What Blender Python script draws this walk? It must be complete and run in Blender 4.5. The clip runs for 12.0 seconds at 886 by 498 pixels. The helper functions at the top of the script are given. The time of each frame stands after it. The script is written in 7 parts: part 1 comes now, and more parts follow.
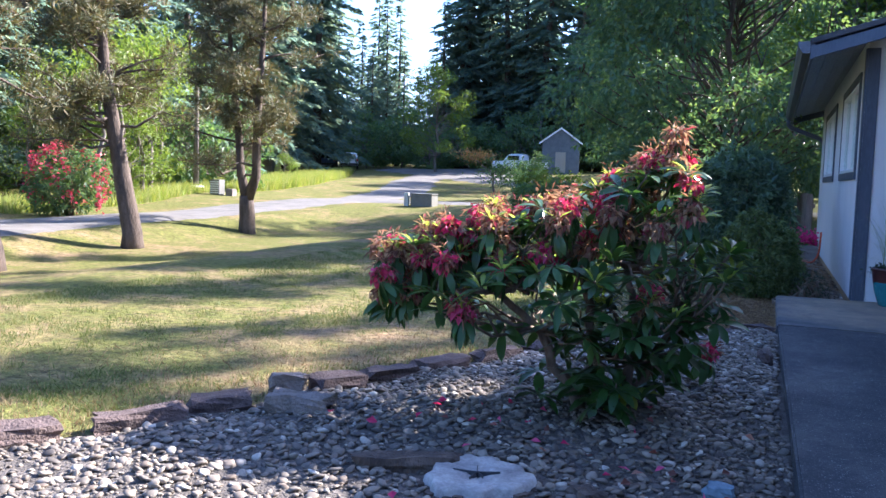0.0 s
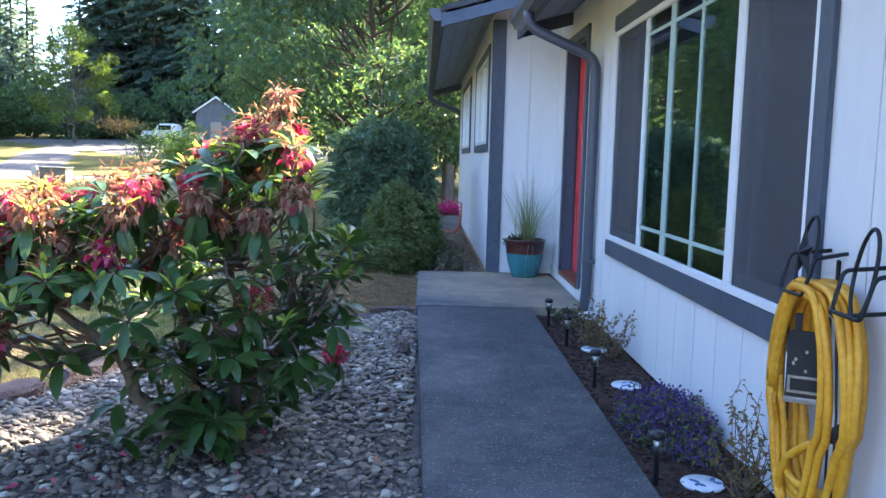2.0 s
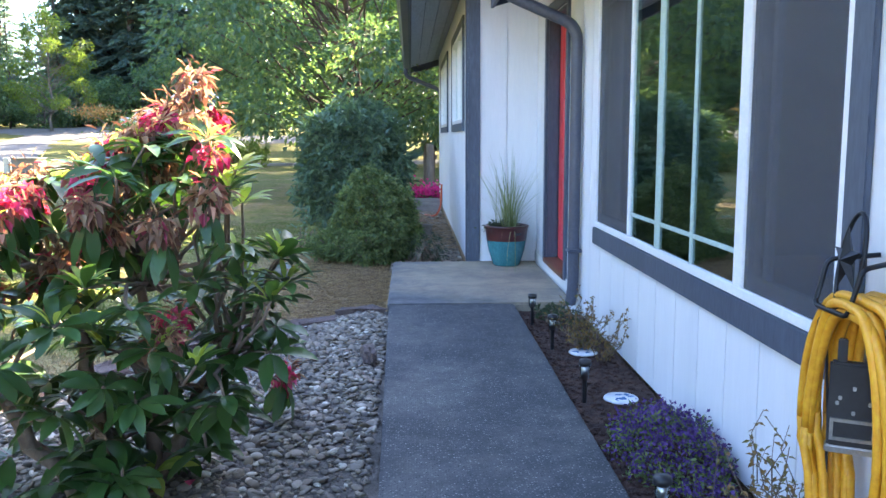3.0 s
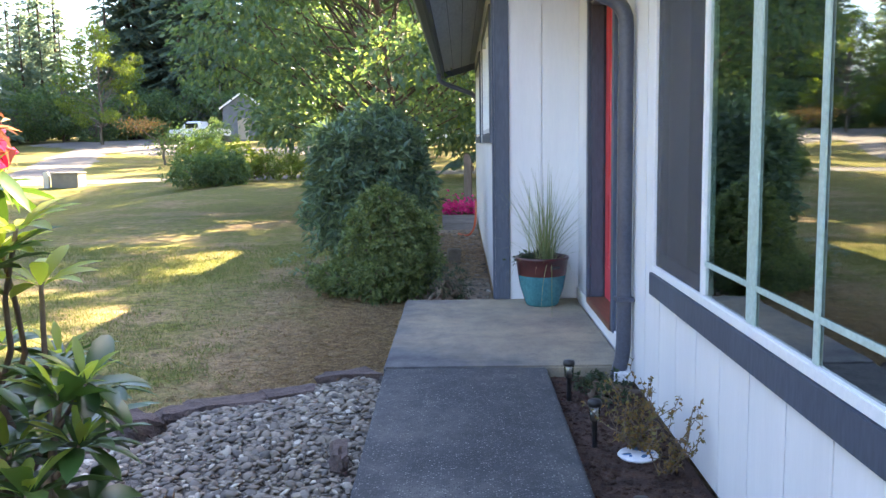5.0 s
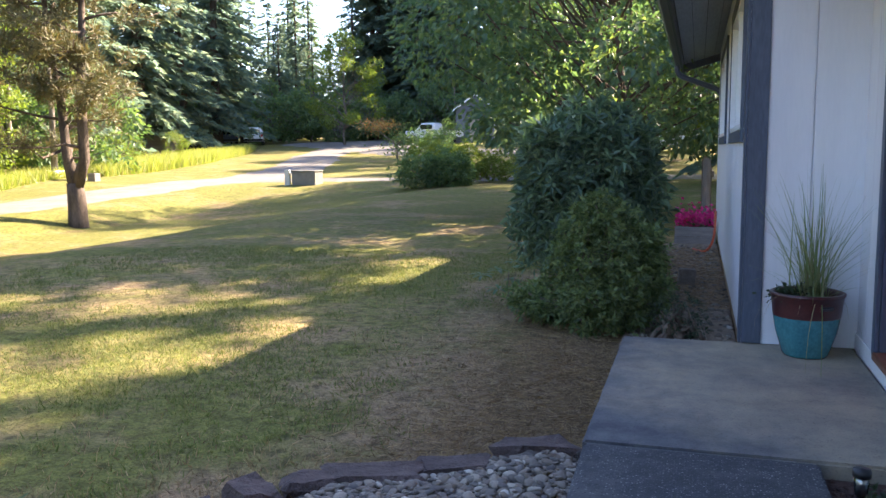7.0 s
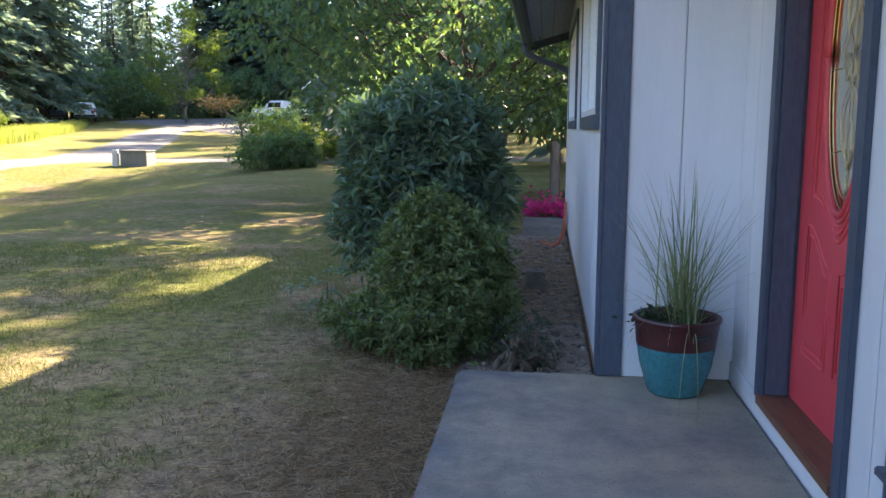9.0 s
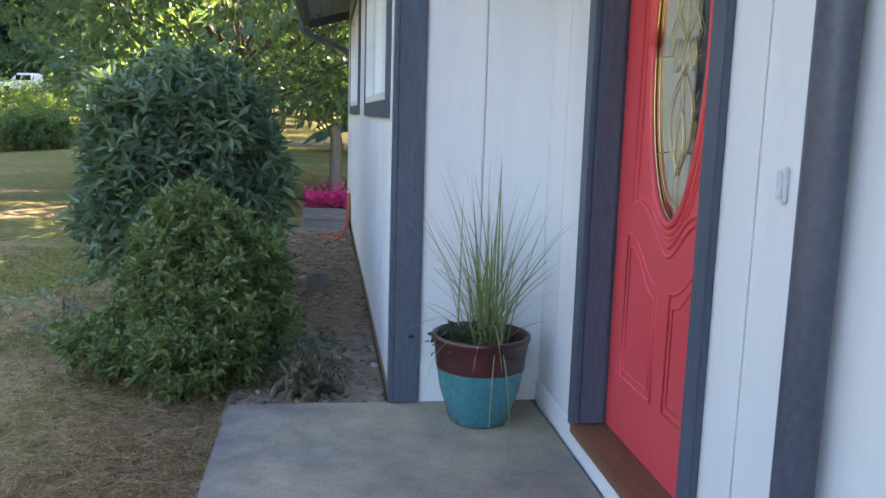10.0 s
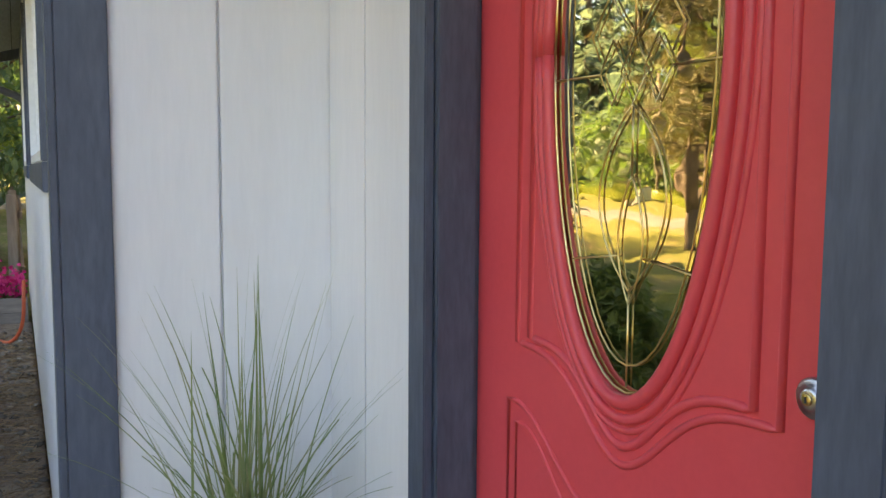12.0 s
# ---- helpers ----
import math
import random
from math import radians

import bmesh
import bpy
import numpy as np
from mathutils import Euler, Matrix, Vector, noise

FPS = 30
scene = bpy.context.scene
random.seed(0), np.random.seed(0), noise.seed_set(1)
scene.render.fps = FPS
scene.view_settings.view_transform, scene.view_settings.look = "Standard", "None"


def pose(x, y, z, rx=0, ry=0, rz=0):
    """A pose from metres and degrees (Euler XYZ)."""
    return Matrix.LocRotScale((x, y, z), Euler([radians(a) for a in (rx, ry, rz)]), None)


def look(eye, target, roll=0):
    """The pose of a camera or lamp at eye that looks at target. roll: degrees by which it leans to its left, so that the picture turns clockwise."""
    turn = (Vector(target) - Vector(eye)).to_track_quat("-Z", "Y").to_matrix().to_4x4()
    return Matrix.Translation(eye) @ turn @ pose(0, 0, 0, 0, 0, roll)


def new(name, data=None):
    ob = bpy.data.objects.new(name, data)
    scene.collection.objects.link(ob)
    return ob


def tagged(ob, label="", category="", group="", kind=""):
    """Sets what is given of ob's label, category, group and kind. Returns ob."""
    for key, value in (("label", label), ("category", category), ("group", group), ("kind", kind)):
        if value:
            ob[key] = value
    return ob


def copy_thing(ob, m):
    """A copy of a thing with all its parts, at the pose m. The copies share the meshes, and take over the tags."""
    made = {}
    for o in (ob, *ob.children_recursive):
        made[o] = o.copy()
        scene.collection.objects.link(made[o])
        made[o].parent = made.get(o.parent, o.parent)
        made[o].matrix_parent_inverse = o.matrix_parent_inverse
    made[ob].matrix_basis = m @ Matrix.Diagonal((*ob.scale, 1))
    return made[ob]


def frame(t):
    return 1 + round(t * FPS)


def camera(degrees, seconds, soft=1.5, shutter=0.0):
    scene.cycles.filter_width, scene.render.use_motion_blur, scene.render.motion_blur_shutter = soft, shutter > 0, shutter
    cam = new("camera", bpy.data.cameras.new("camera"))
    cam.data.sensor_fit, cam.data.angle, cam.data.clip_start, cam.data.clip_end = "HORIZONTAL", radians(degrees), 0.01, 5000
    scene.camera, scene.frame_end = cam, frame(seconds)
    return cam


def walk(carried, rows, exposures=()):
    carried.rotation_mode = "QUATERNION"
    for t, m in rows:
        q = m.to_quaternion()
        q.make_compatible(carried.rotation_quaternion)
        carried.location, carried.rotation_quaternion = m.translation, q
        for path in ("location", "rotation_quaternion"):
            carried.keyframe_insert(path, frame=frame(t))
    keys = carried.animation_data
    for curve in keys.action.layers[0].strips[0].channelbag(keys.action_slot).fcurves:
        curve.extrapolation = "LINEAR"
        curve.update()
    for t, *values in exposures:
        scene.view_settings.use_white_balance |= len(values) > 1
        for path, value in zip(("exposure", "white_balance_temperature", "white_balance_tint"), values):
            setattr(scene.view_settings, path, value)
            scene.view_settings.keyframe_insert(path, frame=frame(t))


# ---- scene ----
cam = camera(55.4, 12.0)
PATH = [
    (0, (-0.034, 0.778, 1.23), (-0.755, 2.636, 1.061), 1.7),
    (0.5, (-0.03, 0.965, 1.241), (-0.513, 2.897, 1.062), 1.2),
    (1, (0.028, 1.186, 1.253), (-0.284, 3.153, 1.067), 1.0),
    (1.5, (0.081, 1.405, 1.245), (-0.054, 3.392, 1.056), 1.5),
    (2, (0.095, 1.668, 1.257), (0.143, 3.656, 1.042), 1.5),
    (2.5, (0.171, 1.955, 1.264), (0.257, 3.937, 1.009), 0.7),
    (3, (0.228, 2.273, 1.295), (0.303, 4.254, 1.028), -0.2),
    (5, (0.499, 3.614, 1.335), (0.454, 5.598, 1.087), -1.0),
    (5.5, (0.515, 3.914, 1.311), (0.394, 5.898, 1.087), -0.8),
    (6, (0.563, 4.206, 1.305), (0.185, 6.158, 1.088), -0.8),
    (6.5, (0.514, 4.493, 1.302), (-0.067, 6.393, 1.079), -0.5),
    (8.5, (0.457, 5.658, 1.338), (0.059, 7.598, 1.064), -0.0),
    (9, (0.479, 5.977, 1.341), (0.241, 7.942, 1.057), 0.2),
    (9.5, (0.455, 6.309, 1.358), (0.521, 8.284, 1.049), 1.2),
    (10, (0.462, 6.63, 1.357), (0.74, 8.585, 1.043), 1.7),
    (10.5, (0.492, 6.972, 1.373), (0.901, 8.906, 1.072), 1.0),
    (11, (0.497, 7.343, 1.38), (1.007, 9.261, 1.131), 0.5),
    (11.5, (0.575, 7.705, 1.379), (1.291, 9.558, 1.146), 0.7),
    (12, (0.675, 8.047, 1.4), (1.573, 9.825, 1.217), 0.4),
]

EXPOSURES = [(0.0, 2.55, 4850, 23), (1.0, 3.15, 5000, 23), (2.5, 3.8, 5700, 16), (3.2, 4.1, 5900, 16), (5.0, 3.93, 6550, 19), (5.5, 3.28, 6400, 21), (6.5, 3.0, 6050, 22), (8.5, 3.1, 5950, 19), (9.0, 3.12, 5950, 20), (9.5, 3.47, 6250, 16), (10.5, 3.88, 7150, 16), (12.0, 3.7, 8100, 17)]
walk(cam, [(t, look(eye, target, roll)) for t, eye, target, roll in PATH], EXPOSURES)

# ---- light ----
SUN_AZ, SUN_EL = 50.0, 35.0
world = bpy.data.worlds.new("sky_world")
scene.world = world
world.use_nodes = True
wn = world.node_tree.nodes
sky = wn.new("ShaderNodeTexSky")
sky.sky_type = "NISHITA"
sky.sun_disc = False
sky.sun_elevation = radians(SUN_EL)
sky.sun_rotation = radians(90 - SUN_AZ)
sky.air_density, sky.dust_density, sky.ozone_density = 1.0, 1.5, 1.5
world.node_tree.links.new(sky.outputs[0], wn["Background"].inputs[0])
wn["Background"].inputs[1].default_value = 0.08
sun = new("sun", bpy.data.lights.new("sun", "SUN"))
sun.data.energy, sun.data.angle, sun.data.color = 5.0, radians(0.6), (1.0, 0.82, 0.54)
to_sun = Vector((math.cos(radians(SUN_AZ)) * math.cos(radians(SUN_EL)), math.sin(radians(SUN_AZ)) * math.cos(radians(SUN_EL)), math.sin(radians(SUN_EL))))
sun.matrix_world = look(to_sun * 60, (0, 0, 0))

# ---- materials ----


def shader(name, rough=0.7, metal=0.0, spec=0.5):
    m = bpy.data.materials.new(name)
    m.use_nodes = True
    b = m.node_tree.nodes["Principled BSDF"]
    b.inputs["Roughness"].default_value = rough
    b.inputs["Metallic"].default_value = metal
    b.inputs["Specular IOR Level"].default_value = spec
    return m, m.node_tree.nodes, m.node_tree.links, b


def ramp(nodes, links, src, stops):
    r = nodes.new("ShaderNodeValToRGB")
    e = r.color_ramp.elements
    while len(e) < len(stops):
        e.new(0.5)
    for k, (p, c) in enumerate(stops):
        e[k].position = p
        e[k].color = (*c, 1)
    links.new(src, r.inputs[0])
    return r.outputs[0]


def noise_tex(nodes, links, scale, detail=4, rough=0.55, stretch=None, space="Object"):
    n = nodes.new("ShaderNodeTexNoise")
    n.inputs["Scale"].default_value = scale
    n.inputs["Detail"].default_value = detail
    n.inputs["Roughness"].default_value = rough
    c = nodes.new("ShaderNodeTexCoord")
    if stretch:
        mp = nodes.new("ShaderNodeMapping")
        mp.inputs["Scale"].default_value = stretch
        links.new(c.outputs[space], mp.inputs[0])
        links.new(mp.outputs[0], n.inputs["Vector"])
    else:
        links.new(c.outputs[space], n.inputs["Vector"])
    return n.outputs[0]


def mixed(nodes, links, fac, a, b, mode="MIX"):
    m = nodes.new("ShaderNodeMix")
    m.data_type = "RGBA"
    m.blend_type = mode
    for sock, v in ((m.inputs[0], fac), (m.inputs[6], a), (m.inputs[7], b)):
        if isinstance(v, (int, float)):
            sock.default_value = v
        elif isinstance(v, tuple):
            sock.default_value = (*v, 1)
        else:
            links.new(v, sock)
    return m.outputs[2]


def bump(nodes, links, b, src, strength, dist=0.01):
    n = nodes.new("ShaderNodeBump")
    n.inputs["Strength"].default_value = strength
    n.inputs["Distance"].default_value = dist
    links.new(src, n.inputs["Height"])
    links.new(n.outputs[0], b.inputs["Normal"])


def surface(name, dark, light, scale=8.0, fine=80.0, rough=0.7, metal=0.0, relief=0.25, dist=0.006, stretch=None, spec=0.4, per_object=0.0, grain=0.35):
    """Two-scale mottled surface with fine relief."""
    m, n, l, b = shader(name, rough, metal, spec)
    big = noise_tex(n, l, scale, 5, 0.6, stretch)
    small = noise_tex(n, l, fine, 3, 0.6, stretch)
    c1 = ramp(n, l, big, [(0.3, dark), (0.7, light)])
    c2 = mixed(n, l, grain, c1, ramp(n, l, small, [(0.3, (0.25, 0.25, 0.25)), (0.7, (0.75, 0.75, 0.75))]), "OVERLAY")
    if per_object:
        info = n.new("ShaderNodeObjectInfo")
        hs = n.new("ShaderNodeHueSaturation")
        mr = n.new("ShaderNodeMapRange")
        mr.inputs[3].default_value, mr.inputs[4].default_value = 1 - per_object, 1 + per_object
        l.new(info.outputs["Random"], mr.inputs[0])
        l.new(mr.outputs[0], hs.inputs["Value"])
        l.new(c2, hs.inputs["Color"])
        c2 = hs.outputs[0]
    l.new(c2, b.inputs["Base Color"])
    bump(n, l, b, small, relief, dist)
    return m


def leafy(name, colors, translucent=0.35, rough=0.45, glow=(1.4, 1.5, 0.6), stepped=False):
    """Leaf or petal: colour varies from leaf to leaf, light passes through."""
    m, n, l, b = shader(name, rough, 0, 0.4)
    geo = n.new("ShaderNodeNewGeometry")
    k = len(colors)
    col = ramp(n, l, geo.outputs["Random Per Island"], [((i + 0.5) / k, c) for i, c in enumerate(colors)])
    col.node.color_ramp.interpolation = "CONSTANT" if stepped else "LINEAR"
    l.new(col, b.inputs["Base Color"])
    if translucent:
        t = n.new("ShaderNodeBsdfTranslucent")
        l.new(mixed(n, l, 1.0, col, glow, "MULTIPLY"), t.inputs[0])
        ms = n.new("ShaderNodeMixShader")
        ms.inputs[0].default_value = translucent
        l.new(b.outputs[0], ms.inputs[1])
        l.new(t.outputs[0], ms.inputs[2])
        l.new(ms.outputs[0], n["Material Output"].inputs[0])
    return m


def glass_mat(name, tint, gloss, wavy=0.0, sheen=(0.95, 1.0, 0.98)):
    m, n, l, b = shader(name)
    tr = n.new("ShaderNodeBsdfTransparent")
    tr.inputs[0].default_value = (*tint, 1)
    gl = n.new("ShaderNodeBsdfGlossy")
    gl.inputs["Roughness"].default_value = 0.02
    gl.inputs[0].default_value = (*sheen, 1)
    fr = n.new("ShaderNodeFresnel")
    fr.inputs[0].default_value = 1.5
    mr = n.new("ShaderNodeMapRange")
    mr.inputs[1].default_value, mr.inputs[2].default_value = 0.04, 1.0
    mr.inputs[3].default_value, mr.inputs[4].default_value = gloss, 1.0
    l.new(fr.outputs[0], mr.inputs[0])
    if wavy:
        w = noise_tex(n, l, 9.0, 2)
        bp = n.new("ShaderNodeBump")
        bp.inputs["Strength"].default_value = wavy
        bp.inputs["Distance"].default_value = 0.01
        l.new(w, bp.inputs["Height"])
        l.new(bp.outputs[0], gl.inputs["Normal"])
    ms = n.new("ShaderNodeMixShader")
    l.new(mr.outputs[0], ms.inputs[0])
    l.new(tr.outputs[0], ms.inputs[1])
    l.new(gl.outputs[0], ms.inputs[2])
    l.new(ms.outputs[0], n["Material Output"].inputs[0])
    return m


def lawn_material():
    m, n, l, b = shader("lawn_mat", 0.9, 0, 0.15)
    big = noise_tex(n, l, 0.55, 5, 0.62)
    mid = noise_tex(n, l, 3.2, 4, 0.6)
    fine = noise_tex(n, l, 55, 3, 0.7)
    green = ramp(n, l, fine, [(0.3, (0.075, 0.080, 0.018)), (0.7, (0.195, 0.190, 0.048))])
    straw = ramp(n, l, fine, [(0.3, (0.15, 0.100, 0.052)), (0.7, (0.38, 0.27, 0.145))])
    add = n.new("ShaderNodeMath")
    add.operation = "MULTIPLY_ADD"
    add.inputs[1].default_value = 0.5
    l.new(mid, add.inputs[0])
    l.new(big, add.inputs[2])
    # drier beside the gravel and the path
    co = n.new("ShaderNodeTexCoord")
    sp = n.new("ShaderNodeSeparateXYZ")
    l.new(co.outputs["Object"], sp.inputs[0])
    dry = n.new("ShaderNodeMapRange")
    dry.inputs[1].default_value, dry.inputs[2].default_value = -1.6, 0.1
    dry.inputs[3].default_value, dry.inputs[4].default_value = 0.0, 0.40
    l.new(sp.outputs[0], dry.inputs[0])
    far = n.new("ShaderNodeMapRange")
    far.inputs[1].default_value, far.inputs[2].default_value = 16.0, 26.0
    far.inputs[3].default_value, far.inputs[4].default_value = 0.0, -0.06
    l.new(sp.outputs[1], far.inputs[0])
    beyond = n.new("ShaderNodeMapRange")
    beyond.inputs[1].default_value, beyond.inputs[2].default_value = 11.5, 14.5
    beyond.inputs[3].default_value, beyond.inputs[4].default_value = 1.0, 0.0
    l.new(sp.outputs[1], beyond.inputs[0])
    here = n.new("ShaderNodeMath")
    here.operation = "MULTIPLY"
    l.new(dry.outputs[0], here.inputs[0])
    l.new(beyond.outputs[0], here.inputs[1])
    a2 = n.new("ShaderNodeMath")
    l.new(add.outputs[0], a2.inputs[0])
    l.new(here.outputs[0], a2.inputs[1])
    a3 = n.new("ShaderNodeMath")
    l.new(a2.outputs[0], a3.inputs[0])
    l.new(far.outputs[0], a3.inputs[1])
    k = n.new("ShaderNodeMapRange")
    k.inputs[1].default_value, k.inputs[2].default_value = 0.68, 0.94
    l.new(a3.outputs[0], k.inputs[0])
    clod = noise_tex(n, l, 11, 5, 0.7)
    tone = ramp(n, l, clod, [(0.34, (0.42, 0.42, 0.42)), (0.52, (0.95, 0.95, 0.95)), (0.68, (1.25, 1.25, 1.2))])
    l.new(mixed(n, l, 1.0, mixed(n, l, k.outputs[0], green, straw), tone, "MULTIPLY"), b.inputs["Base Color"])
    bump(n, l, b, clod, 1.0, 0.05)
    return m


LAWN = lawn_material()
GRASS = leafy("grass_blade_mat", [(0.085, 0.115, 0.027), (0.125, 0.16, 0.04), (0.21, 0.19, 0.08), (0.11, 0.14, 0.035)], 0.4, 0.6, (1.3, 1.3, 0.7))
STRAW = leafy("dry_grass_mat", [(0.20, 0.135, 0.075), (0.42, 0.31, 0.17), (0.31, 0.22, 0.115), (0.14, 0.095, 0.055)], 0.35, 0.7, (1.2, 1.1, 0.8))
TALLGRASS = leafy("tall_grass_mat", [(0.17, 0.22, 0.04), (0.25, 0.28, 0.07), (0.32, 0.30, 0.11)], 0.4, 0.6)
def aggregate_concrete():
    """Worn concrete: pale and dark stone chips in a grey matrix, stained at large scale."""
    m, n, l, b = shader("concrete_mat", 0.85, 0, 0.35)
    big = noise_tex(n, l, 1.3, 5, 0.65)
    mid = noise_tex(n, l, 9, 4, 0.6)
    c = n.new("ShaderNodeTexCoord")
    v = n.new("ShaderNodeTexVoronoi")
    v.inputs["Scale"].default_value = 105
    l.new(c.outputs["Object"], v.inputs["Vector"])
    chip = ramp(n, l, v.outputs["Distance"], [(0.25, (1, 1, 1)), (0.5, (0, 0, 0))])
    sep = n.new("ShaderNodeSeparateColor")
    l.new(v.outputs["Color"], sep.inputs[0])
    tone = ramp(n, l, sep.outputs[0], [(0.0, (0.025, 0.026, 0.03)), (0.45, (0.068, 0.068, 0.068)), (0.8, (0.13, 0.127, 0.122)), (1.0, (0.28, 0.27, 0.255))])
    matrix = ramp(n, l, big, [(0.32, (0.036, 0.039, 0.044)), (0.5, (0.058, 0.060, 0.063)), (0.68, (0.135, 0.130, 0.120))])
    matrix = mixed(n, l, 0.35, matrix, ramp(n, l, mid, [(0.3, (0.25, 0.25, 0.25)), (0.7, (0.75, 0.75, 0.75))]), "OVERLAY")
    wear = ramp(n, l, mid, [(0.3, (0.45, 0.45, 0.45)), (0.55, (1, 1, 1))])
    f = mixed(n, l, 1.0, chip, wear, "MULTIPLY")
    l.new(mixed(n, l, f, matrix, tone), b.inputs["Base Color"])
    bump(n, l, b, chip, 0.35, 0.003)
    return m


CONCRETE = aggregate_concrete()
def landing_concrete():
    """Trowelled slab with broad tan and dark weather stains, and fine pitting."""
    m, n, l, b = shader("landing_concrete_mat", 0.82, 0, 0.35)
    big = noise_tex(n, l, 1.15, 6, 0.62)
    mid = noise_tex(n, l, 6.5, 5, 0.65)
    fine = noise_tex(n, l, 95, 3, 0.7)
    stain = ramp(n, l, big, [(0.34, (0.17, 0.155, 0.130)), (0.48, (0.27, 0.230, 0.168)), (0.60, (0.36, 0.29, 0.19)), (0.72, (0.29, 0.244, 0.176))])
    co = n.new("ShaderNodeTexCoord")
    sp = n.new("ShaderNodeSeparateXYZ")
    l.new(co.outputs["Object"], sp.inputs[0])
    gx_ = n.new("ShaderNodeMath")
    gx_.operation = "MULTIPLY_ADD"
    gx_.inputs[1].default_value, gx_.inputs[2].default_value = 0.8, -0.50
    l.new(sp.outputs[0], gx_.inputs[0])
    gy_ = n.new("ShaderNodeMath")
    gy_.operation = "MULTIPLY_ADD"
    gy_.inputs[1].default_value = 0.9
    l.new(big, gy_.inputs[0])
    l.new(gx_.outputs[0], gy_.inputs[2])
    near_edge = n.new("ShaderNodeMapRange")
    near_edge.inputs[1].default_value, near_edge.inputs[2].default_value = 8.25, 8.75
    near_edge.inputs[3].default_value, near_edge.inputs[4].default_value = -0.35, 0.12
    l.new(sp.outputs[1], near_edge.inputs[0])
    tot = n.new("ShaderNodeMath")
    l.new(gy_.outputs[0], tot.inputs[0])
    l.new(near_edge.outputs[0], tot.inputs[1])
    tan = ramp(n, l, tot.outputs[0], [(0.0, (0, 0, 0)), (0.42, (1, 1, 1))])
    grime = ramp(n, l, mid, [(0.3, (0.070, 0.073, 0.078)), (0.7, (0.135, 0.133, 0.130))])
    stain = mixed(n, l, tan, grime, stain)
    worn = ramp(n, l, mid, [(0.30, (0.80, 0.80, 0.81)), (0.55, (1.0, 1.0, 1.0)), (0.72, (1.12, 1.11, 1.08))])
    pits = ramp(n, l, fine, [(0.28, (0.55, 0.55, 0.55)), (0.42, (1.0, 1.0, 1.0)), (0.75, (1.12, 1.12, 1.12))])
    l.new(mixed(n, l, 1.0, mixed(n, l, 1.0, stain, worn, "MULTIPLY"), pits, "MULTIPLY"), b.inputs["Base Color"])
    bump(n, l, b, fine, 0.3, 0.002)
    return m


LANDING = landing_concrete()
ROAD = surface("gravel_road_mat", (0.10, 0.092, 0.083), (0.175, 0.162, 0.146), 1.2, 30, 0.9, 0, 0.7, 0.02)
SOIL = surface("bark_soil_mat", (0.034, 0.018, 0.013), (0.098, 0.052, 0.036), 14, 70, 0.95, 0, 1.0, 0.03)
GRAVELBASE = surface("gravel_base_mat", (0.06, 0.052, 0.043), (0.15, 0.13, 0.11), 9, 60, 0.95, 0, 0.9, 0.03)
PAINT = surface("white_siding_paint", (0.66, 0.665, 0.675), (0.74, 0.74, 0.745), 3, 90, 0.55, 0, 0.10, 0.002, (1, 1, 0.12), 0.4, 0.02, 0.10)
TRIM = surface("slate_blue_trim_paint", (0.056, 0.070, 0.100), (0.080, 0.098, 0.135), 4, 70, 0.5, 0, 0.2, 0.002, (1, 1, 0.2))
GUTTER = surface("slate_gutter_paint", (0.06, 0.067, 0.095), (0.085, 0.094, 0.125), 3, 60, 0.35, 0, 0.05, 0.001)
VINYL = surface("white_vinyl", (0.74, 0.75, 0.77), (0.80, 0.80, 0.80), 3, 60, 0.35, 0, 0.03, 0.001)
SCREENFRAME = surface("grey_window_sash", (0.34, 0.34, 0.36), (0.42, 0.42, 0.44), 3, 60, 0.4, 0, 0.03, 0.001)
MUNTIN = surface("pale_green_muntin", (0.38, 0.50, 0.46), (0.45, 0.56, 0.52), 3, 60, 0.4, 0, 0.03, 0.001)
SOFFIT = surface("soffit_paint", (0.24, 0.27, 0.33), (0.31, 0.34, 0.41), 3, 60, 0.6, 0, 0.2, 0.002, (1, 0.1, 1))
SHINGLE = surface("dark_shingle", (0.04, 0.042, 0.046), (0.085, 0.085, 0.09), 6, 60, 0.9, 0, 0.8, 0.01)
DOORRED = surface("red_door_paint", (0.64, 0.064, 0.078), (0.69, 0.078, 0.090), 3, 70, 0.40, 0, 0.03, 0.001, None, 0.4, 0.0, 0.08)
BRASS = surface("brass_caming", (0.60, 0.46, 0.20), (0.80, 0.64, 0.32), 12, 90, 0.28, 1.0, 0.1, 0.001)
NICKEL = surface("satin_nickel", (0.50, 0.48, 0.45), (0.64, 0.62, 0.58), 12, 90, 0.3, 1.0, 0.1, 0.001)
THRESH = surface("brown_threshold_wood", (0.13, 0.055, 0.03), (0.22, 0.10, 0.055), 6, 60, 0.5, 0, 0.2, 0.002, (1, 0.1, 1))
SILLWOOD = surface("raw_sill_wood", (0.30, 0.20, 0.10), (0.42, 0.29, 0.16), 5, 60, 0.7, 0, 0.3, 0.002, (1, 0.1, 1))
GLASS = glass_mat("window_glass", (0.72, 0.84, 0.80), 0.36, 0.015)
def screen_mat():
    m, n, l, b = shader("insect_screen_mesh", 0.6)
    b.inputs["Base Color"].default_value = (0.060, 0.062, 0.075, 1)
    t = n.new("ShaderNodeBsdfTransparent")
    ms = n.new("ShaderNodeMixShader")
    ms.inputs[0].default_value = 0.62
    l.new(t.outputs[0], ms.inputs[1])
    l.new(b.outputs[0], ms.inputs[2])
    l.new(ms.outputs[0], n["Material Output"].inputs[0])
    return m


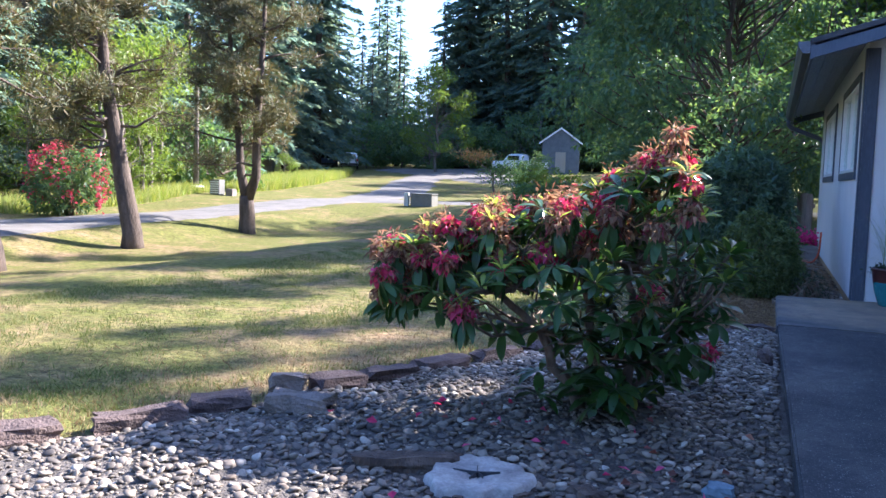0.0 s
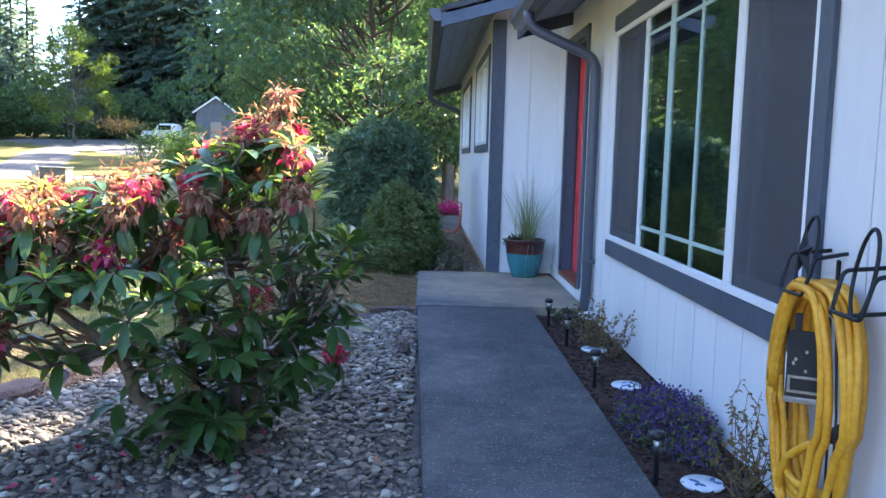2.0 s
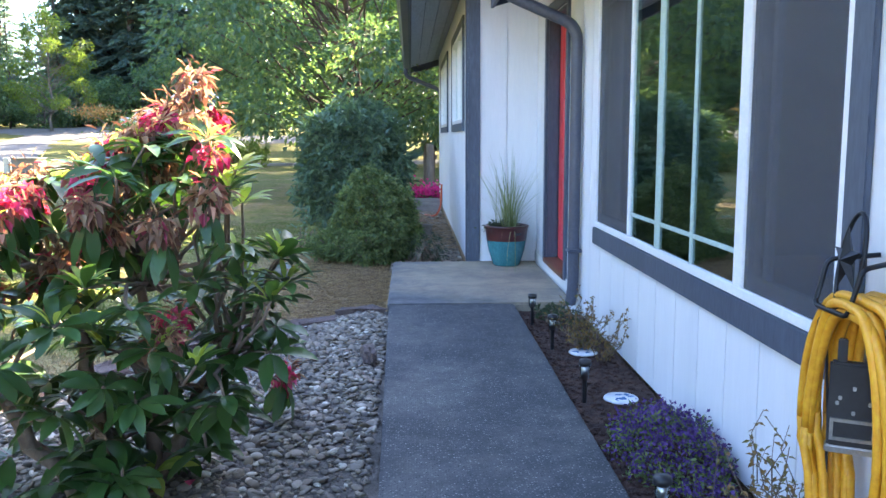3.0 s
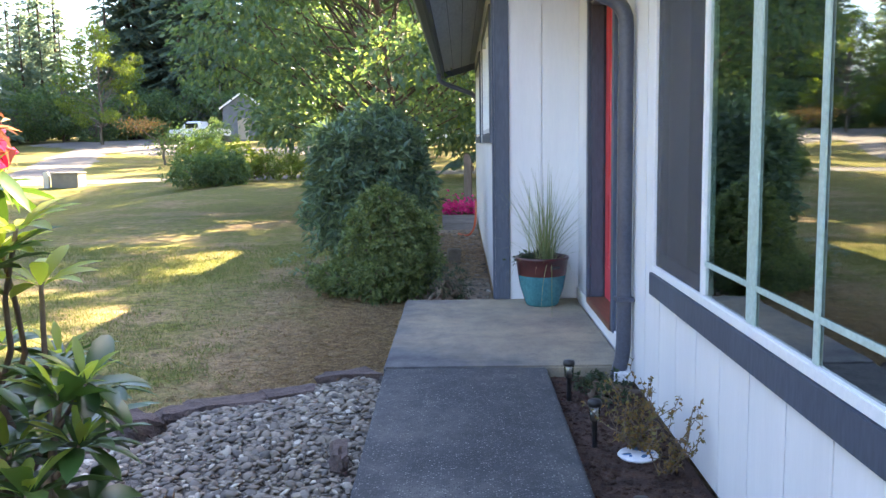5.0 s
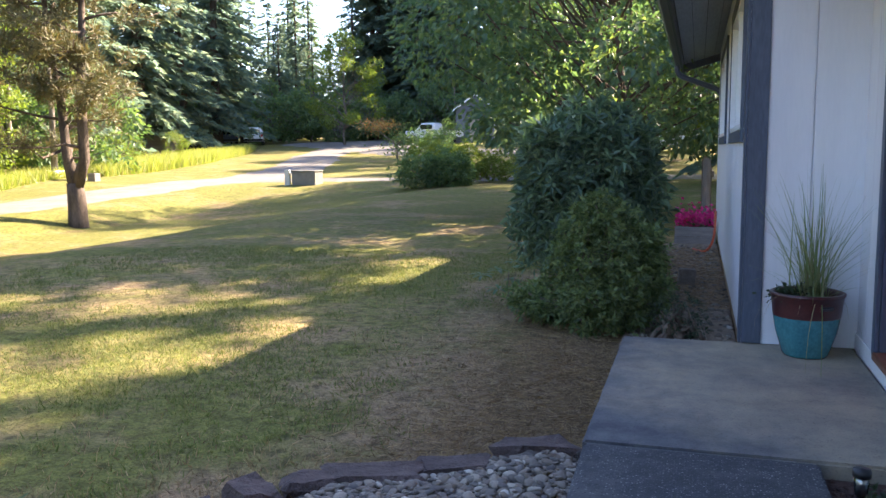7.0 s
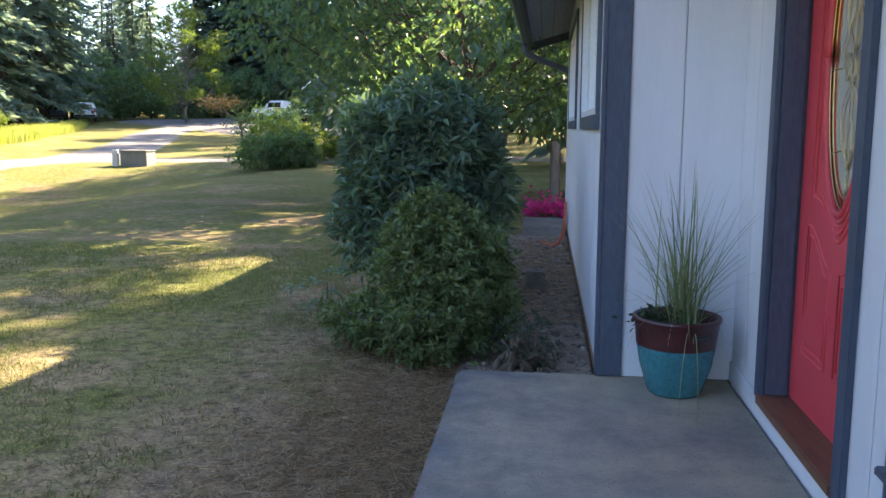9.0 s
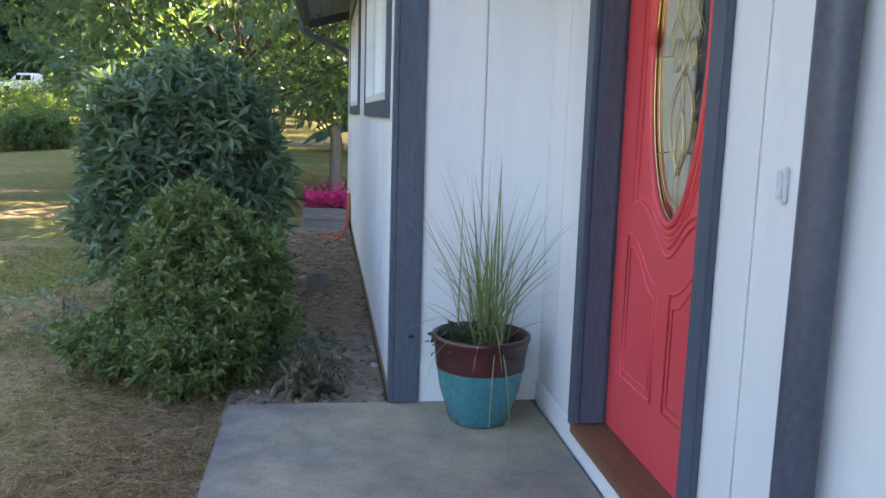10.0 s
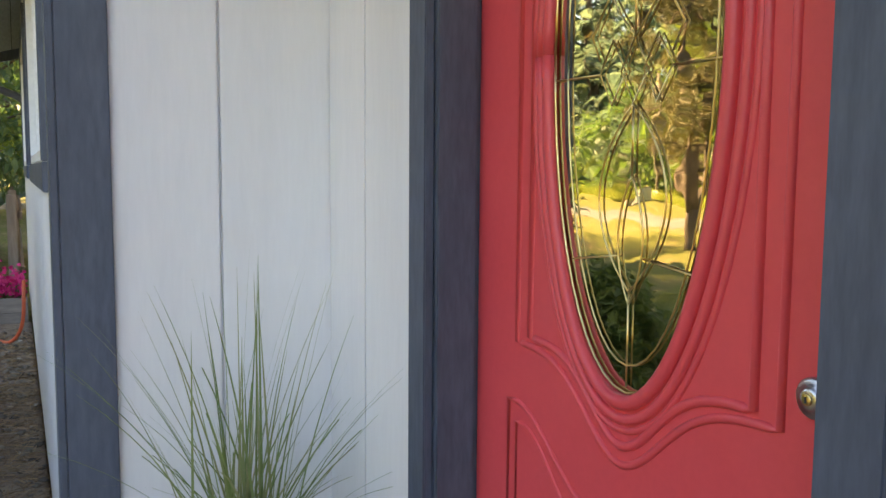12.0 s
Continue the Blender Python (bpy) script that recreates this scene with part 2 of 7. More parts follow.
SCREEN = screen_mat()
# Warm gloss tint of the oval glass stands in for a sunlit lawn's reflection.
OVALGLASS = glass_mat("bevelled_glass", (0.62, 0.56, 0.36), 0.55, 0.06, (1.0, 0.93, 0.72))
INTERIOR = surface("interior_wall_paint", (0.30, 0.27, 0.23), (0.36, 0.33, 0.28), 2, 40, 0.8, 0, 0.1, 0.002)
BARK = surface("pine_bark", (0.045, 0.034, 0.027), (0.14, 0.105, 0.08), 5, 30, 0.95, 0, 1.0, 0.03, (1, 1, 0.35))
PALEBARK = surface("pale_bark", (0.10, 0.085, 0.07), (0.22, 0.19, 0.155), 5, 30, 0.95, 0, 0.8, 0.02, (1, 1, 0.35))
TWIG = surface("shrub_branch_bark", (0.10, 0.07, 0.05), (0.24, 0.18, 0.13), 12, 60, 0.85, 0, 0.6, 0.004, (1, 1, 0.4))
# Fir needle greens are lifted to stand in for haze over the woods.
FIR = leafy("fir_needles", [(0.10, 0.15, 0.122), (0.13, 0.178, 0.132), (0.17, 0.195, 0.11), (0.11, 0.16, 0.135)], 0.55, 0.75, (1.6, 1.7, 1.5))
PINE = leafy("pine_needles", [(0.08, 0.085, 0.04), (0.12, 0.115, 0.05), (0.17, 0.135, 0.065), (0.085, 0.10, 0.045)], 0.25, 0.6, (1.3, 1.2, 0.7))
ALDER = leafy("broadleaf_green", [(0.08, 0.14, 0.078), (0.115, 0.18, 0.09), (0.10, 0.16, 0.085), (0.16, 0.215, 0.085)], 0.45, 0.5)
LIME = leafy("young_leaf_green", [(0.12, 0.17, 0.03), (0.18, 0.22, 0.045), (0.14, 0.19, 0.035)], 0.45, 0.5)
RHODO = leafy("rhododendron_leaf", [(0.035, 0.075, 0.02), (0.05, 0.11, 0.025), (0.042, 0.09, 0.024), (0.065, 0.12, 0.03)], 0.25, 0.33)
RHODO_NEW = leafy("rhododendron_new_leaf", [(0.25, 0.33, 0.06), (0.36, 0.41, 0.10)], 0.5, 0.4)
PETAL = leafy("faded_pink_petal", [(0.50, 0.04, 0.12), (0.24, 0.09, 0.07), (0.58, 0.10, 0.22), (0.36, 0.20, 0.13), (0.52, 0.03, 0.12), (0.14, 0.06, 0.045)], 0.35, 0.6, (1.3, 0.9, 0.8), True)
WILTED = leafy("wilted_petal", [(0.30, 0.19, 0.12), (0.15, 0.075, 0.05), (0.42, 0.30, 0.18), (0.36, 0.07, 0.11), (0.22, 0.11, 0.075), (0.46, 0.26, 0.17)], 0.35, 0.7, (1.2, 1.0, 0.75), True)
SHRUB = leafy("dark_evergreen_leaf", [(0.075, 0.125, 0.088), (0.105, 0.165, 0.105), (0.15, 0.215, 0.12)], 0.25, 0.45)
BOXLEAF = leafy("small_evergreen_leaf", [(0.085, 0.125, 0.048), (0.125, 0.17, 0.062), (0.19, 0.23, 0.085)], 0.28, 0.45)


def stone_material():
    m, n, l, b = shader("river_stone", 0.65, 0, 0.4)
    geo = n.new("ShaderNodeNewGeometry")
    info = n.new("ShaderNodeObjectInfo")
    add = n.new("ShaderNodeMath")
    l.new(geo.outputs["Random Per Island"], add.inputs[0])
    l.new(info.outputs["Random"], add.inputs[1])
    fr = n.new("ShaderNodeMath")
    fr.operation = "FRACT"
    l.new(add.outputs[0], fr.inputs[0])
    col = ramp(n, l, fr.outputs[0], [(0.0, (0.062, 0.052, 0.043)), (0.25, (0.13, 0.112, 0.09)), (0.5, (0.20, 0.168, 0.128)), (0.72, (0.14, 0.106, 0.076)), (0.9, (0.285, 0.245, 0.185)), (1.0, (0.47, 0.43, 0.35))])
    sp = noise_tex(n, l, 120, 3)
    l.new(mixed(n, l, 0.3, col, ramp(n, l, sp, [(0.3, (0.3, 0.3, 0.3)), (0.7, (0.7, 0.7, 0.7))]), "OVERLAY"), b.inputs["Base Color"])
    bump(n, l, b, sp, 0.2, 0.003)
    return m


STONE = stone_material()
EDGEROCK = surface("purple_grey_slate", (0.058, 0.040, 0.036), (0.150, 0.108, 0.092), 9, 60, 0.85, 0, 0.9, 0.02)
EDGEROCK_PALE = surface("tan_weathered_rock", (0.150, 0.124, 0.101), (0.270, 0.225, 0.188), 9, 60, 0.85, 0, 0.9, 0.02)

# ---- mesh tools ----


def mesh_from(name, verts, faces, mat, smooth=False):
    me = bpy.data.meshes.new(name)
    me.from_pydata([tuple(v) for v in verts] if not isinstance(verts, np.ndarray) else verts.tolist(), [], faces if not isinstance(faces, np.ndarray) else faces.tolist())
    me.materials.append(mat)
    if smooth:
        me.polygons.foreach_set("use_smooth", [True] * len(me.polygons))
    me.update()
    return me


def from_bm(name, bm, mat, smooth=False):
    me = bpy.data.meshes.new(name)
    bm.to_mesh(me)
    bm.free()
    me.materials.append(mat)
    if smooth:
        me.polygons.foreach_set("use_smooth", [True] * len(me.polygons))
    return me


def put(name, me, parent=None, label=""):
    ob = new(name, me)
    if parent:
        ob.parent = parent
    if label:
        ob["label"] = label
    return ob


def part(name, bm, material, parent, label="", smooth=False):
    return put(name, from_bm(name, bm, material, smooth), parent, label)


def thing(name, at, label, category, group="", kind=""):
    ob = new(name)
    ob.empty_display_size = 0.1
    ob.location = at
    bpy.context.view_layer.update()
    return tagged(ob, label, category, group, kind)


def add_box(bm, x0, x1, y0, y1, z0, z1, bevel=0.0):
    r = bmesh.ops.create_cube(bm, size=1.0)
    vs = r["verts"]
    bmesh.ops.scale(bm, vec=(x1 - x0, y1 - y0, z1 - z0), verts=vs)
    bmesh.ops.translate(bm, vec=((x0 + x1) / 2, (y0 + y1) / 2, (z0 + z1) / 2), verts=vs)
    if bevel:
        es = list({e for v in vs for e in v.link_edges})
        bmesh.ops.bevel(bm, geom=es, offset=bevel, segments=2, affect="EDGES")
    return bm


def box(x0, x1, y0, y1, z0, z1, bevel=0.0):
    return add_box(bmesh.new(), x0, x1, y0, y1, z0, z1, bevel)


def ring_tube(points, radii, sides=8, cap=True):
    """Vertices and faces of a tube along points."""
    pts = [Vector(p) for p in points]
    verts, faces = [], []
    ref = Vector((0.3, 0.2, 1)).normalized()
    for k, p in enumerate(pts):
        a = pts[max(k - 1, 0)]
        b = pts[min(k + 1, len(pts) - 1)]
        d = (b - a).normalized()
        u = d.cross(ref)
        if u.length < 0.05:
            u = d.cross(Vector((1, 0, 0)))
        u.normalize()
        w = d.cross(u)
        r = radii[k] if not isinstance(radii, (int, float)) else radii
        for s in range(sides):
            a2 = 2 * math.pi * s / sides
            verts.append(p + (u * math.cos(a2) + w * math.sin(a2)) * r)
    for k in range(len(pts) - 1):
        for s in range(sides):
            s2 = (s + 1) % sides
            faces.append((k * sides + s, k * sides + s2, (k + 1) * sides + s2, (k + 1) * sides + s))
    if cap:
        faces.append(tuple(range(sides))[::-1])
        faces.append(tuple((len(pts) - 1) * sides + s for s in range(sides)))
    return verts, faces


def tubes(name, runs, mat, sides=8):
    """One mesh of several tubes: runs of (points, radii)."""
    V, F = [], []
    for pts, rad in runs:
        v, f = ring_tube(pts, rad, sides)
        o = len(V)
        V += v
        F += [tuple(i + o for i in q) for q in f]
    return mesh_from(name, V, F, mat, True)


def spin_profile(name, profile, mat, seg=32, close=True):
    """A turned shape from (radius, z) pairs."""
    V, F = [], []
    for r, z in profile:
        for s in range(seg):
            a = 2 * math.pi * s / seg
            V.append((r * math.cos(a), r * math.sin(a), z))
    for k in range(len(profile) - 1):
        for s in range(seg):
            t = (s + 1) % seg
            F.append((k * seg + s, k * seg + t, (k + 1) * seg + t, (k + 1) * seg + s))
    if close:
        F.append(tuple(range(seg))[::-1])
        F.append(tuple((len(profile) - 1) * seg + s for s in range(seg)))
    return mesh_from(name, V, F, mat, True)


def unit(a):
    return a / np.maximum(np.linalg.norm(a, axis=1, keepdims=True), 1e-6)


def leaf_mesh(name, C, D, length, width, mat, rng, fold=0.25, droop=0.0):
    """Many folded leaves: bases C, directions D (n x 3)."""
    n = len(C)
    D = unit(D)
    R = unit(np.cross(D, unit(rng.normal(size=(n, 3)) * 0.6 + np.array([0, 0, 1.0]))))
    N = np.cross(R, D)
    L = np.broadcast_to(length, (n,)) * rng.uniform(0.75, 1.25, n)
    W = np.broadcast_to(width, (n,)) * rng.uniform(0.8, 1.2, n)
    mid = C + D * (L * 0.45)[:, None]
    up = N * (W * fold)[:, None]
    a = C
    b = mid + R * (W / 2)[:, None] + up
    c = C + D * L[:, None] - np.array([0, 0, 1.0]) * (L * droop)[:, None]
    d = mid - R * (W / 2)[:, None] + up
    V = np.stack([a, b, c, d], 1).reshape(-1, 3)
    k = np.arange(n) * 4
    F = np.concatenate([np.stack([k, k + 1, k + 2], 1), np.stack([k, k + 2, k + 3], 1)])
    return mesh_from(name, V, F, mat)


def tri_mesh(name, C, D, length, width, mat, rng):
    """Many thin blades: one triangle each."""
    n = len(C)
    D = unit(D)
    R = unit(np.cross(D, rng.normal(size=(n, 3))))
    L = np.broadcast_to(length, (n,)) * rng.uniform(0.6, 1.4, n)
    V = np.stack([C + R * (width / 2), C + D * L[:, None], C - R * (width / 2)], 1).reshape(-1, 3)
    F = np.arange(n * 3).reshape(-1, 3)
    return mesh_from(name, V, F, mat)


# ---- ground ----


def smooth(a, b, v):
    t = np.clip((np.asarray(v, float) - a) / (b - a), 0, 1)
    return t * t * (3 - 2 * t)


def height(x, y):
    x, y = np.asarray(x, float), np.asarray(y, float)
    south = 1 - smooth(27, 38, y)
    swale = -0.9 * smooth(-6.8, -13.5, x) + 0.45 * smooth(-15.8, -18.2, x)
    dip = south * swale - 0.1 * smooth(-10, -18, x) * (1 - south)
    rise = 2.5 * smooth(40, 100, y) + 0.07 * np.clip(y - 106, 0, 200)
    west = 0.35 * smooth(-22, -34, x) * (1 - smooth(50, 70, y))
    roll = 0.03 * np.sin(x * 0.9 + y * 0.31) * np.cos(y * 0.63 - x * 0.2) * smooth(-2.5, -5, x)
    return dip + rise + west + roll


def hz(x, y):
    return float(height(x, y))


def grid_axis(fine0, fine1, step, far):
    a = list(np.arange(fine0, fine1 + 1e-6, step))
    s, v, up = step, fine1, []
    while v < far:
        s *= 1.18
        v += s
        up.append(v)
    s, v, dn = step, fine0, []
    while v > -far:
        s *= 1.18
        v -= s
        dn.append(v)
    return np.array(dn[::-1] + a + up)


gx, gy = grid_axis(-21, 3, 0.35, 900), grid_axis(-1, 45, 0.4, 900)
GX, GY = np.meshgrid(gx, gy)
GV = np.stack([GX.ravel(), GY.ravel(), height(GX, GY).ravel()], 1)
# the ground drops a little under the house, the path and the gravel bed
nx, ny = len(gx), len(gy)
idx = np.arange(nx * ny).reshape(ny, nx)
GF = np.stack([idx[:-1, :-1].ravel(), idx[:-1, 1:].ravel(), idx[1:, 1:].ravel(), idx[1:, :-1].ravel()], 1)
ground = put("ground", mesh_from("ground", GV, GF, LAWN, True))
tagged(ground, "mown lawn, half green and half dry straw", "lawn", kind="structure")


def strip(name, line, width, mat, lift, label, category, wobble=0.25):
    """A road laid on the ground along a line."""
    pts = [Vector((x, y, 0)) for x, y in line]
    fine = []
    for a, b in zip(pts[:-1], pts[1:]):
        k = max(2, int((b - a).length / 0.8))
        fine += [a.lerp(b, i / k) for i in range(k)]
    fine.append(pts[-1])
    for _ in range(12):
        fine = [fine[0]] + [(fine[i - 1] + fine[i] * 2 + fine[i + 1]) / 4 for i in range(1, len(fine) - 1)] + [fine[-1]]
    V, F, cols = [], [], 9
    rng = random.Random(name)
    for i, p in enumerate(fine):
        d = (fine[min(i + 1, len(fine) - 1)] - fine[max(i - 1, 0)]).normalized()
        s = Vector((-d.y, d.x, 0))
        e = [rng.uniform(-wobble, wobble) for _ in range(2)]
        for c in range(cols):
            f = c / (cols - 1) * 2 - 1
            q = p + s * (width / 2 * f + (e[0] if c == 0 else e[1] if c == cols - 1 else 0))
            edge = 0 if c in (0, cols - 1) else 1
            V.append((q.x, q.y, hz(q.x, q.y) + (lift if edge else -0.02) + 0.03 * (1 - f * f)))
    for i in range(len(fine) - 1):
        for c in range(cols - 1):
            a = i * cols + c
            F.append((a, a + cols, a + cols + 1, a + 1))
    ob = put(name, mesh_from(name, V, F, mat, True))
    return tagged(ob, label, category, kind="structure")


ROADLINE = [(-15, -40), (-17.8, 0), (-19.3, 16), (-21.0, 29), (-20.4, 40), (-23, 52), (-28, 66), (-31, 82), (-32, 96)]
strip("road", ROADLINE, 3.9, ROAD, 0.03, "pale grey gravel lane across the lawn", "road")
strip("driveway", [(-21, 41), (-14, 39.5), (-6, 40.5), (6, 44)], 3.6, ROAD, 0.05, "gravel driveway branching off the lane", "driveway")
strip("gravel_yard", [(-36, 84), (-26, 74), (-16, 66), (-4, 66)], 9.0, ROAD, 0.08, "wide gravel yard beside parked vehicles", "road", 0.6)

# ---- path, landing, beds ----
walkway = thing("walkway", (0.5, 4, 0), "dark weathered exposed-aggregate concrete path beside the house", "path", kind="structure")


def slab(name, corners, z0, z1, mat, parent):
    """A slab with a slightly rounded rim from plan corners."""
    bm = bmesh.new()
    vs = [bm.verts.new((x, y, z0)) for x, y in corners]
    f = bm.faces.new(vs)
    ex = bmesh.ops.extrude_face_region(bm, geom=[f])
    top = [g for g in ex["geom"] if isinstance(g, bmesh.types.BMVert)]
    bmesh.ops.translate(bm, vec=(0, 0, z1 - z0), verts=top)
    es = [e for e in bm.edges if all(v.co.z > z1 - 0.001 for v in e.verts)]
    bmesh.ops.bevel(bm, geom=es, offset=0.012, segments=2, affect="EDGES")
    bmesh.ops.recalc_face_normals(bm, faces=bm.faces)
    return put(name, from_bm(name, bm, mat), parent)


slab("path_slab", [(0.16, 1.5), (0.94, 1.5), (0.955, 8.135), (0.065, 8.135)], -0.05, 0.11, CONCRETE, walkway).matrix_parent_inverse = walkway.matrix_world.inverted()
slab("path_slab", [(0.23, -4.5), (0.94, -4.5), (0.94, 1.488), (0.16, 1.488)], -0.05, 0.11, CONCRETE, walkway).matrix_parent_inverse = walkway.matrix_world.inverted()
landing = put("landing_slab", from_bm("landing_slab", box(0.055, 1.395, 8.148, 10.168, -0.05, 0.113, 0.012), LANDING))
tagged(landing, "worn tan-grey concrete landing at the front door", "landing", kind="structure")


def edge_x(y):
    """The lawn-side edge of the gravel bed."""
    ys = [-3, 1.0, 3.5, 4.3, 5.45, 6.5, 7.2, 7.7, 8.05, 8.3]
    xs = [-3.6, -3.5, -3.05, -2.62, -2.15, -1.6, -1.15, -0.8, -0.3, 0.05]
    return float(np.interp(y, ys, xs))


V, F = [], []
ys = np.arange(-3, 8.26, 0.15)
for y in ys:
    for k in range(25):
        f = k / 24
        x0, x1 = edge_x(y) + 0.02 * math.sin(y * 9), 0.12
        x = x0 + (x1 - x0) * f
        V.append((x, y, 0.012 + 0.035 * math.sin(math.pi * f) + 0.012 * math.sin(x * 7 + y * 5)))
for i in range(len(ys) - 1):
    for k in range(24):
        a = i * 25 + k
        F.append((a, a + 1, a + 26, a + 25))
gravel_bed = put("gravel_bed", mesh_from("gravel_bed", V, F, GRAVELBASE, True))
tagged(gravel_bed, "bed of grey river gravel between lawn and path", "gravel bed", kind="structure")


def bed_z(x, y):
    f = (x - edge_x(y)) / max(0.12 - edge_x(y), 0.01)
    return 0.012 + 0.035 * math.sin(math.pi * min(max(f, 0), 1)) + 0.012 * math.sin(x * 7 + y * 5)


bark_bed = put("bark_bed", from_bm("bark_bed", box(0.94, 1.40, -4.5, 8.135, -0.03, 0.055, 0.01), SOIL))
tagged(bark_bed, "narrow planting bed of dark brown bark soil", "planting bed", kind="structure")
side_bed = put("side_bed", from_bm("side_bed", box(0.02, 0.755, 10.175, 16.4, -0.05, 0.035, 0.01), surface("stony_soil_mat", (0.17, 0.12, 0.082), (0.33, 0.255, 0.18), 11, 60, 0.95, 0, 0.9, 0.03)))
tagged(side_bed, "bare stony soil strip along the house", "planting bed", kind="structure")

# ---- house ----
WX = 1.405
WING = 0.76
CORNER = 10.15


def wall_rects(u0, u1, z0, z1, step, holes, start):
    """Panel rectangles between grooves, cut around openings."""
    cuts = {round(u0, 4), round(u1, 4)}
    g = start
    while g < u1:
        if g > u0:
            cuts.add(round(g, 4))
        g += step
    grooves = set(cuts)
    for a, b, c, d in holes:
        cuts |= {round(a, 4), round(b, 4)}
    cuts = sorted(c for c in cuts if u0 - 1e-6 <= c <= u1 + 1e-6)
    out = []
    for a, b in zip(cuts[:-1], cuts[1:]):
        if b - a < 0.012:
            continue
        g0 = 0.004 if a in grooves else 0
        g1 = 0.004 if b in grooves else 0
        spans = [(z0, z1)]
        for ha, hb, hc, hd in holes:
            if ha < (a + b) / 2 < hb:
                nxt = []
                for s, e in spans:
                    if hc > s:
                        nxt.append((s, min(e, hc)))
                    if hd < e:
                        nxt.append((max(s, hd), e))
                spans = nxt
        out += [(a + g0, b - g1, s, e) for s, e in spans if e - s > 0.02]
    return out


def siding_wall(name, axis, plane, u0, u1, z0, z1, holes, label, start=0.0, step=0.305, out=-1, board_from=-100):
    """A wall whose grooved sheets are pieces. axis: the one the wall faces along."""
    bm = bmesh.new()
    us = sorted({u0, u1, *[h[0] for h in holes], *[h[1] for h in holes]})
    for a, b in zip(us[:-1], us[1:]):
        spans = [(z0, z1)]
        for ha, hb, hc, hd in holes:
            if ha < (a + b) / 2 < hb:
                spans = [q for s, e in spans for q in ((s, min(e, hc)), (max(s, hd), e)) if q[1] - q[0] > 0.01]
        for s, e in spans:
            p0, p1 = sorted((plane - out * 0.012, plane - out * 0.15))
            if axis == "x":
                add_box(bm, p0, p1, a, b, s, e)
            else:
                add_box(bm, a, b, p0, p1, s, e)
    wall = put(name, from_bm(name, bm, PAINT))
    tagged(wall, label, "wall", kind="structure")
    for a, b, s, e in wall_rects(u0, u1, z0, z1, step, holes, start):
        p0, p1 = sorted((plane, plane - out * 0.0115))
        m = box(p0, p1, a, b, s, e) if axis == "x" else box(a, b, p0, p1, s, e)
        part("siding_panel", m, PAINT, wall)
    return wall


DOOR = (8.61, 9.55, 0.11, 2.27)
WIN = (4.49, 7.565, 0.715, 2.15)
siding_wall("wall_front", "x", WX, -5.0, 10.149, 0.06, 2.75, [DOOR, WIN], "white grooved wood siding of the house front", start=-4.74)
siding_wall("wall_recess", "y", CORNER, 0.775, 1.412, 0.115, 2.9, [], "white grooved siding beside the front door", start=0.818)
W1 = (10.68, 12.8, 1.42, 2.36)
W2 = (14.2, 16.6, 1.42, 2.36)
siding_wall("wall_wing", "x", WING, CORNER + 0.012, 18.0, 0.10, 2.75, [W1, W2], "white siding of the projecting wing", start=10.4, step=0.61)
back = put("wall_back", from_bm("wall_back", add_box(add_box(add_box(bmesh.new(), 8.8, 9.0, -5, 18, 0, 2.9), 1.6, 8.8, -5.2, -5, 0, 2.9), 0.92, 8.8, 17.85, 18, 0, 2.9), PAINT))
tagged(back, "plain white rear and end walls", "wall", kind="structure")
room_floor = put("floor", from_bm("floor", box(1.56, 8.8, -5, 17.8, -0.1, 0.2), THRESH))
tagged(room_floor, "dim brown floor inside the house", "floor", kind="structure")
room_ceiling = put("ceiling", from_bm("ceiling", box(1.56, 8.8, -5, 17.8, 2.60, 2.70), INTERIOR))
tagged(room_ceiling, "dim interior ceiling", "ceiling", kind="structure")
inner = put("wall_inside", from_bm("wall_inside", add_box(add_box(bmesh.new(), 6.0, 6.1, -5, 10.4, 0.2, 2.6), 1.56, 6.0, 9.75, 9.85, 0.2, 2.6), INTERIOR))
tagged(inner, "dim beige interior wall", "wall", kind="structure")

sill = put("trim_sill", from_bm("trim_sill", box(WING + 0.005, WING + 0.1, CORNER + 0.12, 18.0, 0.0, 0.10), SILLWOOD))
tagged(sill, "bare wooden sill board under the wing siding", "trim", kind="structure")


def trim_board(name, x0, x1, y0, y1, z0, z1, label, mat=TRIM):
    ob = put(name, from_bm(name, box(x0, x1, y0, y1, z0, z1, 0.003), mat))
    return tagged(ob, label, "trim", kind="structure")


trim_board("trim_corner", WING - 0.018, WING - 0.001, CORNER - 0.017, CORNER + 0.095, 0.118, 2.62, "slate blue corner board on the wing")
trim_board("trim_corner", WING, WING + 0.112, CORNER - 0.018, CORNER - 0.001, 0.118, 2.62, "slate blue corner board on the wing")
trim_board("baseboard", WX - 0.012, WX - 0.001, 8.15, 10.14, 0.113, 0.215, "white base strip below the door", PAINT)

# roofs: main slope and higher wing slope, both rising towards the ridge


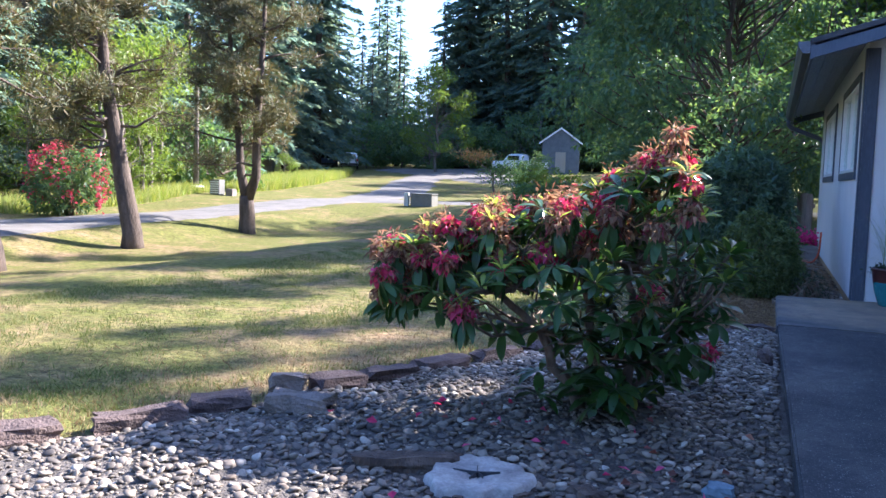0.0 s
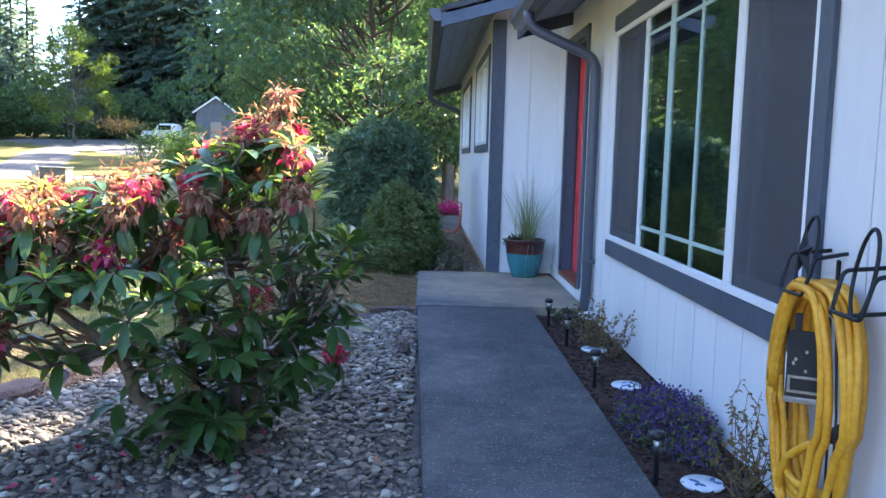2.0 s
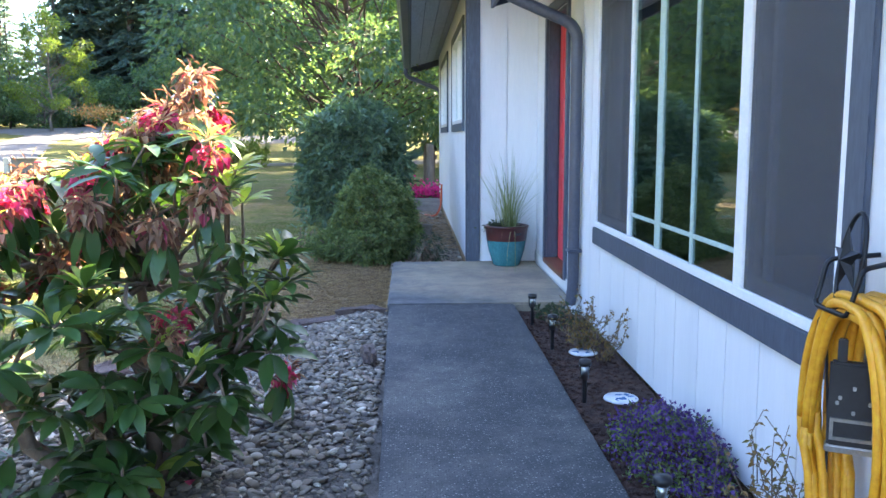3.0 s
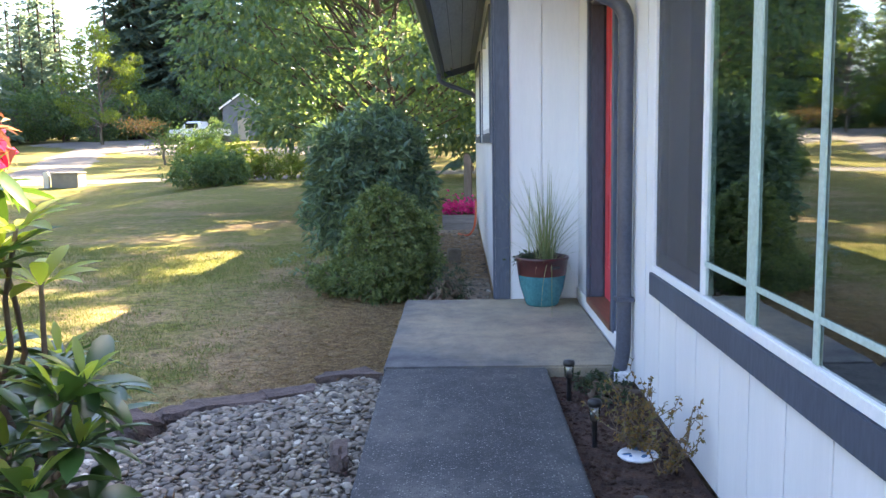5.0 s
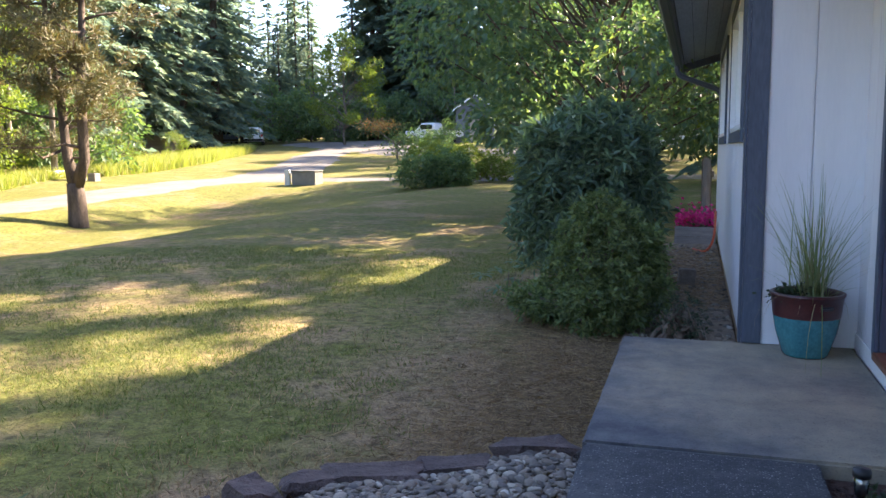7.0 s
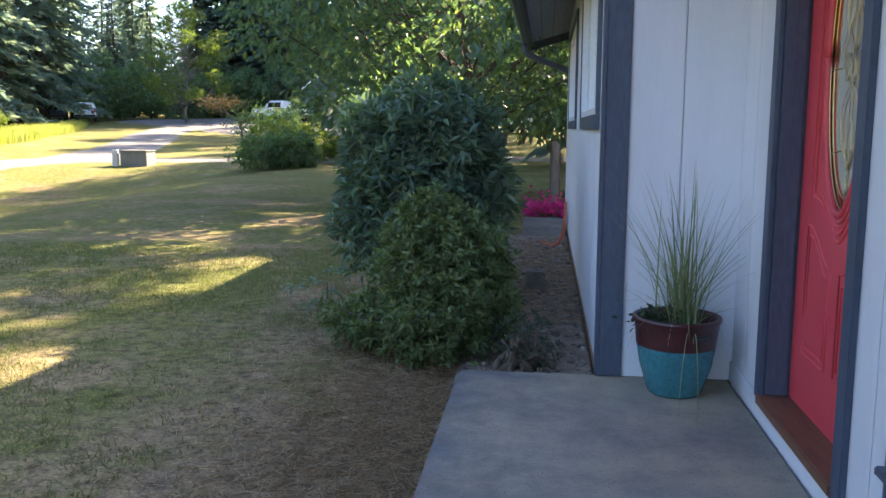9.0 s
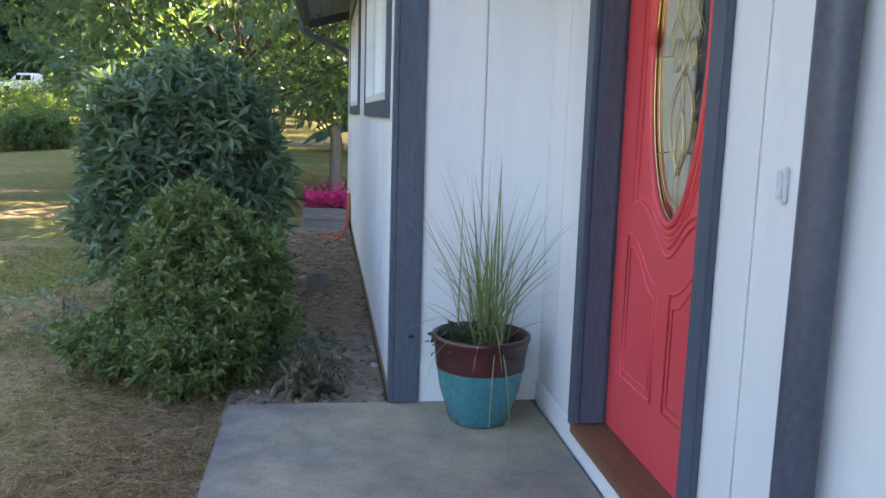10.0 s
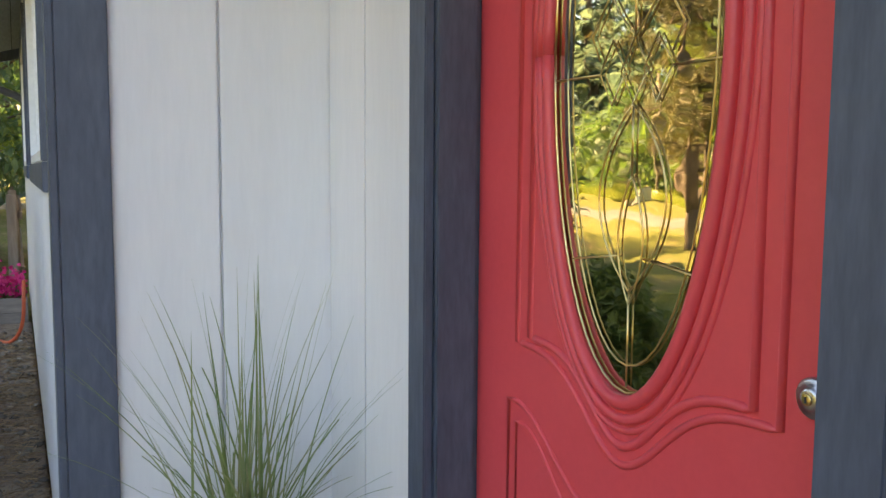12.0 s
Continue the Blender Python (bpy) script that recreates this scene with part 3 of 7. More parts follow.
def roof_slope(name, x0, z0, y0, y1, ridge_x, slope, label):
    roof = thing(name, (x0, y0, z0), label, "roof", kind="structure")
    inv = roof.matrix_world.inverted()
    z1 = z0 + (ridge_x - x0) * slope

    def sheet(nm, lift, thick, mat, a=x0, b=ridge_x, c=y0, d=y1):
        za, zb = z0 + (a - x0) * slope + lift, z0 + (b - x0) * slope + lift
        V = [(a, c, za), (b, c, zb), (b, d, zb), (a, d, za), (a, c, za + thick), (b, c, zb + thick), (b, d, zb + thick), (a, d, za + thick)]
        F = [(3, 2, 1, 0), (4, 5, 6, 7), (0, 1, 5, 4), (1, 2, 6, 5), (2, 3, 7, 6), (3, 0, 4, 7)]
        o = put(nm, mesh_from(nm, V, F, mat), roof)
        o.matrix_parent_inverse = inv
        return o
    n = 6
    for k in range(n):
        a = x0 + 0.01 + k * 0.145
        sheet("soffit_board", 0.0, 0.02, SOFFIT, a, a + 0.139)
    sheet("soffit_board", 0.0, 0.02, SOFFIT, x0 + 0.01 + n * 0.145, ridge_x)
    sheet("shingles", 0.024, 0.05, SHINGLE, x0 - 0.03, ridge_x, y0 - 0.02, y1 + 0.02)
    # rakes and fascia
    for yy in (y0, y1 - 0.03):
        V = []
        for (xx, s) in ((x0, 0), (ridge_x, 1)):
            zz = z0 + (xx - x0) * slope
            V += [(xx, yy, zz - 0.11), (xx, yy + 0.03, zz - 0.11), (xx, yy + 0.03, zz + 0.05), (xx, yy, zz + 0.05)]
        F = [(0, 1, 2, 3), (7, 6, 5, 4), (0, 4, 5, 1), (1, 5, 6, 2), (2, 6, 7, 3), (3, 7, 4, 0)]
        o = put("rake_board", mesh_from("rake_board", V, F, TRIM), roof)
        o.matrix_parent_inverse = inv
    o = part("fascia", box(x0 - 0.025, x0, y0, y1, z0 - 0.12, z0 + 0.03), TRIM, roof)
    o.matrix_parent_inverse = inv
    # far slope closes the roof
    V = [(ridge_x, y0, z1), (ridge_x, y1, z1), (2 * ridge_x - x0, y1, z0), (2 * ridge_x - x0, y0, z0)]
    V += [(x, y, z + 0.07) for x, y, z in V]
    F = [(3, 2, 1, 0), (4, 5, 6, 7), (0, 1, 5, 4), (1, 2, 6, 5), (2, 3, 7, 6), (3, 0, 4, 7)]
    o = put("shingles", mesh_from("shingles", V, F, SHINGLE), roof)
    o.matrix_parent_inverse = inv
    return roof


roof_slope("roof_main", 0.93, 2.46, -5.5, 9.46, 5.2, 0.28, "dark shingled roof with painted board soffit")
roof_slope("roof_wing", 0.24, 2.56, 9.50, 18.5, 5.2, 0.28, "dark shingled wing roof with grey board soffit")
gable = put("wall_gable", mesh_from("wall_gable", [(0.8, CORNER + 0.02, 2.5), (8.8, CORNER + 0.02, 2.5), (5.2, CORNER + 0.02, 3.9), (0.8, CORNER + 0.15, 2.5), (8.8, CORNER + 0.15, 2.5), (5.2, CORNER + 0.15, 3.9)], [(0, 1, 2), (5, 4, 3), (0, 3, 4, 1), (1, 4, 5, 2), (2, 5, 3, 0)], PAINT))
tagged(gable, "white siding above the recess", "wall", kind="structure")


def gutter(name, x, y0, y1, z, label):
    """A K-style gutter: an open trough with a moulded front."""
    prof = [(0.0, 0.0), (0.0, -0.11), (-0.07, -0.11), (-0.085, -0.075), (-0.105, -0.05), (-0.11, 0.0), (-0.10, 0.0), (-0.096, -0.045), (-0.076, -0.07), (-0.063, -0.102), (-0.008, -0.102), (-0.008, 0.0)]
    k = len(prof)
    V = [(x + px, yy, z + pz) for yy in (y0, y1) for px, pz in prof]
    F = [(i, (i + 1) % k, k + (i + 1) % k, k + i) for i in range(k)]
    F += [(0, 1, 2, 3, 4, 5)[::-1], (k, k + 1, k + 2, k + 3, k + 4, k + 5)]
    return tagged(put(name, mesh_from(name, V, F, GUTTER)), label, "gutter")


gutter("rain_gutter", 0.903, -5.5, 9.02, 2.47, "slate blue metal rain gutter along the main eave")
gutter("rain_gutter", 0.213, 9.49, 18.5, 2.60, "slate blue metal rain gutter along the wing eave")


def rounded_path(pts, r=0.07, n=5):
    P = [Vector(p) for p in pts]
    out = [P[0]]
    for a, b, c in zip(P[:-2], P[1:-1], P[2:]):
        d0, d1 = (a - b).normalized(), (c - b).normalized()
        q0, q1 = b + d0 * min(r, (a - b).length / 2), b + d1 * min(r, (c - b).length / 2)
        for i in range(n + 1):
            t = i / n
            out.append(q0 * (1 - t) ** 2 + b * 2 * t * (1 - t) + q1 * t * t)
    return out + [P[-1]]


def downspout(name, pts, brackets, label):
    root = thing(name, pts[-1], label, "downspout")
    inv = root.matrix_world.inverted()
    path = rounded_path(pts, 0.10)
    o = put("pipe", tubes("pipe", [(path, 0.040)], GUTTER, 12), root)
    o.matrix_parent_inverse = inv
    for z in brackets:
        x, y, _ = pts[-2]
        o = part("strap", box(x - 0.048, WX - 0.0005, y - 0.05, y + 0.05, z - 0.012, z + 0.012, 0.004), GUTTER, root)
        o.matrix_parent_inverse = inv
    x, y, _ = pts[-2]
    o = part("boot", box(x - 0.055, WX - 0.004, y - 0.06, y + 0.045, 0.05, 0.115, 0.008), VINYL, root, "white plastic drain boot")
    o.matrix_parent_inverse = inv
    return root


downspout("downspout", [(0.85, 8.14, 2.37), (0.86, 8.14, 2.25), (1.355, 8.05, 2.02), (1.355, 8.05, 0.20), (1.32, 8.05, 0.06)], [0.5], "slate blue downspout bent from gutter to wall")
d2 = thing("downspout", (0.72, 18.2, 0.1), "slate blue downspout at the far wing corner", "downspout")
o = put("pipe", tubes("pipe", [(rounded_path([(0.15, 17.9, 2.50), (0.16, 17.92, 2.36), (0.80, 18.05, 2.12), (0.83, 18.07, 0.05)], 0.12), 0.04)], GUTTER, 10), d2)
o.matrix_parent_inverse = d2.matrix_world.inverted()

# ---- front window ----


def frame_bars(name, parent, x0, x1, y0, y1, z0, z1, w, mat, inv, bevel=0.004):
    for b in ((y0, y1, z0, z0 + w), (y0, y1, z1 - w, z1), (y0, y0 + w, z0 + w, z1 - w), (y1 - w, y1, z0 + w, z1 - w)):
        o = part(name, box(x0, x1, b[0], b[1], b[2], b[3], bevel), mat, parent)
        o.matrix_parent_inverse = inv


def picture_window():
    y0, y1, z0, z1 = WIN
    w = thing("window_1", (WX, (y0 + y1) / 2, z0), "wide three-panel white vinyl window with slate blue surround", "window", kind="structure")
    inv = w.matrix_world.inverted()

    def add(nm, x0, x1, a, b, c, d, mat, bev=0.003, label=""):
        o = part(nm, box(x0, x1, a, b, c, d, bev), mat, w, label)
        o.matrix_parent_inverse = inv
        return o
    t = 0.105
    add("window_trim", WX - 0.022, WX - 0.001, y0 - t, y1 + 0.02, z0 - t, z0 - 0.001, TRIM)
    add("window_trim", WX - 0.022, WX - 0.001, y0 - t, y1 + 0.02, z1 + 0.001, z1 + t, TRIM)
    add("window_trim", WX - 0.020, WX - 0.001, y0 - t, y0 - 0.001, z0, z1, TRIM)
    frame_bars("window_frame", w, WX - 0.014, WX + 0.06, y0 + 0.001, y1 - 0.001, z0 + 0.001, z1 - 0.001, 0.038, VINYL, inv)
    ml, mr = 6.76, 5.215
    add("mullion", WX - 0.011, WX + 0.05, ml - 0.017, ml + 0.017, z0 + 0.040, z1 - 0.040, VINYL)
    add("mullion", WX - 0.012, WX + 0.05, mr - 0.042, mr + 0.042, z0 + 0.040, z1 - 0.040, VINYL)
    # grille of the fixed pane
    a, b, c, d = mr + 0.043, ml - 0.018, z0 + 0.040, z1 - 0.040
    g = WX - 0.006
    # The wider bar has its doubled reflection built in as solid width.
    for yy, wd in ((5.745, 0.035), (6.235, 0.085)):
        add("muntin", g, g + 0.006, yy - wd / 2, yy + wd / 2, c, d, MUNTIN, 0.002)
    for zz in (c + 0.12, d - 0.10):
        add("muntin", g + 0.001, g + 0.0055, a, b, zz - 0.010, zz + 0.010, MUNTIN, 0.002)
    for nm, yy0, yy1, x, mat in (("pane", a, b, WX + 0.001, GLASS), ("insect_screen", ml + 0.018, y1 - 0.040, WX - 0.003, SCREEN), ("insect_screen", y0 + 0.040, mr - 0.043, WX - 0.003, SCREEN)):
        o = part(nm, box(x, x + 0.006, yy0, yy1, c, d), mat, w)
        o.visible_shadow = False
        o.matrix_parent_inverse = inv
    # the fixed pane's own sash shows pale green through the glass
    frame_bars("sash", w, WX + 0.009, WX + 0.03, a + 0.001, b - 0.001, c + 0.001, d - 0.001, 0.045, MUNTIN, inv)
    # inner sliding sashes behind the screens
    frame_bars("sash", w, WX + 0.008, WX + 0.035, y0 + 0.042, mr - 0.045, c + 0.002, d - 0.002, 0.05, SCREENFRAME, inv)
    frame_bars("sash", w, WX + 0.008, WX + 0.035, ml + 0.020, y1 - 0.042, c + 0.002, d - 0.002, 0.05, SCREENFRAME, inv)
    add("sash", WX + 0.007, WX + 0.03, mr - 0.21, mr - 0.17, c + 0.055, d - 0.055, SCREENFRAME)
    return w


picture_window()


def wing_window(name, y0, y1, z0, z1):
    w = thing(name, (WING, (y0 + y1) / 2, z0), "small white divided window with slate blue surround", "window", kind="structure")
    inv = w.matrix_world.inverted()

    def add(nm, x0, x1, a, b, c, d, mat, bev=0.003):
        o = part(nm, box(x0, x1, a, b, c, d, bev), mat, w)
        o.matrix_parent_inverse = inv
        return o
    t = 0.085
    for b in ((y0 - t, y1 + t, z0 - t, z0 - 0.001), (y0 - t, y1 + t, z1 + 0.001, z1 + t), (y0 - t, y0 - 0.001, z0, z1), (y1 + 0.001, y1 + t, z0, z1)):
        add("window_trim", WING - 0.022, WING - 0.001, *b, TRIM)
    frame_bars("window_frame", w, WING - 0.015, WING + 0.08, y0 + 0.001, y1 - 0.001, z0 + 0.001, z1 - 0.001, 0.04, VINYL, inv)
    add("mullion", WING - 0.008, WING + 0.07, (y0 + y1) / 2 - 0.025, (y0 + y1) / 2 + 0.025, z0 + 0.042, z1 - 0.042, VINYL)
    for k in range(1, 8):
        if k != 4:
            yy = y0 + (y1 - y0) * k / 8
            add("muntin", WING + 0.034, WING + 0.045, yy - 0.009, yy + 0.009, z0 + 0.042, z1 - 0.042, VINYL, 0.002)
    for k in range(1, 4):
        zz = z0 + (z1 - z0) * k / 4
        add("muntin", WING + 0.035, WING + 0.044, y0 + 0.042, y1 - 0.042, zz - 0.009, zz + 0.009, VINYL, 0.002)
    for a, b in ((y0 + 0.042, (y0 + y1) / 2 - 0.027), ((y0 + y1) / 2 + 0.027, y1 - 0.042)):
        o = add("pane", WING + 0.027, WING + 0.032, a, b, z0 + 0.042, z1 - 0.042, GLASS, 0)
        o.visible_shadow = False


wing_window("window_2", *W1)
wing_window("window_3", *W2)

# ---- front door ----


def front_door():
    d = thing("door_1", (1.5, 9.08, 0.24), "red panelled front door, closed, with a leaded oval glass", "door", kind="structure")
    inv = d.matrix_world.inverted()

    def fix(o):
        o.matrix_parent_inverse = inv
        return o
    for b, c in (((8.54, 8.62), (0.20, 2.27)), ((9.53, 9.606), (0.215, 2.27))):
        fix(part("casing", box(WX - 0.022, WX - 0.001, b[0], b[1], c[0], c[1], 0.003), TRIM, d))
    fix(part("casing", box(WX - 0.024, WX - 0.001, 8.54, 9.606, 2.272, 2.36, 0.003), TRIM, d))
    # jambs with a stop
    fix(part("jamb", box(WX + 0.0005, 1.56, 8.612, 8.632, 0.215, 2.27), TRIM, d))
    fix(part("jamb", box(WX + 0.0005, 1.56, 9.531, 9.549, 0.215, 2.27), TRIM, d))
    fix(part("jamb", box(WX + 0.0005, 1.49, 9.515, 9.530, 0.242, 2.26, 0.002), TRIM, d))
    fix(part("jamb", box(WX + 0.0005, 1.56, 8.634, 9.529, 2.25, 2.269), TRIM, d))
    fix(part("threshold", box(WX - 0.03, 1.56, 8.612, 9.549, 0.195, 0.238, 0.006), THRESH, d, "worn brown wooden threshold"))
    fix(part("riser", box(WX + 0.001, 1.5, 8.612, 9.549, 0.113, 0.194), PAINT, d))
    # leaf with an oval opening
    cy, cz, ry, rz = 9.075, 1.60, 0.205, 0.55
    y0, y1, z0, z1 = 8.634, 9.529, 0.24, 2.249
    seg = 64
    V, F = [], []
    turns = sorted([2 * math.pi * k / 60 + 0.001 for k in range(60)] + [math.atan2(b - cz, a - cy) % (2 * math.pi) for a in (y0, y1) for b in (z0, z1)])
    for x in (1.505, 1.548):
        for a in turns:
            V.append((x, cy + ry * math.cos(a), cz + rz * math.sin(a)))
        for a in turns:
            c, s = math.cos(a), math.sin(a)
            ty = (y1 - cy) / c if c > 1e-6 else (y0 - cy) / c if c < -1e-6 else 1e9
            tz = (z1 - cz) / s if s > 1e-6 else (z0 - cz) / s if s < -1e-6 else 1e9
            t = min(ty, tz)
            V.append((x, cy + t * c, cz + t * s))
    for k in range(seg):
        j = (k + 1) % seg
        F += [(k, j, seg + j, seg + k)[::-1], (2 * seg + k, 2 * seg + j, 3 * seg + j, 3 * seg + k), (k, j, 2 * seg + j, 2 * seg + k)]
    leaf = fix(put("door_leaf", mesh_from("door_leaf", V, F, DOORRED), d))
    # oval mouldings
    for off, r, x in ((0.006, 0.012, 1.503), (0.032, 0.009, 1.505), (0.05, 0.006, 1.506)):
        pts = [(x, cy + (ry + off) * math.cos(2 * math.pi * k / 72), cz + (rz + off) * math.sin(2 * math.pi * k / 72)) for k in range(73)]
        fix(put("oval_moulding", tubes("oval_moulding", [(pts, r)], DOORRED, 8), d))
    # pressed panel mouldings
    def arch(yc, w, zb, zt, dip):
        """A wavy top line that sinks below the oval."""
        return [(1.506, yc - w + 2 * w * k / 36, zt - dip * math.exp(-((2 * k / 36 - 1) / 0.42) ** 2)) for k in range(37)]
    for r, w, zt, dip, up in ((0.008, 0.262, 1.10, 0.125, 2.19), (0.007, 0.305, 1.085, 0.14, 2.225)):
        line = arch(cy - 0.005, w, 0, zt, dip)
        line = [(1.506, line[0][1], up)] + line + [(1.506, line[-1][1], up)]
        line.append(line[0])
        fix(put("panel_moulding", tubes("panel_moulding", [(line, r)], DOORRED, 8), d))
    for s in (1, -1):
        for inset in (0.0, 0.028):
            ya, yb = cy + s * (0.05 + inset), cy + s * (0.33 - inset)
            zb, zt = 0.46 + inset, 0.84 - inset
            line = [(1.506, ya, zb), (1.506, yb, zb)]
            line += [(1.506, yb + (ya - yb) * k / 14, zt + 0.13 * (1 - smooth(0.1, 0.95, k / 14)) - (inset * 0.4)) for k in range(15)]
            line.append(line[0])
            fix(put("panel_moulding", tubes("panel_moulding", [([tuple(float(q) for q in p) for p in line], 0.006 - inset * 0.05)], DOORRED, 8), d))
    # oval glass and caming
    V = [(1.522, cy, cz)] + [(1.522, cy + ry * math.cos(2 * math.pi * k / seg), cz + rz * math.sin(2 * math.pi * k / seg)) for k in range(seg)]
    F = [(0, 1 + (k + 1) % seg, 1 + k) for k in range(seg)]
    V += [(x + 0.006, y, z) for x, y, z in V]
    F += [tuple(i + seg + 1 for i in f[::-1]) for f in F]
    glass = fix(put("oval_glass", mesh_from("oval_glass", V, F, OVALGLASS), d, "leaded bevelled oval glass"))
    # Pane turned slightly so that its reflection clears the recess wall.
    glass.matrix_basis = Matrix.Translation((1.522, cy, cz)) @ Matrix.Rotation(radians(2.6), 4, "Z") @ Matrix.Translation((-1.522, -cy, -cz))
    gi = glass

    def came(pts, r=0.0016):
        o = put("caming", tubes("caming", [([(1.517, y, z) for y, z in pts], r)], BRASS, 6), gi)
    def vesica(zc, hw, hh, n=18):
        for s in (1, -1):
            came([(cy + s * hw * (1 - (2 * k / n - 1) ** 2), zc - hh + 2 * hh * k / n) for k in range(n + 1)])
    came([(cy + (ry - 0.006) * math.cos(2 * math.pi * k / 48), cz + (rz - 0.006) * math.sin(2 * math.pi * k / 48)) for k in range(49)], 0.0022)
    came([(cy + (ry - 0.042) * math.cos(2 * math.pi * k / 48), cz + (rz - 0.05) * math.sin(2 * math.pi * k / 48)) for k in range(49)])
    for s in (1, -1):
        m = cz - 0.045
        vesica(m - s * 0.195, 0.075, 0.145)
        vesica(m - s * 0.26, 0.028, 0.10)
        came([(cy, m - s * 0.05), (cy, m - s * 0.16)])
        came([(cy, m - s * 0.34), (cy, cz - s * rz * 0.97)])
        came([(cy - 0.14, m - s * 0.30), (cy - 0.03, m - s * 0.285)])
        came([(cy + 0.14, m - s * 0.30), (cy + 0.03, m - s * 0.285)])
    m = cz - 0.045
    for a in (-0.05, 0.0, 0.05):
        came([(cy + a - 0.03, m), (cy + a, m + 0.05), (cy + a + 0.03, m), (cy + a, m - 0.05), (cy + a - 0.03, m)])
    for s in (1, -1):
        came([(cy + s * 0.08, m), (cy + s * 0.2, m)])
        came([(cy + s * 0.08, m + 0.02), (cy + s * 0.10, m + 0.06), (cy + s * 0.06, m + 0.12), (cy + s * 0.02, m + 0.2)])
    # locks
    for nm, z, lab in (("door_lock", 1.13, "round nickel keyed lock"), ("deadbolt", 1.29, "round nickel deadbolt")):
        me = spin_profile(nm, [(0.034, 0), (0.034, 0.006), (0.030, 0.010), (0.020, 0.011), (0.019, 0.018), (0.012, 0.02)], NICKEL, 28)
        o = put(nm, me, d, lab)
        o.matrix_parent_inverse = inv
        o.matrix_basis = Matrix.Translation((1.504, 8.715 if z < 1.2 else 8.685, z + 0.008)) @ Matrix.Rotation(radians(-90), 4, "Y") @ Matrix.Scale(0.74, 4)
        k = put("keyhole", spin_profile("keyhole", [(0.010, 0.0), (0.010, 0.003), (0.008, 0.004)], BRASS, 16), o)
        k.location = (0, 0, 0.0195)
        k2 = part("key_slot", box(-0.005, 0.005, -0.0012, 0.0012, 0.0, 0.0015), SHINGLE, o)
        k2.location = (0, 0, 0.0236)
    return d


front_door()
bell = thing("doorbell_bracket", (WX, 8.26, 1.235), "small white painted bracket screwed to the siding", "bracket")
for args in ((-0.010, -0.0005, -0.014, 0.014, -0.038, 0.038), (-0.022, -0.0102, -0.006, 0.006, -0.03, 0.03)):
    o = part("plate", box(*args, 0.003), PAINT, bell)

# ---- potted grass on the landing ----


def turned(name, profile, mat, parent, label="", seg=40):
    return put(name, spin_profile(name, profile, mat, seg, False), parent, label)


POTBLUE = surface("teal_glaze", (0.035, 0.16, 0.19), (0.06, 0.23, 0.26), 7, 60, 0.25, 0, 0.08, 0.002, None, 0.6)
POTRED = surface("oxblood_glaze", (0.042, 0.011, 0.012), (0.080, 0.020, 0.018), 7, 60, 0.28, 0, 0.08, 0.002, None, 0.6)
REED = leafy("reed_grass_blade", [(0.13, 0.19, 0.07), (0.20, 0.25, 0.11), (0.27, 0.27, 0.15), (0.16, 0.22, 0.09)], 0.25, 0.5)
DRYREED = leafy("dry_reed_blade", [(0.38, 0.30, 0.17), (0.46, 0.38, 0.24)], 0.2, 0.6)
HERB = leafy("dark_herb_leaf", [(0.03, 0.05, 0.025), (0.05, 0.075, 0.035)], 0.2, 0.5)


def blades(name, base, n, length, spread, width, mat, parent, rng, bend=1.0):
    """Arching grass blades as folded strips."""
    V, F = [], []
    for _ in range(n):
        a = rng.uniform(0, 2 * math.pi)
        lean = abs(rng.normal(0, spread))
        L = length * rng.uniform(0.55, 1.1)
        d = np.array([math.cos(a), math.sin(a), 0])
        p = np.array(base) + np.array([rng.normal(0, 0.04), rng.normal(0, 0.04), 0])
        side = np.array([-math.sin(a), math.cos(a), 0])
        o = len(V)
        ang = lean
        steps = 9
        for k in range(steps + 1):
            w = width * (1 - k / steps) ** 0.7 + 0.0004
            V += [p - side * w / 2, p + side * w / 2]
            ang += bend * lean * 0.16 * rng.uniform(0.5, 1.5)
            p = p + (d * math.sin(ang) + np.array([0, 0, math.cos(ang)])) * L / steps
        for k in range(steps):
            i = o + 2 * k
            F.append((i, i + 1, i + 3, i + 2))
    return put(name, mesh_from(name, V, F, mat), parent)


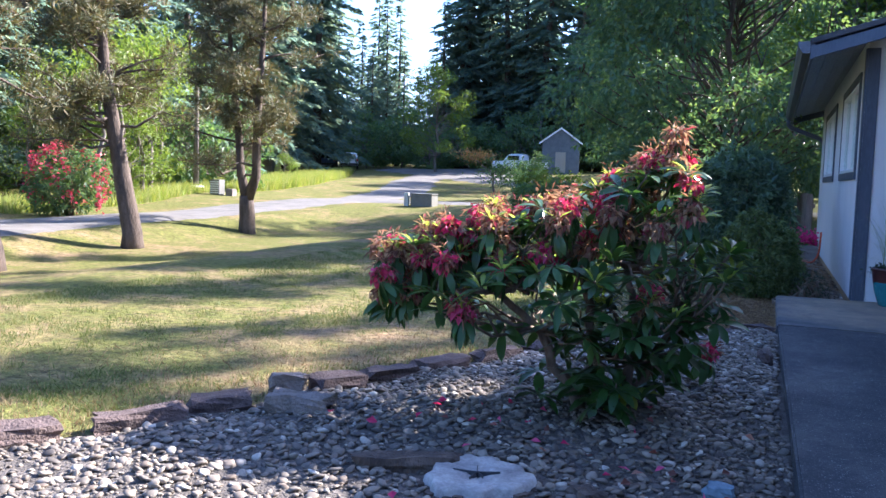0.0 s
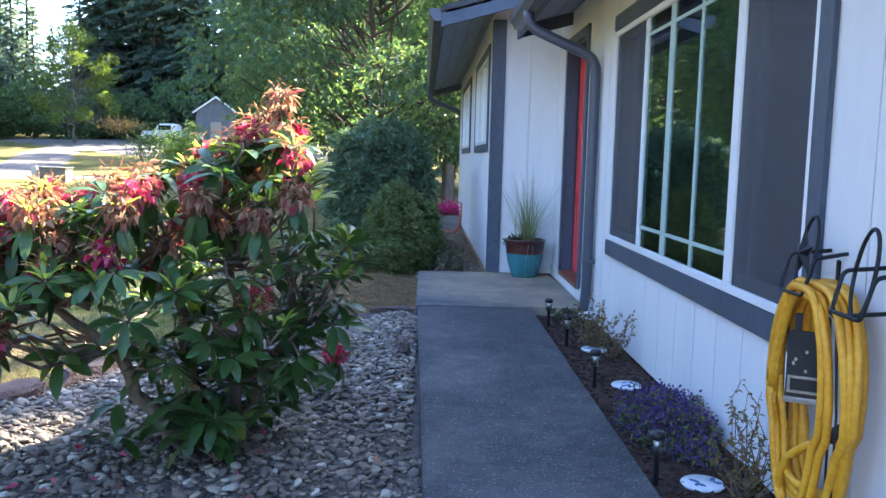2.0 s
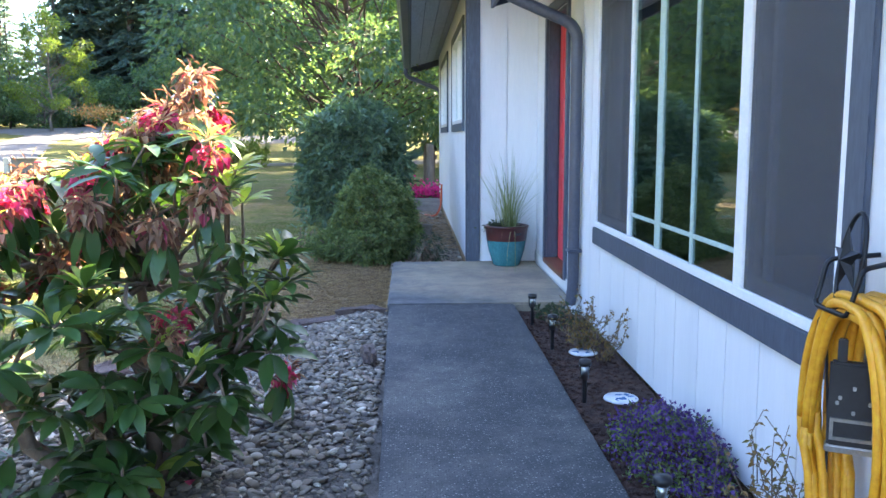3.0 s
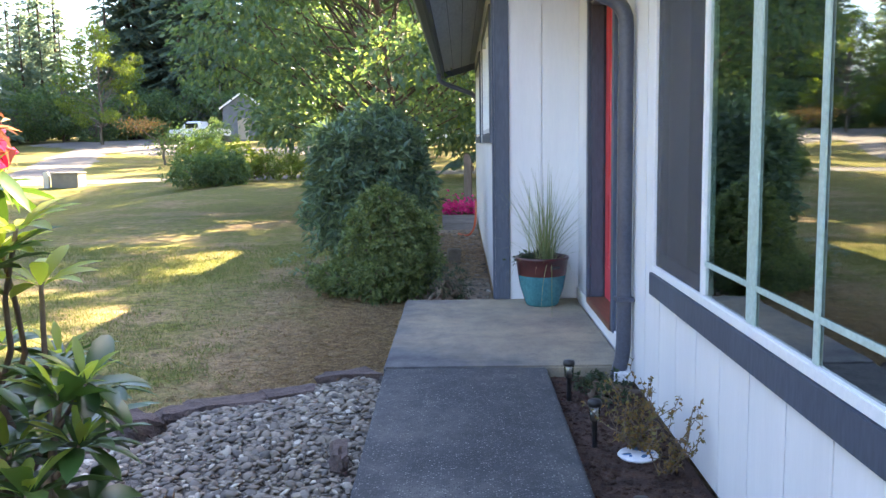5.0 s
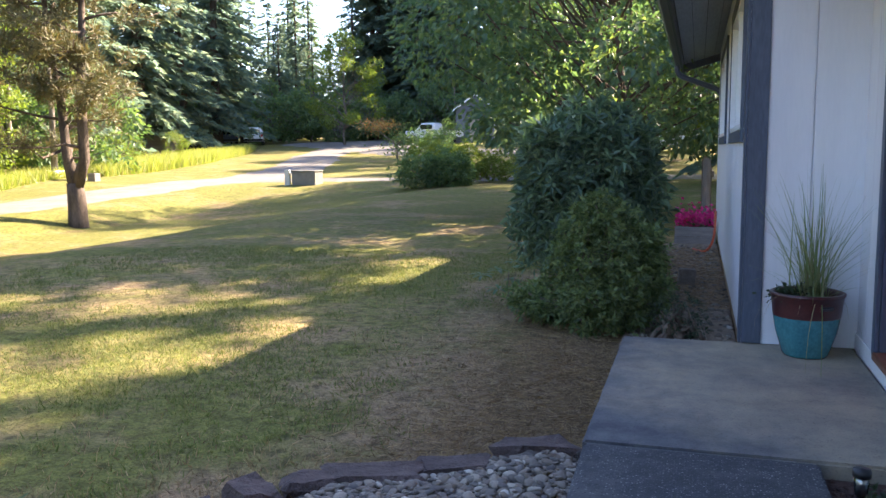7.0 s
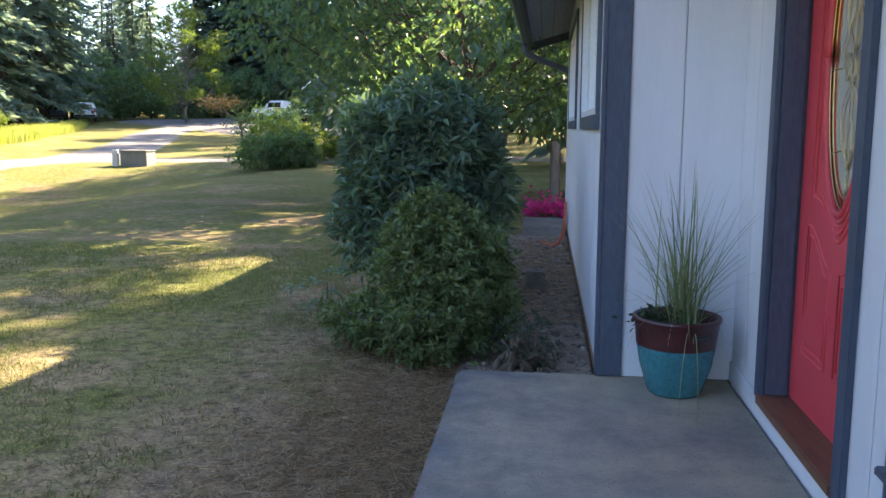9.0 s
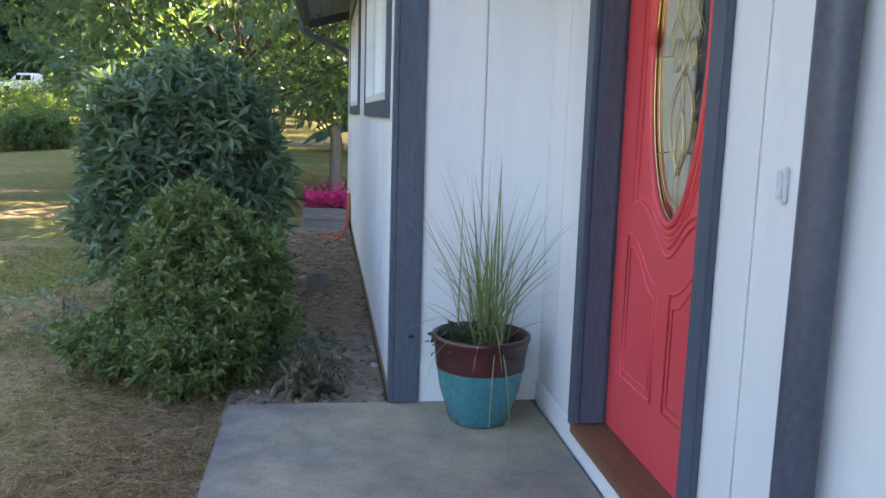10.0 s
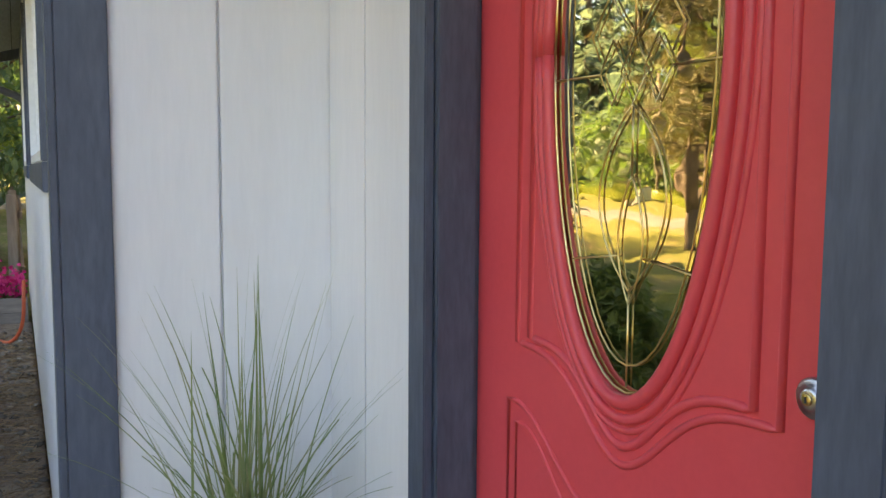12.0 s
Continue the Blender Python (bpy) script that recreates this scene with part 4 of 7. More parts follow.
def reed_pot():
    pot = thing("plant_pot", (1.10, 9.93, 0.113), "teal and oxblood glazed pot with ornamental grass", "plant pot")
    rng = np.random.default_rng(5)
    turned("pot_body", [(0.0, 0.0), (0.115, 0.0), (0.125, 0.012), (0.165, 0.14), (0.182, 0.24)], POTBLUE, pot)
    turned("pot_rim", [(0.1825, 0.232), (0.188, 0.29), (0.196, 0.345), (0.203, 0.352), (0.203, 0.366), (0.190, 0.370), (0.182, 0.35), (0.176, 0.30)], POTRED, pot, "dark oxblood glazed rim")
    put("soil", spin_profile("soil", [(0.178, 0.27), (0.178, 0.312), (0.08, 0.322)], SOIL, 32), pot)
    o = blades("grass_tuft", (0.02, 0.0, 0.31), 70, 0.74, 0.26, 0.0085, REED, pot, rng, 1.2)
    blades("grass_tuft", (0.02, 0.0, 0.31), 46, 0.74, 0.48, 0.0055, REED, pot, rng, 1.5)
    blades("dry_stems", (0.02, 0.0, 0.31), 40, 0.42, 0.75, 0.003, DRYREED, pot, rng, 1.9)
    n = 260
    C = np.stack([rng.normal(-0.09, 0.05, n), rng.normal(-0.03, 0.05, n), 0.31 + np.abs(rng.normal(0, 0.045, n))], 1)
    D = rng.normal(size=(n, 3)) + np.array([0, 0, 0.8])
    put("herb", leaf_mesh("herb", C, D, 0.035, 0.018, HERB, rng), pot, "dark low herb in the pot")
    put("handle_slot", from_bm("handle_slot", box(-0.045, 0.045, -0.012, 0.012, -0.012, 0.012, 0.01), SHINGLE), pot).matrix_basis = pose(0.085, -0.172, 0.30, 0, 0, 26)


reed_pot()

# ---- plants: builders ----


def branch_run(p0, p1, r0, r1, rng, wob=0.06, steps=5):
    a, b = np.array(p0, float), np.array(p1, float)
    L = np.linalg.norm(b - a)
    pts, rad = [], []
    for k in range(steps + 1):
        t = k / steps
        j = rng.normal(size=3) * wob * L * math.sin(math.pi * t) * 0.5
        pts.append(tuple(a + (b - a) * t + j))
        rad.append(r0 + (r1 - r0) * t)
    return pts, rad


def conifer_meshes(seed, H, R, tiers, mat):
    """Trunk and crown of a fir: drooping boughs in whorls, with gaps."""
    rng = np.random.default_rng(seed)
    trunk = tubes("trunk", [branch_run((0, 0, -0.3), (rng.normal(0, 0.2), rng.normal(0, 0.2), H), H * 0.012 + 0.06, 0.02, rng, 0.01, 6)], BARK, 7)
    C, D, Ls, Ws = [], [], [], []
    for t in range(tiers):
        f = (t + rng.uniform(0, 0.8)) / tiers
        z = H * (0.06 + 0.93 * f)
        reach = R * (1 - f) ** 0.8 * rng.uniform(0.65, 1.12) + 0.15
        n = int(5 + 4 * (1 - f))
        for b in range(n):
            if rng.random() < 0.10:
                continue
            a = rng.uniform(0, 2 * math.pi)
            rr = reach * rng.uniform(0.6, 1.1)
            out = np.array([math.cos(a), math.sin(a), 0])
            side = np.array([-math.sin(a), math.cos(a), 0])
            k = max(3, int(rr / 0.34))
            for i in range(k):
                u = (i + 0.7) / k
                p = out * rr * u + np.array([0, 0, z - rr * (0.32 * u + 0.15 * u * u) + 0.10 * rr * u ** 3])
                for s in (-1, 1):
                    C.append(p + rng.normal(size=3) * 0.05)
                    D.append(out * 0.8 + side * s * rng.uniform(0.5, 1.2) + np.array([0, 0, rng.uniform(-0.6, 0.05)]))
                    Ls.append((0.35 + 0.5 * (1 - u)) * (0.5 + 0.45 * (1 - f)) * R / 3.2)
                    Ws.append(0.2 * R / 3.2)
                C.append(p)
                D.append(out + np.array([0, 0, rng.uniform(-0.5, 0.2)]))
                Ls.append(0.5 * R / 3.2)
                Ws.append(0.24 * R / 3.2)
    crown = leaf_mesh("crown", np.array(C), np.array(D), np.array(Ls), np.array(Ws), mat, rng, 0.15, 0.15)
    return trunk, crown


def broadleaf_meshes(seed, H, R, leaves, mat, bark, base=0.28, size=0.13, clumps=46, trunk_r=0.16):
    """Trunk with limbs, and a crown of leaf clumps with gaps."""
    rng = np.random.default_rng(seed)
    runs = [branch_run((0, 0, -0.3), (rng.normal(0, 0.3), rng.normal(0, 0.3), H * 0.85), trunk_r, 0.03, rng, 0.05, 7)]
    C, D = [], []
    for c in range(clumps):
        f = rng.uniform(0, 1)
        z = H * (base + (0.98 - base) * f)
        prof = math.sin(math.pi * min(1, 0.18 + 0.80 * f)) ** 0.7
        a = rng.uniform(0, 2 * math.pi)
        rr = R * prof * rng.uniform(0.25, 1.0) ** 0.6
        p = np.array([math.cos(a) * rr, math.sin(a) * rr, z])
        runs.append(branch_run((0, 0, max(H * 0.15, z - rr * 0.7 - 0.4)), tuple(p), trunk_r * 0.28, 0.012, rng, 0.12, 4))
        n = int(leaves / clumps * rng.uniform(0.6, 1.4))
        cr = R * rng.uniform(0.16, 0.30)
        q = unit(rng.normal(size=(n, 3))) * (rng.uniform(0.2, 1.0, n) ** 0.5)[:, None] * np.array([cr, cr, cr * 0.7])
        C.append(p + q)
        D.append(unit(q) + rng.normal(size=(n, 3)) * 0.6 + np.array([0, 0, -0.35]))
    C, D = np.concatenate(C), np.concatenate(D)
    return tubes("trunk", runs, bark, 6), leaf_mesh("crown", C, D, size, size * 0.62, mat, rng, 0.2, 0.1)


def plant(name, meshes, names, at, label, category, scale=1.0, turn=0.0, group=""):
    root = thing(name, at, label, category, group)
    root.rotation_euler = (0, 0, turn)
    root.scale = (scale, scale, scale)
    for n, me in zip(names, meshes):
        put(n, me, root)
    return root


# ---- woods ----
FIRS = [conifer_meshes(11, 30, 4.6, 46, FIR), conifer_meshes(12, 34, 5.4, 50, FIR), conifer_meshes(13, 24, 4.2, 40, FIR)]
rw = np.random.default_rng(77)
fir_roots = []


def fir_at(az, dist, k, sc):
    x, y = dist * math.cos(radians(az)), dist * math.sin(radians(az))
    at = (x, y, hz(x, y))
    turn = float(rw.uniform(0, 6.28))
    if k >= len(fir_roots):
        fir_roots.append(plant("fir_tree", FIRS[k], ("trunk", "crown"), at, "tall dark green fir in the woods", "tree", sc, turn, "firs of the woods"))
    else:
        m = pose(*at, 0, 0, math.degrees(turn))
        o = copy_thing(fir_roots[k], m)
        o.scale = (sc, sc, sc)


for k in range(3):
    fir_at((126, 101, 138)[k], (74, 99, 62)[k], k, 1.0)
for row, (d0, step) in enumerate(((104, 2.1), (118, 2.6), (134, 3.2))):
    az = 62.0
    while az < 205:
        gap = 111.2 < az < 118.6
        sc = rw.uniform(0.85, 1.25) * (0.52 + 0.16 * row if gap else 1.0)
        if gap and rw.random() < 0.3:
            az += step
            continue
        fir_at(az + rw.uniform(-0.7, 0.7), d0 + rw.uniform(-5, 5), int(rw.integers(0, 3)), float(sc))
        az += step * rw.uniform(0.8, 1.25)
# Firs past 145 degrees stand unseen, for reflections and to block sky light.
for az, d, k, sc in ((104.5, 98, 1, 1.15), (107.2, 101, 0, 1.2), (109.8, 104, 1, 1.1), (102.2, 97, 0, 1.2), (99.5, 96, 1, 1.15), (119.6, 88, 1, 1.05), (121.5, 82, 0, 1.0), (123.8, 78, 1, 1.1), (127.5, 62, 2, 1.0), (131, 58, 0, 0.95), (134, 52, 2, 1.1), (137, 50, 0, 1.0), (140, 46, 2, 1.0), (143.5, 44, 0, 0.9), (147, 46, 1, 0.9), (151, 42, 2, 1.0), (156, 44, 0, 0.9), (162, 42, 2, 1.1), (168, 44, 0, 0.9), (175, 42, 1, 0.8), (182, 44, 0, 0.9), (190, 46, 2, 1.0), (199, 44, 0, 0.9), (208, 46, 1, 0.9), (217, 44, 2, 1.0), (228, 46, 0, 0.9), (240, 48, 1, 0.9), (254, 44, 2, 1.1), (268, 46, 0, 1.0), (284, 48, 1, 0.9), (300, 50, 0, 1.0), (318, 52, 1, 0.9)):
    fir_at(az, d, k, sc)

ALD = [broadleaf_meshes(21, 13, 5.2, 17000, ALDER, PALEBARK, 0.14, 0.21, 84, 0.12), broadleaf_meshes(22, 17, 5.0, 17000, ALDER, PALEBARK, 0.22, 0.22, 84, 0.12), broadleaf_meshes(23, 12, 4.2, 7500, LIME, PALEBARK, 0.16, 0.22, 50), broadleaf_meshes(24, 5.0, 2.6, 4500, LIME, PALEBARK, 0.08, 0.15, 40, 0.08)]
alder_roots = {}


def alder_at(x, y, k, sc, turn, label="leafy green broadleaf tree beyond the lawn", name="broadleaf_tree", group="broadleaf trees"):
    key = (k, label)
    at = (x, y, hz(x, y))
    if key not in alder_roots:
        alder_roots[key] = plant(name, ALD[k], ("trunk", "crown"), at, label, "tree" if k < 3 else "shrub", sc, turn, group)
    else:
        o = copy_thing(alder_roots[key], pose(*at, 0, 0, math.degrees(turn)))
        o.scale = (sc, sc, sc)


for x, y, k, sc in ((-3.5, 41, 0, 1.0), (-2, 57, 0, 1.1), (3, 66, 1, 1.1), (-8, 79, 1, 1.15), (-4, 71, 1, 1.2), (3.5, 47, 1, 1.0), (6.5, 56, 0, 1.2), (9, 44, 1, 1.05)):
    alder_at(x, y, k, sc, x * 1.7 + y)
SHADE = leafy("shade_tree_leaf", [(0.072, 0.13, 0.088), (0.105, 0.165, 0.10), (0.092, 0.15, 0.098), (0.155, 0.205, 0.095)], 0.45, 0.5)
near = broadleaf_meshes(26, 9.5, 3.9, 42000, SHADE, BARK, 0.16, 0.14, 112, 0.10)
plant("broadleaf_tree", near, ("trunk", "crown"), (-1.0, 21.3, hz(-1.0, 21.3)), "wide leafy broadleaf tree shading the lawn", "tree", 1.0, 0.6, "broadleaf trees")
# Trees east of the house, mostly out of view, added as shade casters.
for x, y, k, sc in ((17, 17.5, 1, 1.0), (20, 27, 1, 1.1), (21, 9, 1, 1.0), (7.5, 36, 0, 1.1), (17.5, 40, 1, 1.1), (24, 18, 1, 1.1), (14.5, 12.5, 0, 1.0)):
    alder_at(x, y, k, sc, x * 1.3 + y)
# The first three stand unseen in the west, to fill the glass reflections.
for x, y, k, sc, lab in ((-36, 20, 2, 0.9, "sunlit yellow-green broadleaf tree beyond the house"), (-37, 9, 2, 1.0, "sunlit yellow-green broadleaf tree beyond the house"), (-36, -3, 2, 0.9, "sunlit yellow-green broadleaf tree beyond the house"), (2.2, 33, 2, 0.95, "sunlit yellow-green broadleaf tree beyond the house"), (5.5, 38, 2, 1.1, "sunlit yellow-green broadleaf tree beyond the house"), (-31, 78, 2, 0.9, "sunlit yellow-green broadleaf tree beyond the house")):
    alder_at(x, y, k, sc, x * 2.1 + y, lab)
# The last six are also unseen, added to brighten what the glass reflects.
for x, y, sc in ((-27.5, 31, 0.9), (-31, 35, 1.2), (-33.5, 41, 0.85), (-29.5, 28, 0.8), (-31.5, 46, 0.42), (-34.5, 51, 0.45), (-36, 33, 1.4), (-40, 44, 0.9), (-33, 24, 1.3), (-35, 57, 0.42), (-30, 18, 1.2), (-32, 12, 1.4), (-29, 7, 1.1), (-31, 1, 1.3), (-28, -5, 1.2), (-32, -11, 1.4)):
    alder_at(x, y, 3, sc, x + y * 1.9, "sunlit yellow-green shrub at the wood's edge", "wild_shrub", "wood-edge shrubs")

# Firs behind the house, mostly unseen, added to streak the lawn with shade.
for x, y, k, sc in ((11.2, 24.2, 2, 0.72), (4.0, 34.2, 2, 0.82), (5.2, 32.2, 2, 0.95), (3.0, 37.4, 0, 0.78), (15.6, 31.8, 2, 0.72), (19.5, 33, 2, 1.0), (23, 29, 1, 0.8), (12.0, 29.1, 2, 0.95), (13.4, 24.4, 2, 0.9), (10.2, 30.6, 2, 0.92)):
    fir_at(math.degrees(math.atan2(y, x)), math.hypot(x, y), k, sc)
for az, d, k, sc in ((112.0, 108, 2, 0.62), (113.0, 112, 2, 0.55), (113.9, 106, 2, 0.60), (114.4, 118, 0, 0.78), (115.2, 110, 2, 0.52), (116.0, 106, 2, 0.62), (116.8, 112, 2, 0.56), (117.6, 104, 2, 0.66), (118.4, 100, 2, 0.8), (111.3, 102, 0, 0.66)):
    fir_at(az, d, k, sc)
ALD.append(broadleaf_meshes(25, 4.0, 2.8, 3000, ALDER, PALEBARK, 0.05, 0.24, 34, 0.08))
az = 86.0
while az < 150:
    d = rw.uniform(90, 100) if az < 124 else rw.uniform(46, 56)
    if not 117.2 < az < 120.5:
        alder_at(d * math.cos(radians(az)), d * math.sin(radians(az)), 4, float(rw.uniform(0.9, 1.7)), az, "dark leafy undergrowth below the firs", "undergrowth_bush", "undergrowth bushes")
    az += rw.uniform(1.3, 2.4) if az < 124 else rw.uniform(2.5, 4.0)

alder_at(-17.6, 65.5, 4, 0.62, 1.1, "leafy green bush in front of a parked pickup", "roadside_bush", "undergrowth bushes")
alder_at(-15.6, 57.5, 4, 0.45, 2.0, "leafy green bush in front of a parked pickup", "roadside_bush", "undergrowth bushes")

# slim bare trunks at the wood's edge
slim = thing("young_tree", (-25.6, 28.8, hz(-25.6, 28.8)), "slim bare young tree trunk at the wood's edge", "tree", "young trees")
rs = np.random.default_rng(3)
put("trunk", tubes("trunk", [branch_run((0, 0, -0.2), (0.1, 0.05, 5.5), 0.13, 0.06, rs, 0.02, 5)], PALEBARK, 8), slim)
put("crown", leaf_mesh("crown", np.concatenate([rs.normal(size=(900, 3)) * (0.9, 0.9, 0.7) + (0, 0, 5.4)]), rs.normal(size=(900, 3)), 0.22, 0.12, LIME, rs), slim)
for x, y, sc in ((-27.0, 30.3, 1.1), (-27.6, 32.6, 0.9), (-28.6, 34.3, 1.2), (-26.4, 29.6, 0.8), (-29.5, 36.2, 1.2), (-24.9, 27.0, 0.9)):
    o = copy_thing(slim, pose(x, y, hz(x, y), 0, 0, x * 57))
    o.scale = (sc, sc, sc)


# ---- pines on the lawn ----


def pine_tree(at, seed, fork, H, R, crown_from, lean, label):
    rng = np.random.default_rng(seed)
    root = thing("pine_tree", at, label, "tree", "pines on the lawn")
    runs, tips = [], []
    if fork:
        runs.append(branch_run((0, 0, -0.25), (-0.05, 0, 1.25), 0.30, 0.23, rng, 0.02, 4))
        a = [(-0.03, 0, 1.1), (-0.35, 0.1, 2.0), (-0.55, 0.2, 3.6), (-0.75, 0.1, 5.4), (-0.9, 0, H * 0.9)]
        b = [(-0.03, 0, 1.1), (0.32, 0, 1.9), (0.40, -0.1, 3.6), (0.55, -0.1, 5.4), (0.7, 0, H)]
        runs += [(a, [0.2, 0.15, 0.12, 0.09, 0.03]), (b, [0.2, 0.16, 0.13, 0.1, 0.03])]
        stems = [a, b]
    else:
        a = [(0, 0, -0.25), (0, 0, 0.4), (0.45 * lean, 0.3 * lean, 2.2), (lean, 0.7 * lean, 4.5), (lean * 1.3, lean, H)]
        runs.append((a, [0.34, 0.26, 0.21, 0.15, 0.03]))
        stems = [a]
    C, D = [], []
    for st in stems:
        z0, z1 = crown_from, st[-1][2]
        for k in range(int(36 if fork else 58)):
            f = rng.uniform(0, 1) ** 0.85
            z = z0 + (z1 - z0) * f
            x = np.interp(z, [p[2] for p in st], [p[0] for p in st])
            y = np.interp(z, [p[2] for p in st], [p[1] for p in st])
            aa = rng.uniform(0, 6.283)
            rr = R * (1 - 0.72 * f) * rng.uniform(0.45, 1.05)
            tip = np.array([x + rr * math.cos(aa), y + rr * math.sin(aa), z + rr * rng.uniform(-0.25, 0.35)])
            runs.append(branch_run((x, y, z - 0.15 * rr), tuple(tip), 0.045, 0.012, rng, 0.12, 4))
            for j in range(9):
                u = rng.uniform(0.35, 1.08)
                c = np.array([x, y, z - 0.15 * rr]) * (1 - u) + tip * u + rng.normal(size=3) * (0.16, 0.16, 0.12)
                n = 42
                q = unit(rng.normal(size=(n, 3)))
                C.append(c + q * rng.uniform(0.05, 0.24, (n, 1)))
                D.append(q + np.array([0, 0, 0.3]) + rng.normal(size=(n, 3)) * 0.3)
    put("trunk", tubes("trunk", runs, BARK, 8), root)
    put("crown", tri_mesh("crown", np.concatenate(C), np.concatenate(D), 0.20, 0.035, PINE, rng), root)
    return root


pine_tree((-16.5, 24.9, hz(-16.5, 24.9)), 31, True, 9.5, 3.4, 2.4, 0, "forked pine with brownish needles on the lawn")
pine_tree((-15.8, 18.6, hz(-15.8, 18.6)), 32, False, 9.0, 3.1, 2.4, -0.55, "leaning pine with brownish needles beside the lane")
pine_tree((-14.6, 13.2, hz(-14.6, 13.2)), 33, False, 9.0, 3.0, 3.2, -0.8, "leaning pine with brownish needles beside the lane")


# ---- shrubs ----


def shrub(name, at, lobes, n, leaf, width, mat, label, category, seed, stems=8, stem_mat=None):
    """Dense shrub from overlapping leafy lobes (centre, radii) with twiggy tips."""
    rng = np.random.default_rng(seed)
    root = thing(name, at, label, category)
    tot = sum(r[0] * r[1] + r[1] * r[2] for _, r in lobes)
    C, D, runs = [], [], []
    for c, r in lobes:
        r = np.array(r)
        k = int(n * (r[0] * r[1] + r[1] * r[2]) / tot)
        tips = max(12, k // 9)
        q = unit(rng.normal(size=(tips, 3)))
        lump = 1 + 0.22 * np.sin(q[:, :1] * 9 + seed) * np.cos(q[:, 1:2] * 8) + rng.normal(size=(tips, 1)) * 0.11
        P = np.array(c) + q * r * lump * (rng.uniform(0.55, 1.0, (tips, 1)) ** 0.35)
        axis = unit(q * 0.8 + np.array([0, 0, 0.55]) + rng.normal(size=(tips, 3)) * 0.25)
        s1 = unit(np.cross(axis, rng.normal(size=(tips, 3))))
        s2 = np.cross(axis, s1)
        for j in range(9):
            t = 2 * math.pi * j / 9 * 2.4 + rng.normal(0, 0.25, (tips, 1))
            C.append(P + axis * leaf * (0.5 * j / 9 - 0.3) + rng.normal(size=(tips, 3)) * leaf * 0.08)
            D.append(s1 * np.cos(t) + s2 * np.sin(t) + axis * (0.15 + 1.0 * j / 9) + rng.normal(size=(tips, 3)) * 0.18)
        for j in range(stems):
            runs.append(branch_run((rng.normal(0, 0.08), rng.normal(0, 0.08), 0), tuple(np.array(c) + (P[j] - np.array(c)) * 0.7), 0.022, 0.006, rng, 0.1, 4))
    C, D = np.concatenate(C), np.concatenate(D)
    keep = C[:, 2] > 0.01
    put("foliage", leaf_mesh("foliage", C[keep], D[keep], leaf, width, mat, rng, 0.2, 0.1), root)
    put("branching", tubes("branching", runs, stem_mat or TWIG, 5), root)
    return root


shrub("evergreen_shrub", (-0.46, 12.5, 0), [((0, 0, 1.04), (0.58, 0.58, 0.58)), ((-0.14, 0, 0.70), (0.50, 0.5, 0.5)), ((0.20, -0.05, 0.85), (0.42, 0.45, 0.52)), ((-0.25, -0.15, 1.2), (0.34, 0.34, 0.34)), ((0.16, -0.2, 1.3), (0.34, 0.34, 0.34))], 17000, 0.115, 0.034, SHRUB, "large rounded dark evergreen shrub beside the house", "shrub", 41)
shrub("evergreen_shrub", (-0.14, 10.98, 0), [((0.0, 0, 0.48), (0.37, 0.38, 0.38)), ((-0.06, 0, 0.74), (0.20, 0.20, 0.22)), ((-0.36, 0.02, 0.17), (0.32, 0.3, 0.15)), ((0.16, -0.1, 0.30), (0.28, 0.32, 0.28)), ((0.2, 0.08, 0.52), (0.20, 0.24, 0.26)), ((0.0, -0.32, 0.20), (0.28, 0.24, 0.20))], 21000, 0.052, 0.021, BOXLEAF, "smaller dense evergreen shrub with tiny leaves", "shrub", 42)
shrub("low_shrub", (0.38, 10.52, 0.03), [((0, 0, 0.14), (0.17, 0.20, 0.15))], 700, 0.04, 0.010, HERB, "low dark twiggy shrub at the landing", "shrub", 43, 40)
shrub("round_bush", (-8.3, 33.6, hz(-8.3, 33.6)), [((-0.75, 0, 0.5), (0.8, 0.9, 0.6)), ((0.25, 0.2, 0.62), (0.85, 0.9, 0.68)), ((0.6, -0.1, 0.45), (0.6, 0.7, 0.55))], 6500, 0.17, 0.06, ALDER, "rounded green bush beside the driveway", "shrub", 44)
shrub("round_bush", (-8.6, 37.0, hz(-8.6, 37)), [((-1.2, 0, 0.9), (0.9, 0.8, 0.75)), ((0.3, 0, 0.8), (1.0, 0.8, 0.7)), ((1.8, 0.6, 0.6), (1.2, 0.9, 0.6))], 5500, 0.17, 0.06, LIME, "sunlit yellow-green bush beside the driveway", "shrub", 45)
RED_AZALEA = leafy("azalea_bloom", [(0.46, 0.06, 0.09), (0.54, 0.10, 0.14), (0.38, 0.06, 0.07)], 0.35, 0.5, (1.1, 0.9, 0.9))
az_root = shrub("azalea_bush", (-22.4, 23.0, hz(-22.4, 23)), [((0, 0, 1.1), (1.2, 1.2, 1.1)), ((-0.5, -0.2, 0.8), (0.9, 0.9, 0.8)), ((0.5, 0, 1.5), (0.8, 0.8, 0.9))], 6000, 0.16, 0.06, ALDER, "tall azalea covered in red-pink blooms beyond the lane", "shrub", 46)
ra = np.random.default_rng(9)
q = unit(ra.normal(size=(85, 3)))
P = np.concatenate([np.array([0, 0, 1.2]) + q * np.array([1.25, 1.25, 1.3])])
P = P[P[:, 2] > 0.3]
C = np.concatenate([P + ra.normal(size=P.shape) * 0.09 for _ in range(14)])
o = put("bloom_cover", leaf_mesh("bloom_cover", C, ra.normal(size=C.shape), 0.13, 0.11, RED_AZALEA, ra), az_root, "red-pink azalea blooms")
MAPLE = leafy("orange_maple_leaf", [(0.26, 0.17, 0.075), (0.32, 0.22, 0.10), (0.20, 0.18, 0.07)], 0.45, 0.5, (1.2, 1.0, 0.6))
